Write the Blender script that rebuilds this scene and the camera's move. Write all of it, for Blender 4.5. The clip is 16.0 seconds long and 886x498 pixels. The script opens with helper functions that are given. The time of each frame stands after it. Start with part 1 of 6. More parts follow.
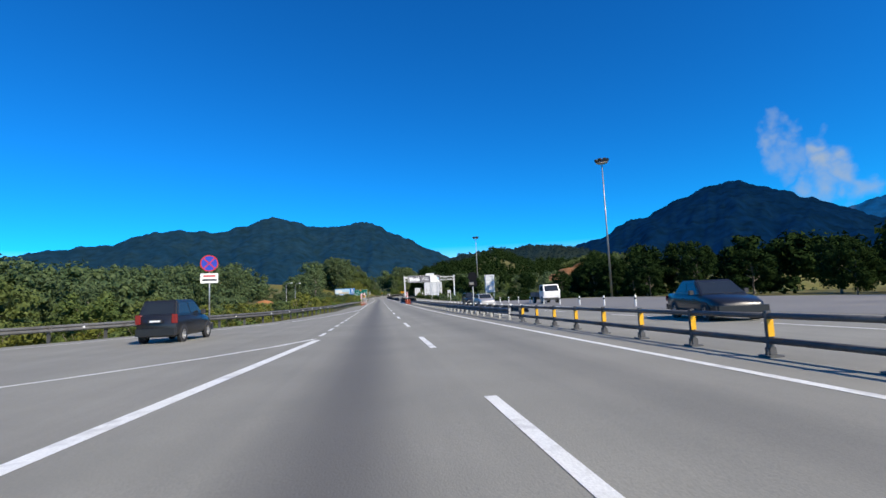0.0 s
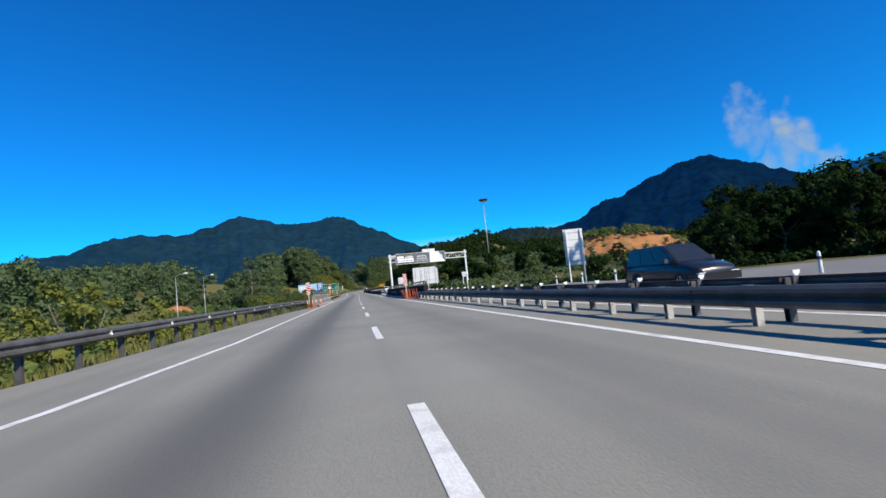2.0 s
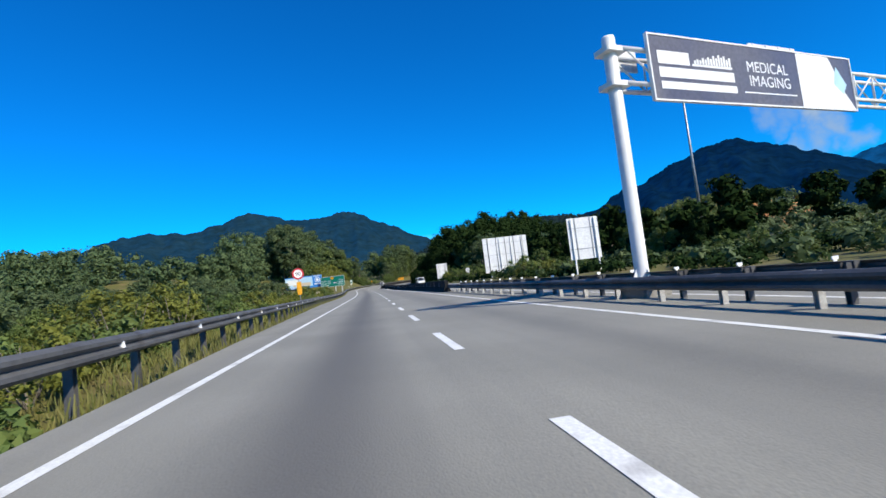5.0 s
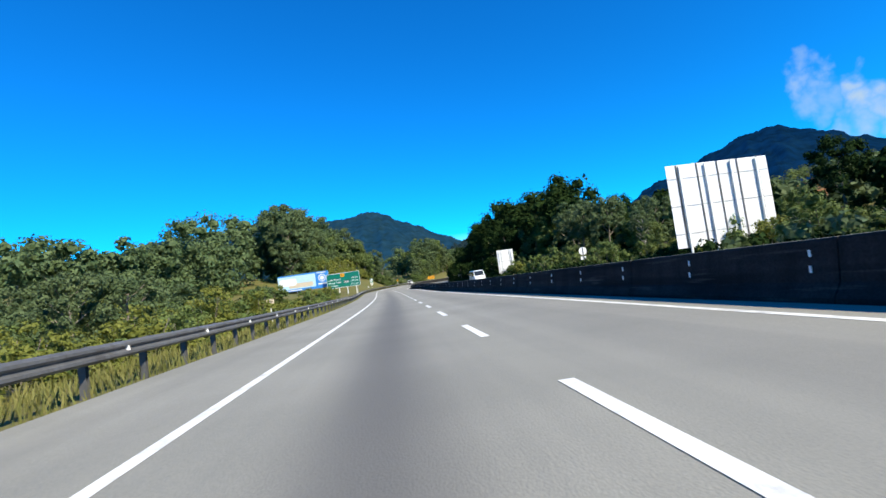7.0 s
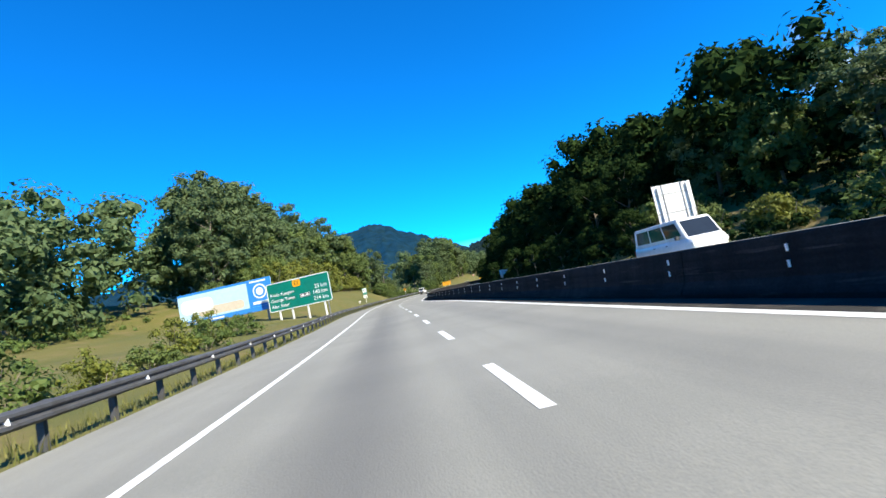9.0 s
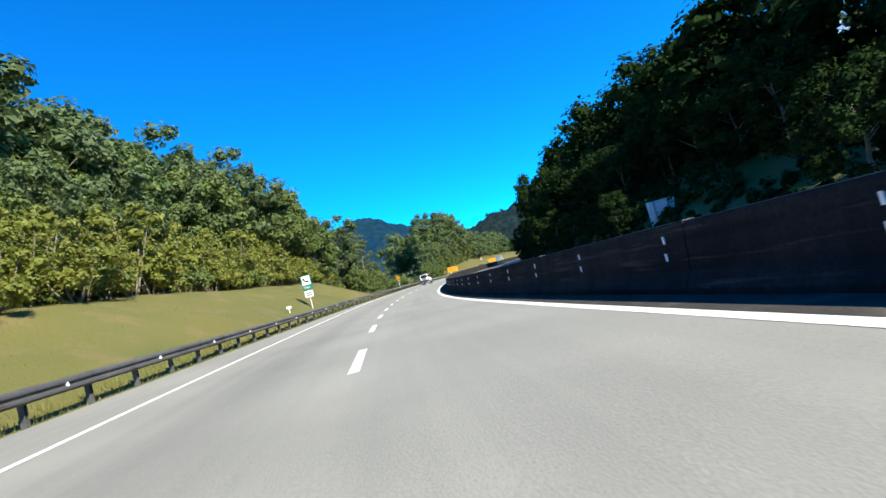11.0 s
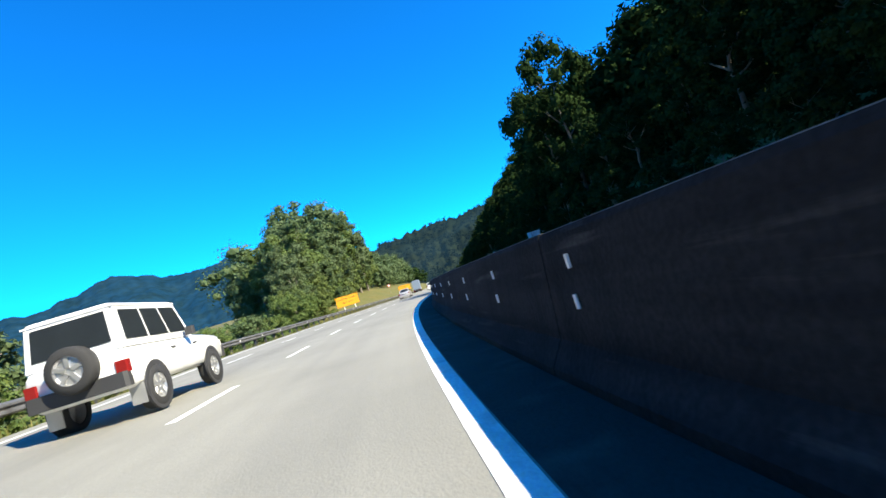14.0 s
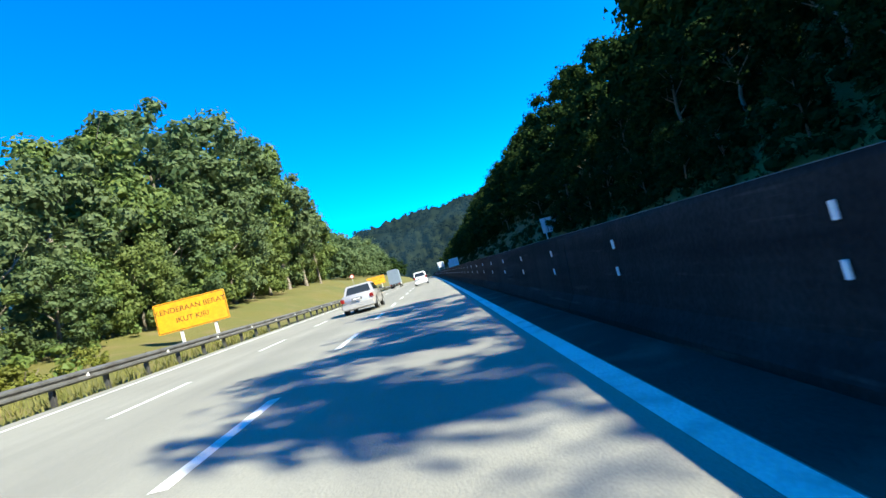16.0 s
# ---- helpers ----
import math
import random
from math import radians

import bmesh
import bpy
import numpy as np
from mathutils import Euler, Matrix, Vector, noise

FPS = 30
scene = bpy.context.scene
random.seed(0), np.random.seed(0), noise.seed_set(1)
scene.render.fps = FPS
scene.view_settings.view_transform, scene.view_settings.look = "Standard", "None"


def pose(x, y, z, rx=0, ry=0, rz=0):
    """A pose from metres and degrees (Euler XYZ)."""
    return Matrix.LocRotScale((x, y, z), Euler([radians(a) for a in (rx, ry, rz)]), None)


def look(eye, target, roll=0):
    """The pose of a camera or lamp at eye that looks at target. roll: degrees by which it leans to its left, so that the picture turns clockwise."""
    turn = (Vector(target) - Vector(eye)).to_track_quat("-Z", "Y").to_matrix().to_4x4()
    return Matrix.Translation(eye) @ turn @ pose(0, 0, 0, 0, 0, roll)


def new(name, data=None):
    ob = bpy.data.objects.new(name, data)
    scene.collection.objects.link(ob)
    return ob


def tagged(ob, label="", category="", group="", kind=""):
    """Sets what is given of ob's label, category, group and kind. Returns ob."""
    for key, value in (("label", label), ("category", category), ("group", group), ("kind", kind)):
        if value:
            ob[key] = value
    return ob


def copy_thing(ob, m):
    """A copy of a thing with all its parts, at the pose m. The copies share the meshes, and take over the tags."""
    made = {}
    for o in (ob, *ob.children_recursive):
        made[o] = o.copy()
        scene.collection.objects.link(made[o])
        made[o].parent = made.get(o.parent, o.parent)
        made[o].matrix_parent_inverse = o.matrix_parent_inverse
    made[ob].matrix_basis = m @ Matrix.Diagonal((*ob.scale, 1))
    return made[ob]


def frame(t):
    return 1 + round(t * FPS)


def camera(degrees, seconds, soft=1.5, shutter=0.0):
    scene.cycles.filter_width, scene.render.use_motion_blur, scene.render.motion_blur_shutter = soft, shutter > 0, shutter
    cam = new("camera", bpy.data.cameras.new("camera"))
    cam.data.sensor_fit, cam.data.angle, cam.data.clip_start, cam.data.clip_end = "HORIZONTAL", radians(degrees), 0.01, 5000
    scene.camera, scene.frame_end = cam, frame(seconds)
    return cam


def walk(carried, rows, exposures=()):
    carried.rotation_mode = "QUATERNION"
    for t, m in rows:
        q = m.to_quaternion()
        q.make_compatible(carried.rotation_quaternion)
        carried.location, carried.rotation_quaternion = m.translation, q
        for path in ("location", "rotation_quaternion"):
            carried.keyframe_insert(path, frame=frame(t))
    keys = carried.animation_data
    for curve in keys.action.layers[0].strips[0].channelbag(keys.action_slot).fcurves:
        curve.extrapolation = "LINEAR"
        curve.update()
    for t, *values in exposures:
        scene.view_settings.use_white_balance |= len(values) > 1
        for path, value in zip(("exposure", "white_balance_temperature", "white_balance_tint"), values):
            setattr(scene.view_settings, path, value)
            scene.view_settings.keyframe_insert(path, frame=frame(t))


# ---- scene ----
cam = camera(85.0, 16.0, soft=1.5, shutter=0.03)
PATH = [
    (0, pose(-0.000, 0.000, 1.222, 95.31, 2.54, -7.55)),
    (0.5, pose(0.401, 13.056, 0.837, 95.39, 2.72, -7.03)),
    (1, pose(0.747, 26.215, 0.836, 94.88, 3.31, -7.65)),
    (1.5, pose(0.875, 39.140, 0.687, 94.46, 4.88, -9.19)),
    (2, pose(0.884, 51.831, 0.669, 94.05, 5.96, -10.30)),
    (2.5, pose(0.854, 64.498, 0.723, 94.28, 7.15, -11.52)),
    (3, pose(0.704, 77.284, 0.702, 94.83, 7.99, -11.78)),
    (3.5, pose(0.548, 90.293, 0.717, 93.31, 6.07, -8.88)),
    (4, pose(0.525, 102.98, 0.793, 95.65, 8.06, -2.95)),
    (4.5, pose(0.376, 115.774, 0.716, 93.12, 7.64, -8.92)),
    (5, pose(0.185, 127.95, 0.622, 93.62, 6.87, -8.93)),
    (7.5, pose(0.285, 186.343, 0.664, 94.14, 8.17, -5.39)),
    (8, pose(0.420, 199.643, 0.698, 94.74, 9.50, -5.69)),
    (10.5, pose(1.112, 265.027, 1.053, 95.26, 14.15, -4.14)),
    (11, pose(1.318, 278.009, 1.104, 93.89, 15.23, -5.85)),
    (11.5, pose(1.630, 290.461, 1.143, 92.85, 18.89, -7.07)),
    (12, pose(2.251, 303.256, 1.165, 92.79, 21.16, -7.09)),
    (12.5, pose(3.413, 316.510, 1.218, 92.58, 22.69, -7.62)),
    (13, pose(4.936, 330.983, 1.493, 93.726, 19.793, -13.528)),
    (13.5, pose(7.551, 345.207, 1.789, 93.294, 18.442, -17.360)),
    (14, pose(10.198, 357.971, 1.986, 94.384, 17.320, -19.546)),
    (14.5, pose(13.278, 370.236, 2.206, 95.493, 16.293, -18.008)),
    (15, pose(16.544, 381.997, 2.367, 93.942, 15.976, -21.695)),
    (15.5, pose(20.298, 394.450, 2.523, 93.73, 16.67, -18.80)),
    (16, pose(24.436, 406.394, 2.703, 92.96, 15.40, -22.31)),
]
EXPOSURES = [(0, 0.08, 7050, 10), (3, 0.04, 6950, 9), (5, 0.16, 6740, 8), (7.5, 0.68, 7050, 5), (8, 0.74, 7050, 5), (10.5, 0.98, 7000, 4), (12.5, 0.98, 6950, 4), (14, 1.18, 7150, 4), (15, 1.38, 7100, 0), (16, 1.36, 7000, -2)]
walk(cam, PATH, EXPOSURES)

# ---- world and sun ----
SUN_AZ, SUN_EL = 142.0, 39.0
world = bpy.data.worlds.new("sky")
scene.world = world
world.use_nodes = True
wn, wl = world.node_tree.nodes, world.node_tree.links
sky = wn.new("ShaderNodeTexSky")
sky.sky_type = "NISHITA"
sky.sun_disc = False
sky.sun_elevation = radians(SUN_EL)
sky.sun_rotation = radians(SUN_AZ)
sky.air_density, sky.dust_density, sky.ozone_density = 1.0, 0.0, 3.0
sky.altitude = 1800
hsv = wn.new("ShaderNodeHueSaturation")
hsv.inputs["Hue"].default_value = 0.512
hsv.inputs["Saturation"].default_value = 1.9
hsv.inputs["Value"].default_value = 1.3
wl.new(sky.outputs["Color"], hsv.inputs["Color"])
wl.new(hsv.outputs["Color"], wn["Background"].inputs["Color"])
wn["Background"].inputs["Strength"].default_value = 0.14
sun_data = bpy.data.lights.new("sun", "SUN")
sun_data.energy, sun_data.angle, sun_data.color = 5.9, radians(0.5), (1.0, 0.945, 0.84)
sun = new("sun", sun_data)
sun_dir = Vector((math.sin(radians(SUN_AZ)) * math.cos(radians(SUN_EL)), math.cos(radians(SUN_AZ)) * math.cos(radians(SUN_EL)), math.sin(radians(SUN_EL))))
sun.matrix_world = look(Vector((0, 200, 0)) + sun_dir * 300, (0, 200, 0))

# ---- the line of the road: s along the centre dashes, u across to the right ----
KS = np.arange(80, 561, 20.0)
KAPPA = np.array([0, .03, .3, .06, -.05, -.09, -.26, -.47, -.61, -.48, .78, 2.77, 3.57, 3.08, 4.02, 3.58, 2.44, -.2, -.2, -.2, -.1, 0, 0, 0, 0]) / 1000
GS = np.arange(-20, 561, 45.0)
GRADE = np.array([-1.18, -.79, .03, -.18, .12, .03, 1.29, .64, 1.91, .7, .71, .72, .72]) / 100
CS = np.arange(-20, 561, 70.0)
CROSS = np.array([.71, -.39, -1.06, .43, -.46, -8.41, -5.24, -3.13, -2.74]) / 100
SG = np.arange(-400, 1600, 1.0)
TH = np.cumsum(np.interp(SG, KS, KAPPA, 0, 0))
RX, RY, RZ = np.cumsum(np.sin(TH)), np.cumsum(np.cos(TH)), np.cumsum(np.where((SG < -20) | (SG > 600), 0, np.interp(SG, GS, GRADE)))
I0 = 400
RX, RY, RZ = RX - RX[I0] + 1.323, RY - RY[I0], RZ - RZ[I0]
CF = np.interp(SG, CS, CROSS)


def RP(s, u, h=0.0):
    """A place by the road: s along, u across to the right, h over the road's surface."""
    x, y, z, th, c = (float(np.interp(s, SG, a)) for a in (RX, RY, RZ, TH, CF))
    uc = max(-9.0, min(9.0, u))
    return Vector((x + u * math.cos(th), y - u * math.sin(th), z + uc * c + h))


def heading(s):
    return float(np.interp(s, SG, TH))


def place(s, u, h=0.0, turn=0.0, scale=1.0):
    """A pose with y along the road and z up."""
    return Matrix.Translation(RP(s, u, h)) @ Matrix.Rotation(radians(turn) - heading(s), 4, "Z") @ Matrix.Scale(scale, 4)


LEFT_EDGE_S = [-60, -20, 10, 20, 25, 30, 36, 44, 50, 58, 66, 130, 200, 250, 300, 358, 372, 385, 400, 700]
LEFT_EDGE_U = [-66, -42, -24, -17, -13.3, -10.2, -7.5, -5.9, -5.2, -4.15, -3.74, -3.72, -3.66, -3.8, -3.9, -3.9, -4.6, -5.6, -6.35, -6.35]
RAIL_S = [-60, -20, 10, 20, 25, 30, 36, 44, 53, 62, 78, 90, 101, 132, 143, 180, 280, 300, 326, 342, 360, 385, 410, 424, 700]
RAIL_U = [-70, -45, -27, -20, -16, -12.6, -9.6, -8.4, -7.7, -6.8, -6.5, -6.0, -5.0, -4.8, -5.4, -6.8, -6.9, -6.3, -5.3, -4.8, -4.9, -6.6, -7.7, -7.5, -7.5]


def left_edge(s):
    return float(np.interp(s, LEFT_EDGE_S, LEFT_EDGE_U))


def left_rail(s):
    return float(np.interp(s, RAIL_S, RAIL_U))


# height of the land over the road, beyond the left rail (by metres outward) and beyond the right carriageway
LAND_S = [-400, 88, 103, 129, 140, 225, 250, 287, 301, 342, 364, 398, 425, 455, 520, 700, 1600]
LEFT_D = [0, 3, 8, 18, 40, 90]
LEFT_H = [[-.1, -.6, -1.6, -2, -2, -2], [-.1, -.6, -1.6, -2, -2, -2], [-2.5, -4.5, -5, -5, -5, -4], [-2.5, -4.5, -5, -5, -5, -4],
          [-.1, -.3, -.6, -.8, 0, 2], [-.1, 0, .2, 1, 3, 6], [-.1, .3, .7, 1.4, 4, 9], [-.1, .7, 1.3, 2.2, 6, 11], [-.1, 1.7, 4.2, 5.6, 9, 14], [-.1, 1.6, 4.0, 5, 6, 6],
          [-.3, -.6, -1.2, -3, -8, -14], [-.3, -1, -2, -4, -9, -14], [-.1, .2, .8, 2, 3, -4], [-.1, .6, 2.4, 4.5, 4, -6], [-.1, 1.2, 4, 7, 7, -4],
          [-.1, 1.5, 5, 9, 14, 20], [-.1, 1.5, 5, 9, 14, 20]]
RIGHT_U = [15.6, 19, 25, 36, 60, 100]
RIGHT_H = [[-.1, -.1, -.1, -.1, -.5, -1], [-.1, -.1, -.1, -.1, -.5, -1], [-.3, -.6, -1, -1.2, -2, -2], [-.3, -.6, -1, -1, -2, -2],
           [-.1, -.1, 0, .3, 1, 4], [-.1, .4, 1, 2, 4, 4], [-.1, .6, 2, 4, 3, 0], [-.1, 1.5, 4.5, 8, 5, -1], [-.1, 1.7, 4.7, 8.7, 6, -1], [-.1, 2, 5, 10, 8, 1],
           [-.1, 2, 5, 10, 12, 4], [-.1, 2.5, 6, 12, 18, 8], [-.1, 3, 7, 14, 22, 10], [-.1, 3, 7, 14, 24, 10], [-.1, 4, 10, 20, 36, 20],
           [-.1, 3, 9, 20, 38, 24], [-.1, 2, 6, 14, 26, 16]]


def table(rows, cols, col, s):
    col_values = [float(np.interp(s, LAND_S, [r[i] for r in rows])) for i in range(len(cols))]
    return float(np.interp(col, cols, col_values))


def land(s, u):
    """Height of the ground over the road's surface."""
    rail = left_rail(s)
    if u < rail - 0.15:
        d = rail - 0.15 - u
        return table(LEFT_H, LEFT_D, d, s) + (0.25 * noise.noise(Vector((s * .11, u * .13, 0))) if d > 2 else 0)
    if u > 15.6:
        return table(RIGHT_H, RIGHT_U, u, s) + (0.4 * noise.noise(Vector((s * .11, u * .13, 4))) if u > 38 or s > 150 else 0)
    return -0.16

# ---- materials ----
def nodes_of(name):
    m = bpy.data.materials.new(name)
    m.use_nodes = True
    return m, m.node_tree.nodes, m.node_tree.links, m.node_tree.nodes["Principled BSDF"]


def noise_fac(n, l, vec, scale, detail=4.0, lo=0.35, hi=0.65):
    t = n.new("ShaderNodeTexNoise")
    t.inputs["Scale"].default_value, t.inputs["Detail"].default_value = scale, detail
    l.new(vec, t.inputs["Vector"])
    r = n.new("ShaderNodeMapRange")
    r.inputs["From Min"].default_value, r.inputs["From Max"].default_value = lo, hi
    l.new(t.outputs["Fac"], r.inputs["Value"])
    return r.outputs["Result"]


def mix(n, l, fac, a, b):
    x = n.new("ShaderNodeMix")
    x.data_type = "RGBA"
    for sock, v in ((x.inputs[0], fac), (x.inputs[6], a), (x.inputs[7], b)):
        if isinstance(v, (int, float)):
            sock.default_value = v
        elif isinstance(v, tuple):
            sock.default_value = (*v, 1)
        else:
            l.new(v, sock)
    return x.outputs[2]


def bump(n, l, p, height, strength, distance):
    b = n.new("ShaderNodeBump")
    b.inputs["Strength"].default_value, b.inputs["Distance"].default_value = strength, distance
    l.new(height, b.inputs["Height"])
    l.new(b.outputs["Normal"], p.inputs["Normal"])


def surface(name, c1, c2, big=0.6, small=25.0, rough=0.7, metal=0.0, relief=0.15, dirt=None, spread=0.0, spec=0.5):
    """A surface with broad patches and fine grain; spread varies it from object to object."""
    m, n, l, p = nodes_of(name)
    pos = n.new("ShaderNodeNewGeometry").outputs["Position"]
    f_big, f_small = noise_fac(n, l, pos, big), noise_fac(n, l, pos, small, 6.0)
    col = mix(n, l, f_big, c1, c2)
    col = mix(n, l, f_small, col, mix(n, l, 0.5, col, tuple(v * 0.55 for v in c1)))
    if dirt:
        col = mix(n, l, noise_fac(n, l, pos, big * 3.1, 8.0, 0.52, 0.75), col, dirt)
    if spread:
        info = n.new("ShaderNodeObjectInfo").outputs["Random"]
        h = n.new("ShaderNodeHueSaturation")
        r = n.new("ShaderNodeMapRange")
        r.inputs["To Min"].default_value, r.inputs["To Max"].default_value = 1 - spread, 1 + spread
        l.new(info, r.inputs["Value"])
        l.new(r.outputs["Result"], h.inputs["Value"])
        l.new(col, h.inputs["Color"])
        col = h.outputs["Color"]
    l.new(col, p.inputs["Base Color"])
    p.inputs["Metallic"].default_value = metal
    p.inputs["Specular IOR Level"].default_value = spec
    rr = n.new("ShaderNodeMapRange")
    rr.inputs["To Min"].default_value, rr.inputs["To Max"].default_value = max(0.05, rough - 0.12), min(1, rough + 0.1)
    l.new(f_big, rr.inputs["Value"])
    l.new(rr.outputs["Result"], p.inputs["Roughness"])
    if relief:
        bump(n, l, p, f_small, relief, 0.02)
    return m


def foliage(name, c1, c2, c3, sheen=0.25, gloss=0.35):
    """Leaves that differ leaf by leaf and tree by tree, and let some light through."""
    m, n, l, p = nodes_of(name)
    geo = n.new("ShaderNodeNewGeometry")
    col = mix(n, l, geo.outputs["Random Per Island"], c1, c2)
    info = n.new("ShaderNodeObjectInfo").outputs["Random"]
    half = n.new("ShaderNodeMath")
    half.operation = "MULTIPLY"
    half.inputs[1].default_value = 0.6
    l.new(info, half.inputs[0])
    col = mix(n, l, half.outputs[0], col, c3)
    # sprays of older and younger leaves
    spray = noise_fac(n, l, geo.outputs["Position"], 0.55, 3.0, 0.38, 0.66)
    col = mix(n, l, spray, col, mix(n, l, 0.4, col, tuple(v * 0.62 for v in c1)))
    l.new(col, p.inputs["Base Color"])
    p.inputs["Roughness"].default_value = 0.7
    p.inputs["Specular IOR Level"].default_value = gloss
    tr = n.new("ShaderNodeBsdfTranslucent")
    l.new(col, tr.inputs["Color"])
    ms = n.new("ShaderNodeMixShader")
    ms.inputs[0].default_value = sheen
    l.new(p.outputs[0], ms.inputs[1])
    l.new(tr.outputs[0], ms.inputs[2])
    l.new(ms.outputs[0], n["Material Output"].inputs["Surface"])
    return m


def paint(name, c, rough=0.35, metal=0.0, coat=0.0, spread=0.06):
    m, n, l, p = nodes_of(name)
    pos = n.new("ShaderNodeNewGeometry").outputs["Position"]
    f = noise_fac(n, l, pos, 3.0, 6.0)
    l.new(mix(n, l, f, c, tuple(v * (1 - spread * 2) for v in c)), p.inputs["Base Color"])
    p.inputs["Roughness"].default_value, p.inputs["Metallic"].default_value = rough, metal
    p.inputs["Coat Weight"].default_value = coat
    return m


def asphalt_material():
    m, n, l, p = nodes_of("asphalt")
    pos = n.new("ShaderNodeNewGeometry").outputs["Position"]
    uv = n.new("ShaderNodeUVMap")
    uv.uv_map = "road"
    sep = n.new("ShaderNodeSeparateXYZ")
    l.new(uv.outputs["UV"], sep.inputs[0])
    grain = noise_fac(n, l, pos, 55.0, 3.0, 0.3, 0.7)
    patch = noise_fac(n, l, pos, 0.35, 5.0)
    col = mix(n, l, patch, (0.236, 0.229, 0.192), (0.284, 0.274, 0.23))
    col = mix(n, l, grain, mix(n, l, 0.35, col, (0.10, 0.10, 0.10)), col)
    # long streaks along the lanes, and the oil line in the middle of each lane
    stretch = n.new("ShaderNodeMapping")
    stretch.inputs["Scale"].default_value = (1.6, 0.03, 1)
    l.new(uv.outputs["UV"], stretch.inputs["Vector"])
    streak = noise_fac(n, l, stretch.outputs[0], 1.0, 5.0, 0.4, 0.7)
    col = mix(n, l, streak, col, mix(n, l, 0.22, col, (0.09, 0.09, 0.09)))
    for centre, weight in ((-1.75, 0.72), (2.0, 0.3)):
        d = n.new("ShaderNodeMath")
        d.operation = "SUBTRACT"
        d.inputs[1].default_value = centre
        l.new(sep.outputs["X"], d.inputs[0])
        a = n.new("ShaderNodeMath")
        a.operation = "ABSOLUTE"
        l.new(d.outputs[0], a.inputs[0])
        r = n.new("ShaderNodeMapRange")
        r.interpolation_type = "SMOOTHSTEP"
        r.inputs["From Min"].default_value, r.inputs["From Max"].default_value = 0.0, 1.15
        r.inputs["To Min"].default_value, r.inputs["To Max"].default_value = weight, 0.0
        l.new(a.outputs[0], r.inputs["Value"])
        # the line fades where the road has been laid anew
        w = n.new("ShaderNodeMapRange")
        w.inputs["From Min"].default_value, w.inputs["From Max"].default_value = 190.0, 300.0
        w.inputs["To Min"].default_value, w.inputs["To Max"].default_value = 1.0, 0.3
        l.new(sep.outputs["Y"], w.inputs["Value"])
        k = n.new("ShaderNodeMath")
        k.operation = "MULTIPLY"
        l.new(r.outputs["Result"], k.inputs[0])
        l.new(w.outputs["Result"], k.inputs[1])
        col = mix(n, l, k.outputs[0], col, (0.075, 0.073, 0.07))
    l.new(col, p.inputs["Base Color"])
    p.inputs["Roughness"].default_value = 0.82
    bump(n, l, p, grain, 0.35, 0.01)
    return m


def shade_stained_concrete():
    """Old concrete with its shade put into the base colour: lying bands of grime, drips down from the top, pale scuffs.
    """
    m, n, l, p = nodes_of("shade_stained_concrete")
    pos = n.new("ShaderNodeNewGeometry").outputs["Position"]
    def stretched(v):
        k = n.new("ShaderNodeMapping")
        k.inputs["Scale"].default_value = v
        l.new(pos, k.inputs["Vector"])
        return k.outputs[0]
    band = noise_fac(n, l, stretched((0.22, 0.22, 4.0)), 1.0, 6.0, 0.38, 0.66)
    drip = noise_fac(n, l, stretched((2.2, 2.2, 0.35)), 1.0, 5.0, 0.42, 0.7)
    grain = noise_fac(n, l, pos, 22.0, 6.0)
    # near-black base carries the shade of the face; grime and drips vary it
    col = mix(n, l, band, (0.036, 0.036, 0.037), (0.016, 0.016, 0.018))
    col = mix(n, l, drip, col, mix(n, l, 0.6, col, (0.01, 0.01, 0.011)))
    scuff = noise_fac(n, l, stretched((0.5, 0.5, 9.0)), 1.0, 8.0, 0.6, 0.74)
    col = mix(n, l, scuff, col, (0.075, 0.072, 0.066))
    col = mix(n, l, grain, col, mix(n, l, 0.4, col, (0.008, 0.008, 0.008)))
    l.new(col, p.inputs["Base Color"])
    p.inputs["Roughness"].default_value = 0.92
    p.inputs["Specular IOR Level"].default_value = 0.08
    bump(n, l, p, grain, 0.3, 0.02)
    return m


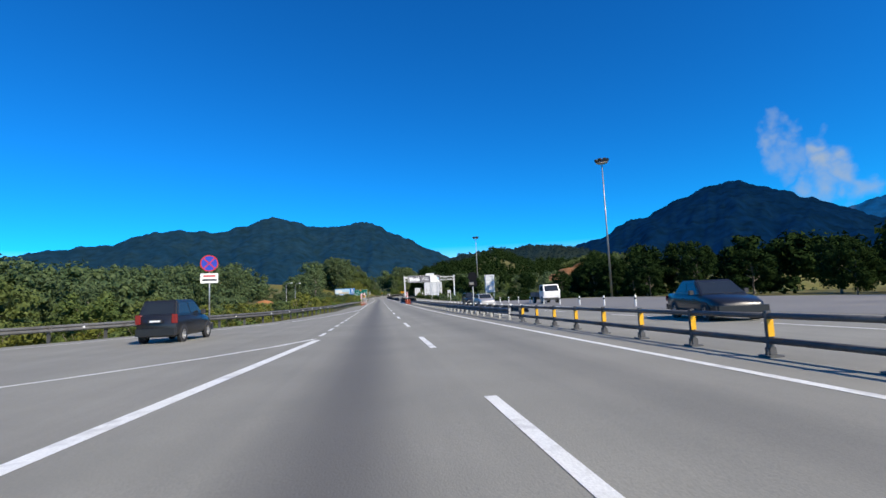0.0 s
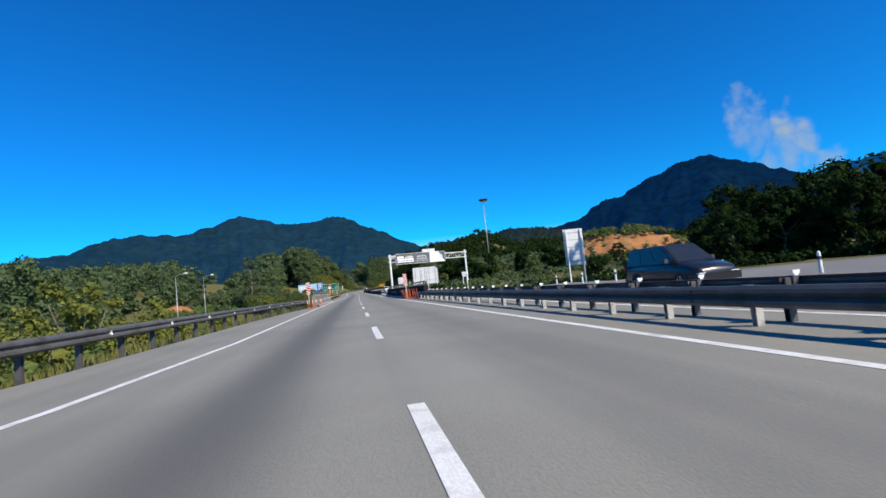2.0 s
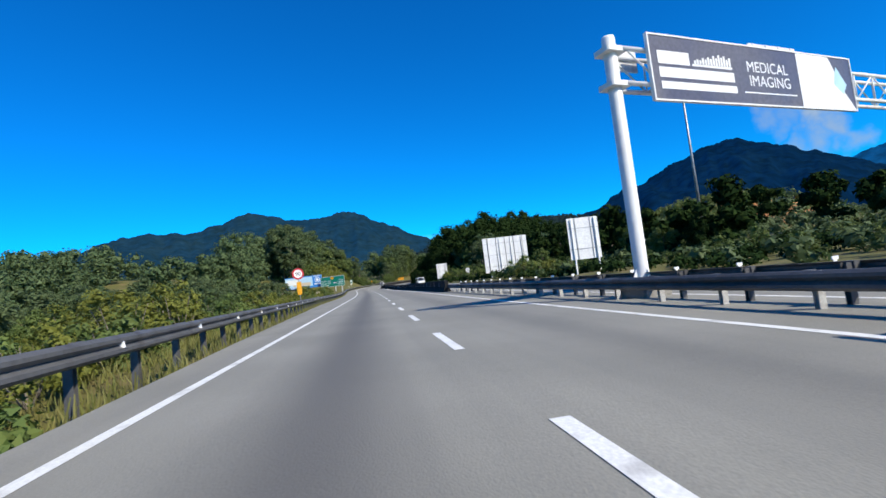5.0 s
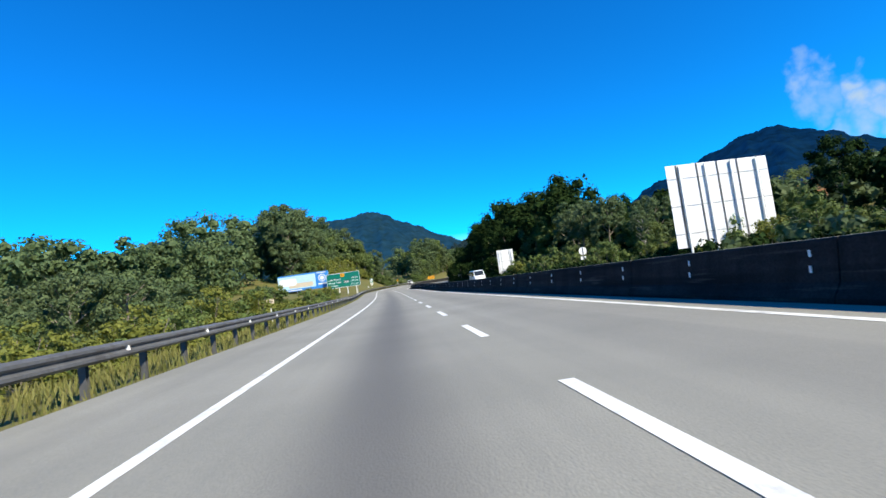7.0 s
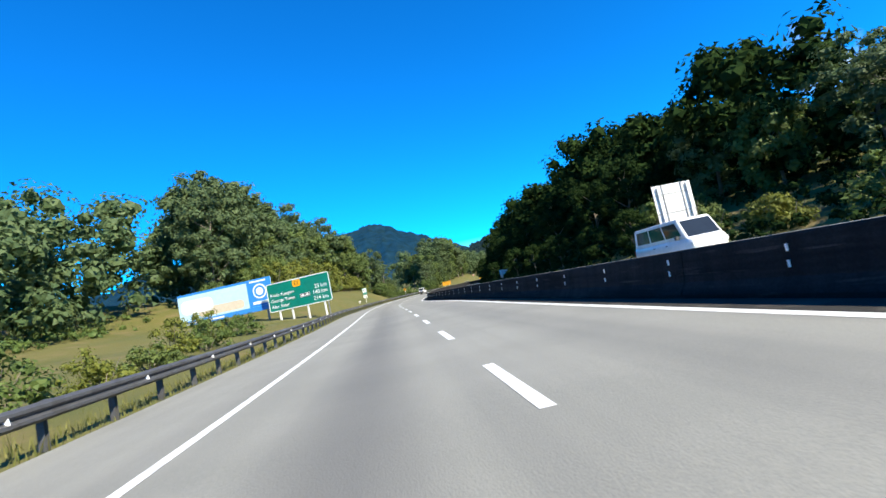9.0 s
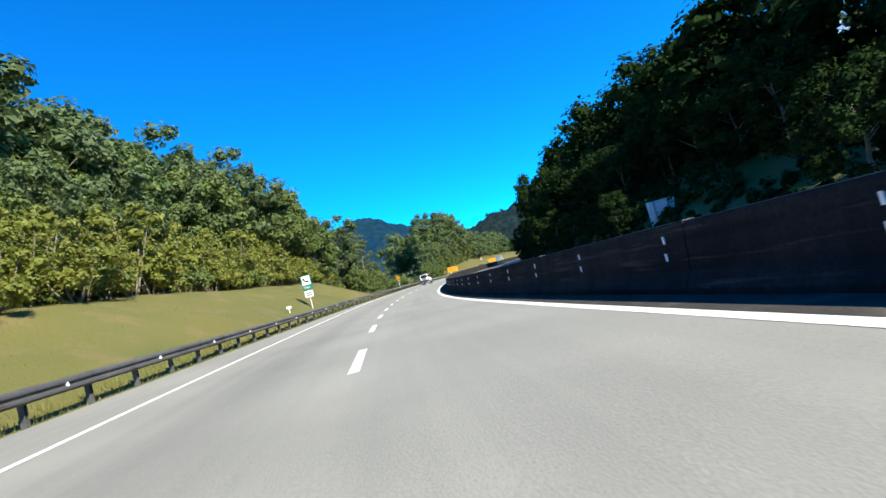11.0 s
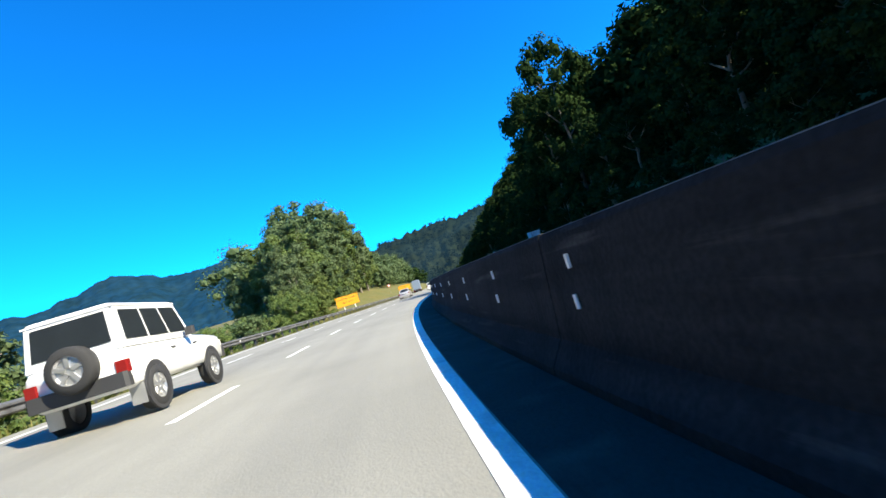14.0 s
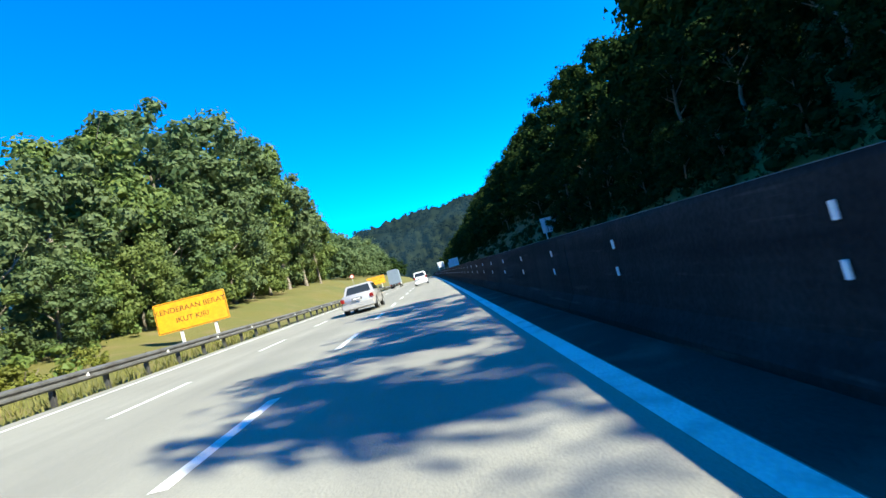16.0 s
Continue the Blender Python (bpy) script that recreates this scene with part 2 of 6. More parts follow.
M = dict(
    asphalt=asphalt_material(),
    line=surface("road_paint", (0.85, 0.85, 0.81), (0.74, 0.74, 0.7), 0.9, 40, 0.6, 0, 0.2, (0.42, 0.41, 0.39)),
    joint=surface("bitumen_joint", (0.12, 0.115, 0.1), (0.2, 0.19, 0.16), 2.5, 40, 0.85),
    grass=surface("grass_ground", (0.088, 0.094, 0.016), (0.128, 0.112, 0.022), 0.16, 14, 0.95, 0, 0.35, (0.15, 0.11, 0.045)),
    blade=foliage("grass_blades", (0.13, 0.15, 0.03), (0.22, 0.2, 0.06), (0.2, 0.17, 0.06)),
    shoulder=surface("dirty_shaded_shoulder", (0.055, 0.052, 0.047), (0.04, 0.039, 0.037), 0.5, 30, 0.92, 0, 0.4, (0.09, 0.082, 0.07), spec=0.1),
    apron=surface("worn_asphalt", (0.17, 0.165, 0.16), (0.22, 0.215, 0.205), 0.25, 30, 0.85),
    concrete=surface("concrete", (0.25, 0.235, 0.205), (0.17, 0.16, 0.14), 0.7, 22, 0.88, 0, 0.3, (0.085, 0.078, 0.066)),
    shade_concrete=shade_stained_concrete(),
    kerb_white=surface("kerb_white_paint", (0.72, 0.71, 0.68), (0.6, 0.59, 0.56), 1.5, 25, 0.7, 0, 0.2, (0.35, 0.33, 0.3)),
    kerb_black=surface("kerb_black_paint", (0.03, 0.03, 0.03), (0.05, 0.05, 0.05), 1.5, 25, 0.7),
    galvanised=surface("galvanised_steel", (0.42, 0.43, 0.44), (0.34, 0.35, 0.36), 0.8, 14, 0.5, 0.75, 0.08, (0.2, 0.19, 0.18), 0.08),
    weathered=surface("weathered_steel", (0.13, 0.13, 0.13), (0.09, 0.09, 0.095), 0.8, 14, 0.6, 0.4, 0.1, (0.06, 0.055, 0.05), 0.1),
    rail=surface("old_zinc", (0.17, 0.168, 0.165), (0.11, 0.11, 0.108), 0.8, 14, 0.62, 0.35, 0.1, (0.07, 0.062, 0.055), 0.1),
    post_white=paint("white_post_paint", (0.72, 0.72, 0.7), 0.5),
    post_dull=surface("dull_post_paint", (0.4, 0.4, 0.39), (0.5, 0.5, 0.48), 2.5, 40, 0.75, 0, 0.2, (0.2, 0.18, 0.16)),
    board_white=surface("white_sheet_metal", (0.74, 0.75, 0.76), (0.66, 0.67, 0.69), 0.8, 9, 0.45, 0.0, 0.03, (0.55, 0.55, 0.54)),
    white=paint("white_sign_face", (0.8, 0.8, 0.78), 0.4),
    red=paint("red_sign_face", (0.55, 0.03, 0.035), 0.4),
    blue=paint("blue_sign_face", (0.015, 0.05, 0.42), 0.4),
    sky_blue=paint("blue_poster", (0.03, 0.22, 0.62), 0.4),
    pale_blue=paint("pale_blue_poster", (0.45, 0.66, 0.8), 0.4),
    sand=paint("sand_poster", (0.6, 0.5, 0.38), 0.5),
    green=surface("green_sign_face", (0.0, 0.185, 0.135), (0.0, 0.165, 0.12), 0.7, 6, 0.4, 0, 0.0),
    yellow=surface("yellow_sign_face", (0.78, 0.36, 0.012), (0.72, 0.32, 0.012), 0.7, 6, 0.4, 0, 0.0),
    black=paint("black_lettering", (0.012, 0.012, 0.012), 0.5),
    sign_dark=surface("dark_sign_back", (0.006, 0.007, 0.010), (0.010, 0.011, 0.014), 4, 30, 0.9, 0, 0.05, spec=0.1),
    slate=surface("grey_poster", (0.10, 0.095, 0.12), (0.125, 0.12, 0.14), 0.5, 8, 0.4, 0, 0.0),
    orange=surface("orange_plastic", (0.6, 0.10, 0.03), (0.5, 0.085, 0.03), 3, 30, 0.55, 0, 0.1, (0.28, 0.08, 0.05), 0.12),
    reflector=paint("reflector_white", (0.85, 0.85, 0.85), 0.25),
    amber=paint("amber_reflector", (0.8, 0.42, 0.02), 0.3),
    bark=surface("bark", (0.16, 0.13, 0.10), (0.24, 0.21, 0.17), 3, 20, 0.9, 0, 0.5),
    pale_bark=surface("pale_bark", (0.42, 0.39, 0.33), (0.34, 0.3, 0.25), 3, 20, 0.9, 0, 0.4),
    leaf=foliage("leaves", (0.064, 0.118, 0.026), (0.15, 0.196, 0.046), (0.13, 0.155, 0.042), 0.32),
    leaf_blue=foliage("cool_leaves", (0.055, 0.1, 0.036), (0.122, 0.165, 0.062), (0.1, 0.13, 0.052), 0.32),
    leaf_bright=foliage("vine_leaves", (0.12, 0.145, 0.022), (0.21, 0.22, 0.036), (0.17, 0.175, 0.03), 0.33),
    # darkened copy of the leaves: shade of the right-hand woods put into the colour
    leaf_shade=foliage("shade_leaves", (0.012, 0.026, 0.009), (0.032, 0.052, 0.014), (0.018, 0.036, 0.013), 0.08, 0.0),
    earth=surface("orange_earth", (0.42, 0.17, 0.055), (0.3, 0.13, 0.05), 0.06, 0.9, 0.95, 0, 0.5, (0.12, 0.11, 0.04)),
    roof=surface("roof_sheet", (0.32, 0.36, 0.42), (0.26, 0.3, 0.36), 0.5, 6, 0.5, 0.2),
    wall=surface("plaster_wall", (0.6, 0.58, 0.53), (0.52, 0.5, 0.46), 0.5, 10, 0.85),
    car_black=paint("black_car_paint", (0.014, 0.015, 0.018), 0.3, 0.0, 0.25),
    car_white=paint("white_car_paint", (0.78, 0.78, 0.77), 0.3, 0.0, 0.6),
    car_silver=paint("silver_car_paint", (0.48, 0.46, 0.45), 0.32, 0.35, 0.6),
    car_grey=paint("grey_blue_canvas", (0.16, 0.21, 0.28), 0.7),
    car_red=paint("dark_red_car_paint", (0.3, 0.03, 0.03), 0.3, 0.0, 0.6),
    glass=paint("tinted_glass", (0.02, 0.025, 0.03), 0.06),
    rubber=paint("tyre_rubber", (0.025, 0.025, 0.026), 0.85),
    alloy=paint("wheel_alloy", (0.5, 0.5, 0.5), 0.35, 0.7),
    trim=paint("black_plastic_trim", (0.035, 0.035, 0.037), 0.6),
    tail=paint("red_lamp_glass", (0.2, 0.012, 0.012), 0.2),
    lamp=paint("clear_lamp_glass", (0.75, 0.75, 0.72), 0.12),
)


def mountain_material(name, c1, c2, haze_glow, strength):
    """Far woods: the backdrop, with the haze of the air in between put in as blue emission."""
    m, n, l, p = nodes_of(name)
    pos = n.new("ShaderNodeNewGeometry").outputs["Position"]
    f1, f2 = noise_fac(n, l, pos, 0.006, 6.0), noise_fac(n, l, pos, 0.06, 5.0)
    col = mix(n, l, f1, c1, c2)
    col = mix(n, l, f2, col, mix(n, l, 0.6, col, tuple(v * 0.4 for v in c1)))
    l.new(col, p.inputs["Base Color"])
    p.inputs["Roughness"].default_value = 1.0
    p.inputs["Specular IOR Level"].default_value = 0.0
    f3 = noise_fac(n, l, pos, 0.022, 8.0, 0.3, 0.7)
    l.new(mix(n, l, f3, tuple(v * 0.55 for v in haze_glow), tuple(v * 1.3 for v in haze_glow)), p.inputs["Emission Color"])
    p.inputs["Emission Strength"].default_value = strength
    return m


# distance haze is part of these colours: near-black bases under blue emission
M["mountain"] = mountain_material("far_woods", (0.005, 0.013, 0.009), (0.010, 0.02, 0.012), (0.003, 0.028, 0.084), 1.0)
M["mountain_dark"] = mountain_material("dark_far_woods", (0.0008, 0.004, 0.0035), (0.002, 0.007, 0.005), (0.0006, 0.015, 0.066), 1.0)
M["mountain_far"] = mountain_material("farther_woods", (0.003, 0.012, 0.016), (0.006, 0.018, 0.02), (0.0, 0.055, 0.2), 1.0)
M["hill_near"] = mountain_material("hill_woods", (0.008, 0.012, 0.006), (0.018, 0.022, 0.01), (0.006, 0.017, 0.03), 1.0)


def smoke_material():
    """Puffs of smoke with torn edges, thinning to nothing at their rims."""
    m, n, l, p = nodes_of("smoke")
    uv = n.new("ShaderNodeUVMap").outputs["UV"]
    warp = n.new("ShaderNodeTexNoise")
    warp.inputs["Scale"].default_value, warp.inputs["Detail"].default_value = 5.0, 9.0
    l.new(uv, warp.inputs["Vector"])
    shift = n.new("ShaderNodeVectorMath")
    shift.operation = "MULTIPLY_ADD"
    shift.inputs[1].default_value, shift.inputs[2].default_value = (0.5, 0.5, 0), (-0.25, -0.25, 0)
    l.new(warp.outputs["Color"], shift.inputs[0])
    torn = n.new("ShaderNodeVectorMath")
    l.new(uv, torn.inputs[0])
    l.new(shift.outputs[0], torn.inputs[1])
    total = None
    for x, y, r, w in ((0.34, 0.85, 0.11, 0.4), (0.29, 0.73, 0.14, 0.6), (0.33, 0.6, 0.15, 0.5), (0.43, 0.51, 0.16, 0.45), (0.56, 0.57, 0.16, 0.9), (0.62, 0.44, 0.19, 1.0), (0.74, 0.35, 0.17, 0.8), (0.82, 0.24, 0.15, 0.6), (0.6, 0.27, 0.2, 0.7)):
        dist = n.new("ShaderNodeVectorMath")
        dist.operation = "DISTANCE"
        dist.inputs[1].default_value = (x, y, 0)
        l.new(torn.outputs[0], dist.inputs[0])
        k = n.new("ShaderNodeMapRange")
        k.interpolation_type = "SMOOTHSTEP"
        k.inputs["From Max"].default_value, k.inputs["To Min"].default_value, k.inputs["To Max"].default_value = r, w, 0.0
        l.new(dist.outputs["Value"], k.inputs["Value"])
        if total is None:
            total = k.outputs["Result"]
        else:
            s = n.new("ShaderNodeMath")
            s.operation = "MAXIMUM"
            l.new(total, s.inputs[0])
            l.new(k.outputs["Result"], s.inputs[1])
            total = s.outputs[0]
    soft = n.new("ShaderNodeMath")
    soft.operation = "MULTIPLY"
    soft.inputs[1].default_value = 0.95
    l.new(total, soft.inputs[0])
    # daylight on the smoke is put in as pale blue emission
    em, tr, ms = n.new("ShaderNodeEmission"), n.new("ShaderNodeBsdfTransparent"), n.new("ShaderNodeMixShader")
    em.inputs["Color"].default_value, em.inputs["Strength"].default_value = (0.42, 0.58, 0.82, 1), 0.75
    l.new(soft.outputs[0], ms.inputs[0])
    l.new(tr.outputs[0], ms.inputs[1])
    l.new(em.outputs[0], ms.inputs[2])
    l.new(ms.outputs[0], n["Material Output"].inputs["Surface"])
    return m


M["smoke"] = smoke_material()

# ---- mesh helpers ----
class Shape:
    """Collects vertices and faces of one mesh."""

    def __init__(self):
        self.v, self.f = [], []

    def add(self, verts, faces, m=None):
        o = len(self.v)
        self.v += [tuple(m @ Vector(p)) if m else tuple(p) for p in verts]
        self.f += [tuple(o + i for i in f) for f in faces]
        return self

    def box(self, x0, x1, y0, y1, z0, z1, m=None, c=0.0):
        """A block, its edges along z cut off by c."""
        if c:
            ring = [(x0 + c, y0), (x1 - c, y0), (x1, y0 + c), (x1, y1 - c), (x1 - c, y1), (x0 + c, y1), (x0, y1 - c), (x0, y0 + c)]
        else:
            ring = [(x0, y0), (x1, y0), (x1, y1), (x0, y1)]
        k = len(ring)
        return self.add([(*p, z0) for p in ring] + [(*p, z1) for p in ring],
                        [tuple(range(k - 1, -1, -1)), tuple(range(k, 2 * k))] + [(i, (i + 1) % k, k + (i + 1) % k, k + i) for i in range(k)], m)

    def tube(self, a, b, r0, r1=None, k=8, caps=True, m=None):
        a, b = Vector(a), Vector(b)
        r1 = r0 if r1 is None else r1
        d = (b - a).normalized()
        e = d.orthogonal().normalized()
        g = d.cross(e)
        vs = [p + (e * math.cos(t) + g * math.sin(t)) * r for p, r in ((a, r0), (b, r1)) for t in (2 * math.pi * i / k for i in range(k))]
        fs = [(i, (i + 1) % k, k + (i + 1) % k, k + i) for i in range(k)]
        if caps:
            fs += [tuple(range(k - 1, -1, -1)), tuple(range(k, 2 * k))]
        return self.add(vs, fs, m)

    def lathe(self, profile, k=20, axis="X", m=None):
        """Turns (radius, along) pairs round an axis."""
        vs, n = [], len(profile)
        for i in range(k):
            t = 2 * math.pi * i / k
            for r, x in profile:
                p = (x, r * math.cos(t), r * math.sin(t)) if axis == "X" else (r * math.cos(t), x, r * math.sin(t)) if axis == "Y" else (r * math.cos(t), r * math.sin(t), x)
                vs.append(p)
        fs = [(i * n + j, i * n + j + 1, (i + 1) % k * n + j + 1, (i + 1) % k * n + j) for i in range(k) for j in range(n - 1)]
        return self.add(vs, fs, m)

    def loft(self, rings, closed=True, caps=True, m=None):
        k = len(rings[0])
        vs = [p for r in rings for p in r]
        top = k if closed else k - 1
        fs = [(j * k + i, j * k + (i + 1) % k, (j + 1) * k + (i + 1) % k, (j + 1) * k + i) for j in range(len(rings) - 1) for i in range(top)]
        if caps and closed:
            fs += [tuple(range(k - 1, -1, -1)), tuple(range((len(rings) - 1) * k, len(rings) * k))]
        return self.add(vs, fs, m)

    def mesh(self, name, mat=None, smooth=False, bevel=0.0):
        me = bpy.data.meshes.new(name)
        me.from_pydata(self.v, [], self.f)
        bm = bmesh.new()
        bm.from_mesh(me)
        if len(bm.faces) < 4000:
            bmesh.ops.recalc_face_normals(bm, faces=bm.faces)
        if bevel:
            bmesh.ops.bevel(bm, geom=[e for e in bm.edges if e.is_manifold and e.calc_face_angle() > 0.6], offset=bevel, segments=2, affect="EDGES")
        bm.to_mesh(me)
        bm.free()
        if mat:
            me.materials.append(mat)
        if smooth:
            for poly in me.polygons:
                poly.use_smooth = True
        me.update()
        return me


def part(name, shape, mat, parent, label="", smooth=False, bevel=0.0, at=None):
    """One mesh under a thing or a part; shape may also be a ready mesh."""
    me = shape.mesh(name, mat, smooth, bevel) if isinstance(shape, Shape) else shape
    ob = new(name, me)
    ob.parent = parent
    if at is not None:
        ob.matrix_basis = at
    return tagged(ob, label)


def thing(name, label, category, m=None, group="", kind=""):
    ob = new(name)
    ob.empty_display_size = 0.2
    if m is not None:
        ob.matrix_basis = m
    return tagged(ob, label, category, group, kind)


def solid(name, shape, mat, label, category, m=None, group="", kind="", smooth=False, bevel=0.0):
    ob = new(name, shape.mesh(name, mat, smooth, bevel))
    if m is not None:
        ob.matrix_basis = m
    return tagged(ob, label, category, group, kind)


def letters(text, size, mat, parent, x, y, z, name="lettering", align="LEFT"):
    """Writing on a sign that faces along -y."""
    cu = bpy.data.curves.new(name, "FONT")
    cu.body, cu.size, cu.extrude, cu.align_x = text, size, 0.003, align
    tmp = bpy.data.objects.new(name, cu)
    scene.collection.objects.link(tmp)
    me = bpy.data.meshes.new_from_object(tmp.evaluated_get(bpy.context.evaluated_depsgraph_get()))
    bpy.data.objects.remove(tmp)
    me.materials.clear()
    me.materials.append(mat)
    ob = new(name, me)
    ob.parent = parent
    ob.matrix_basis = Matrix.Translation((x, y, z)) @ Matrix.Rotation(radians(90), 4, "X")
    return ob


# ---- road, land, lines ----
def stations(a, b, step):
    k = max(1, round((b - a) / step))
    return [a + (b - a) * i / k for i in range(k + 1)]


def sheet(name, ss, cols, height, mat, label, category, uv=False):
    """A strip of ground; cols gives the places across at each s."""
    verts, faces, uvs = [], [], []
    for s in ss:
        for u in cols(s):
            verts.append(tuple(RP(s, u, height(s, u))))
            uvs.append((u, s))
    w = len(cols(ss[0]))
    for j in range(len(ss) - 1):
        for i in range(w - 1):
            faces.append((j * w + i, j * w + i + 1, (j + 1) * w + i + 1, (j + 1) * w + i))
    me = bpy.data.meshes.new(name)
    me.from_pydata(verts, [], faces)
    if uv:
        lay = me.uv_layers.new(name="road")
        for lp in me.loops:
            lay.data[lp.index].uv = uvs[lp.vertex_index]
    for poly in me.polygons:
        poly.use_smooth = True
    me.materials.append(mat)
    me.update()
    return tagged(new(name, me), label, category, "", "structure")


ROAD_S = stations(-120, 760, 2.5)
sheet("road", ROAD_S, lambda s: [left_rail(s) + 0.35, left_edge(s), max(-9.0, (left_edge(s) - 2) / 2), -2.0, 0.0, 2.0, 3.7, 5.0, 6.2, 10.0, 15.4], lambda s, u: 0.0, M["asphalt"],
      "grey sun-bleached asphalt motorway with dark oil lines", "road", uv=True)
OUT_L = [-900, -500, -260, -140, -95, -70, -52, -40, -32, -26, -21, -17, -14, -11.5, -9.5, -7.5, -6, -4.5, -3.2, -2.2, -1.2, -0.5, -0.16, 0.3]
OUT_R = [5.0, 10.0, 15.0, 15.7, 17.2, 19, 21, 23, 25.5, 29, 33, 38, 46, 60, 80, 110, 150, 215]
GROUND_S = stations(-400, -120, 20)[:-1] + stations(-120, 600, 3.0)[:-1] + stations(600, 1500, 25)
sheet("ground", GROUND_S, lambda s: [left_rail(s) + d for d in OUT_L] + OUT_R, land, M["grass"], "dry olive-green grass land beside the motorway", "ground")
far_land = Shape()
far_land.lathe([(0.5, -9), (300, -9.2), (1500, -10), (4600, -12)], 48, "Z", Matrix.Translation((0, 300, 0)))
solid("ground_plain", far_land, M["grass"], "wide plain under the far hills", "ground", kind="structure")
def apron_edge(s):
    return float(np.interp(s, [72, 84], [36.0, 18.6]))


sheet("pavement_apron", stations(-60, 94, 4), lambda s: [15.3, 17.5, (17.5 + apron_edge(s)) / 2, apron_edge(s)], lambda s, u: 0.012, M["apron"], "broad worn asphalt apron across from the motorway", "pavement")

# dirty strip whose colour is also darkened for the barrier's shade
sheet("pavement_shoulder", stations(226, 700, 2.5), lambda s: [3.745, 4.1, 4.46], lambda s, u: 0.004, M["shoulder"], "dirty shoulder at the foot of the barrier, darkened for its shade", "road shoulder")


def stripe(shape, a, b, ufun, width, lift=0.005, step=2.5):
    rings = []
    for s in stations(a, b, step):
        u = ufun(s)
        rings.append([RP(s, u - width / 2, lift), RP(s, u + width / 2, lift)])
    shape.loft(rings, closed=False, caps=False)


def line_object(name, label, *runs):
    sh = Shape()
    for r in runs:
        stripe(sh, *r)
    return solid(name, sh, M["line"], label, "road marking", kind="structure")


line_object("line_edge_left", "white solid edge line", (26, 700, left_edge, 0.16))
line_object("line_ramp_edge", "white solid edge line of the slip lane", (-30, 26, left_edge, 0.16))
line_object("line_edge_right", "white solid edge line by the median", (-60, 225, lambda s: 3.76, 0.17))
line_object("line_edge_right_wide", "broad white edge line by the median barrier", (225, 700, lambda s: 3.62, 0.22))
line_object("line_gore_thick", "thick white line of the gore", (-40, 17.2, lambda s: -3.45 - max(0, 17.2 - s) * 0.078, 0.26))
line_object("line_gore_thin", "thin white line of the gore", (6, 17.8, lambda s: -3.6 - max(0, 17.8 - s) * (0.3 + 0.036 * max(0, 17.8 - s)), 0.2))
for u in (6.7, 14.4):
    line_object("line_opposite", "white edge line of the opposite carriageway", (-60, 700, lambda s, u=u: u, 0.15))
for u in (18.5, 23.0, 27.5):
    line_object("line_apron", "white lane line on the apron", (-60, 70, lambda s, u=u: u, 0.15))
dashes = thing("dashed_lines", "white dashed lane lines", "road marking", kind="structure")


def dash(a, b, u, width=0.16):
    sh = Shape()
    stripe(sh, a, b, lambda s: u, width, 0.006, 1.4)
    part("dash", sh, M["line"], dashes)


for k in range(-4, 10):
    dash(2.2 + 10.05 * k, 5.98 + 10.05 * k, 0.0)
for k in range(0, 8):
    dash(102.3 + 6.571 * k, 105.0 + 6.571 * k, 0.0)
for k in list(range(24, 50)) + list(range(55, 90)):
    dash(-8.05 + 6.805 * k, -5.36 + 6.805 * k, 0.0, 0.16)
for s in (334.6, 342.8, 351.0, 358.8):
    dash(s, s + 2.7, 0.0, 0.16)
for k in range(-5, 6):
    dash(36.4 + 3.45 * k, 38.12 + 3.45 * k, -3.58, 0.15)
for k in range(0, 30):
    dash(377.4 + 6.805 * k, 380.0 + 6.805 * k, -3.3, 0.13)
for k in range(-4, 60):
    dash(10.0 * k, 10.0 * k + 3.8, 10.5, 0.14)
for s in (121.2, 129.6):
    sh = Shape()
    sh.loft([[RP(s - 0.05 + 0.03 * math.sin(u * 3), u, 0.004), RP(s + 0.05 + 0.03 * math.sin(u * 2.1 + s), u, 0.004)] for u in np.linspace(-3.95, 4.0, 24)], closed=False, caps=False)
    solid("trim_bridge_joint", sh, M["joint"], "dark bitumen joint across the bridge deck", "bridge joint", kind="structure")

# ---- median barrier and bridge parapets ----
def run_profile(shape, a, b, ufun, profile, step=2.0, flip=1.0):
    """Draws a cross-section (outward, up) along the road."""
    rings = []
    for s in stations(a, b, step):
        u = ufun(s)
        rings.append([RP(s, u + flip * x, z) for x, z in profile])
    shape.loft(rings)


BARRIER = [(0.0, -0.12), (0.0, 0.08), (0.14, 0.30), (0.22, 1.02), (0.24, 1.06), (0.42, 1.06), (0.44, 1.02), (0.52, 0.30), (0.66, 0.08), (0.66, -0.12)]
PARAPET = [(0.0, -0.2), (0.0, 0.12), (0.16, 0.30), (0.24, 1.08), (0.26, 1.11), (0.46, 1.11), (0.48, 1.08), (0.48, -0.2)]


def barrier_h(s):
    """Height of the barrier as a share of its pattern."""
    return float(np.interp(s, [168, 270, 320, 335, 380, 412, 700], [0.9, 0.86, 0.97, 1.1, 1.15, 1.22, 1.22]))


def barrier_u(s):
    return float(np.interp(s, [160, 200, 240, 700], [4.75, 4.6, 4.42, 4.42]))


barrier = thing("median_barrier", "long concrete median barrier in shade-dark colour with small reflectors", "concrete barrier", None)
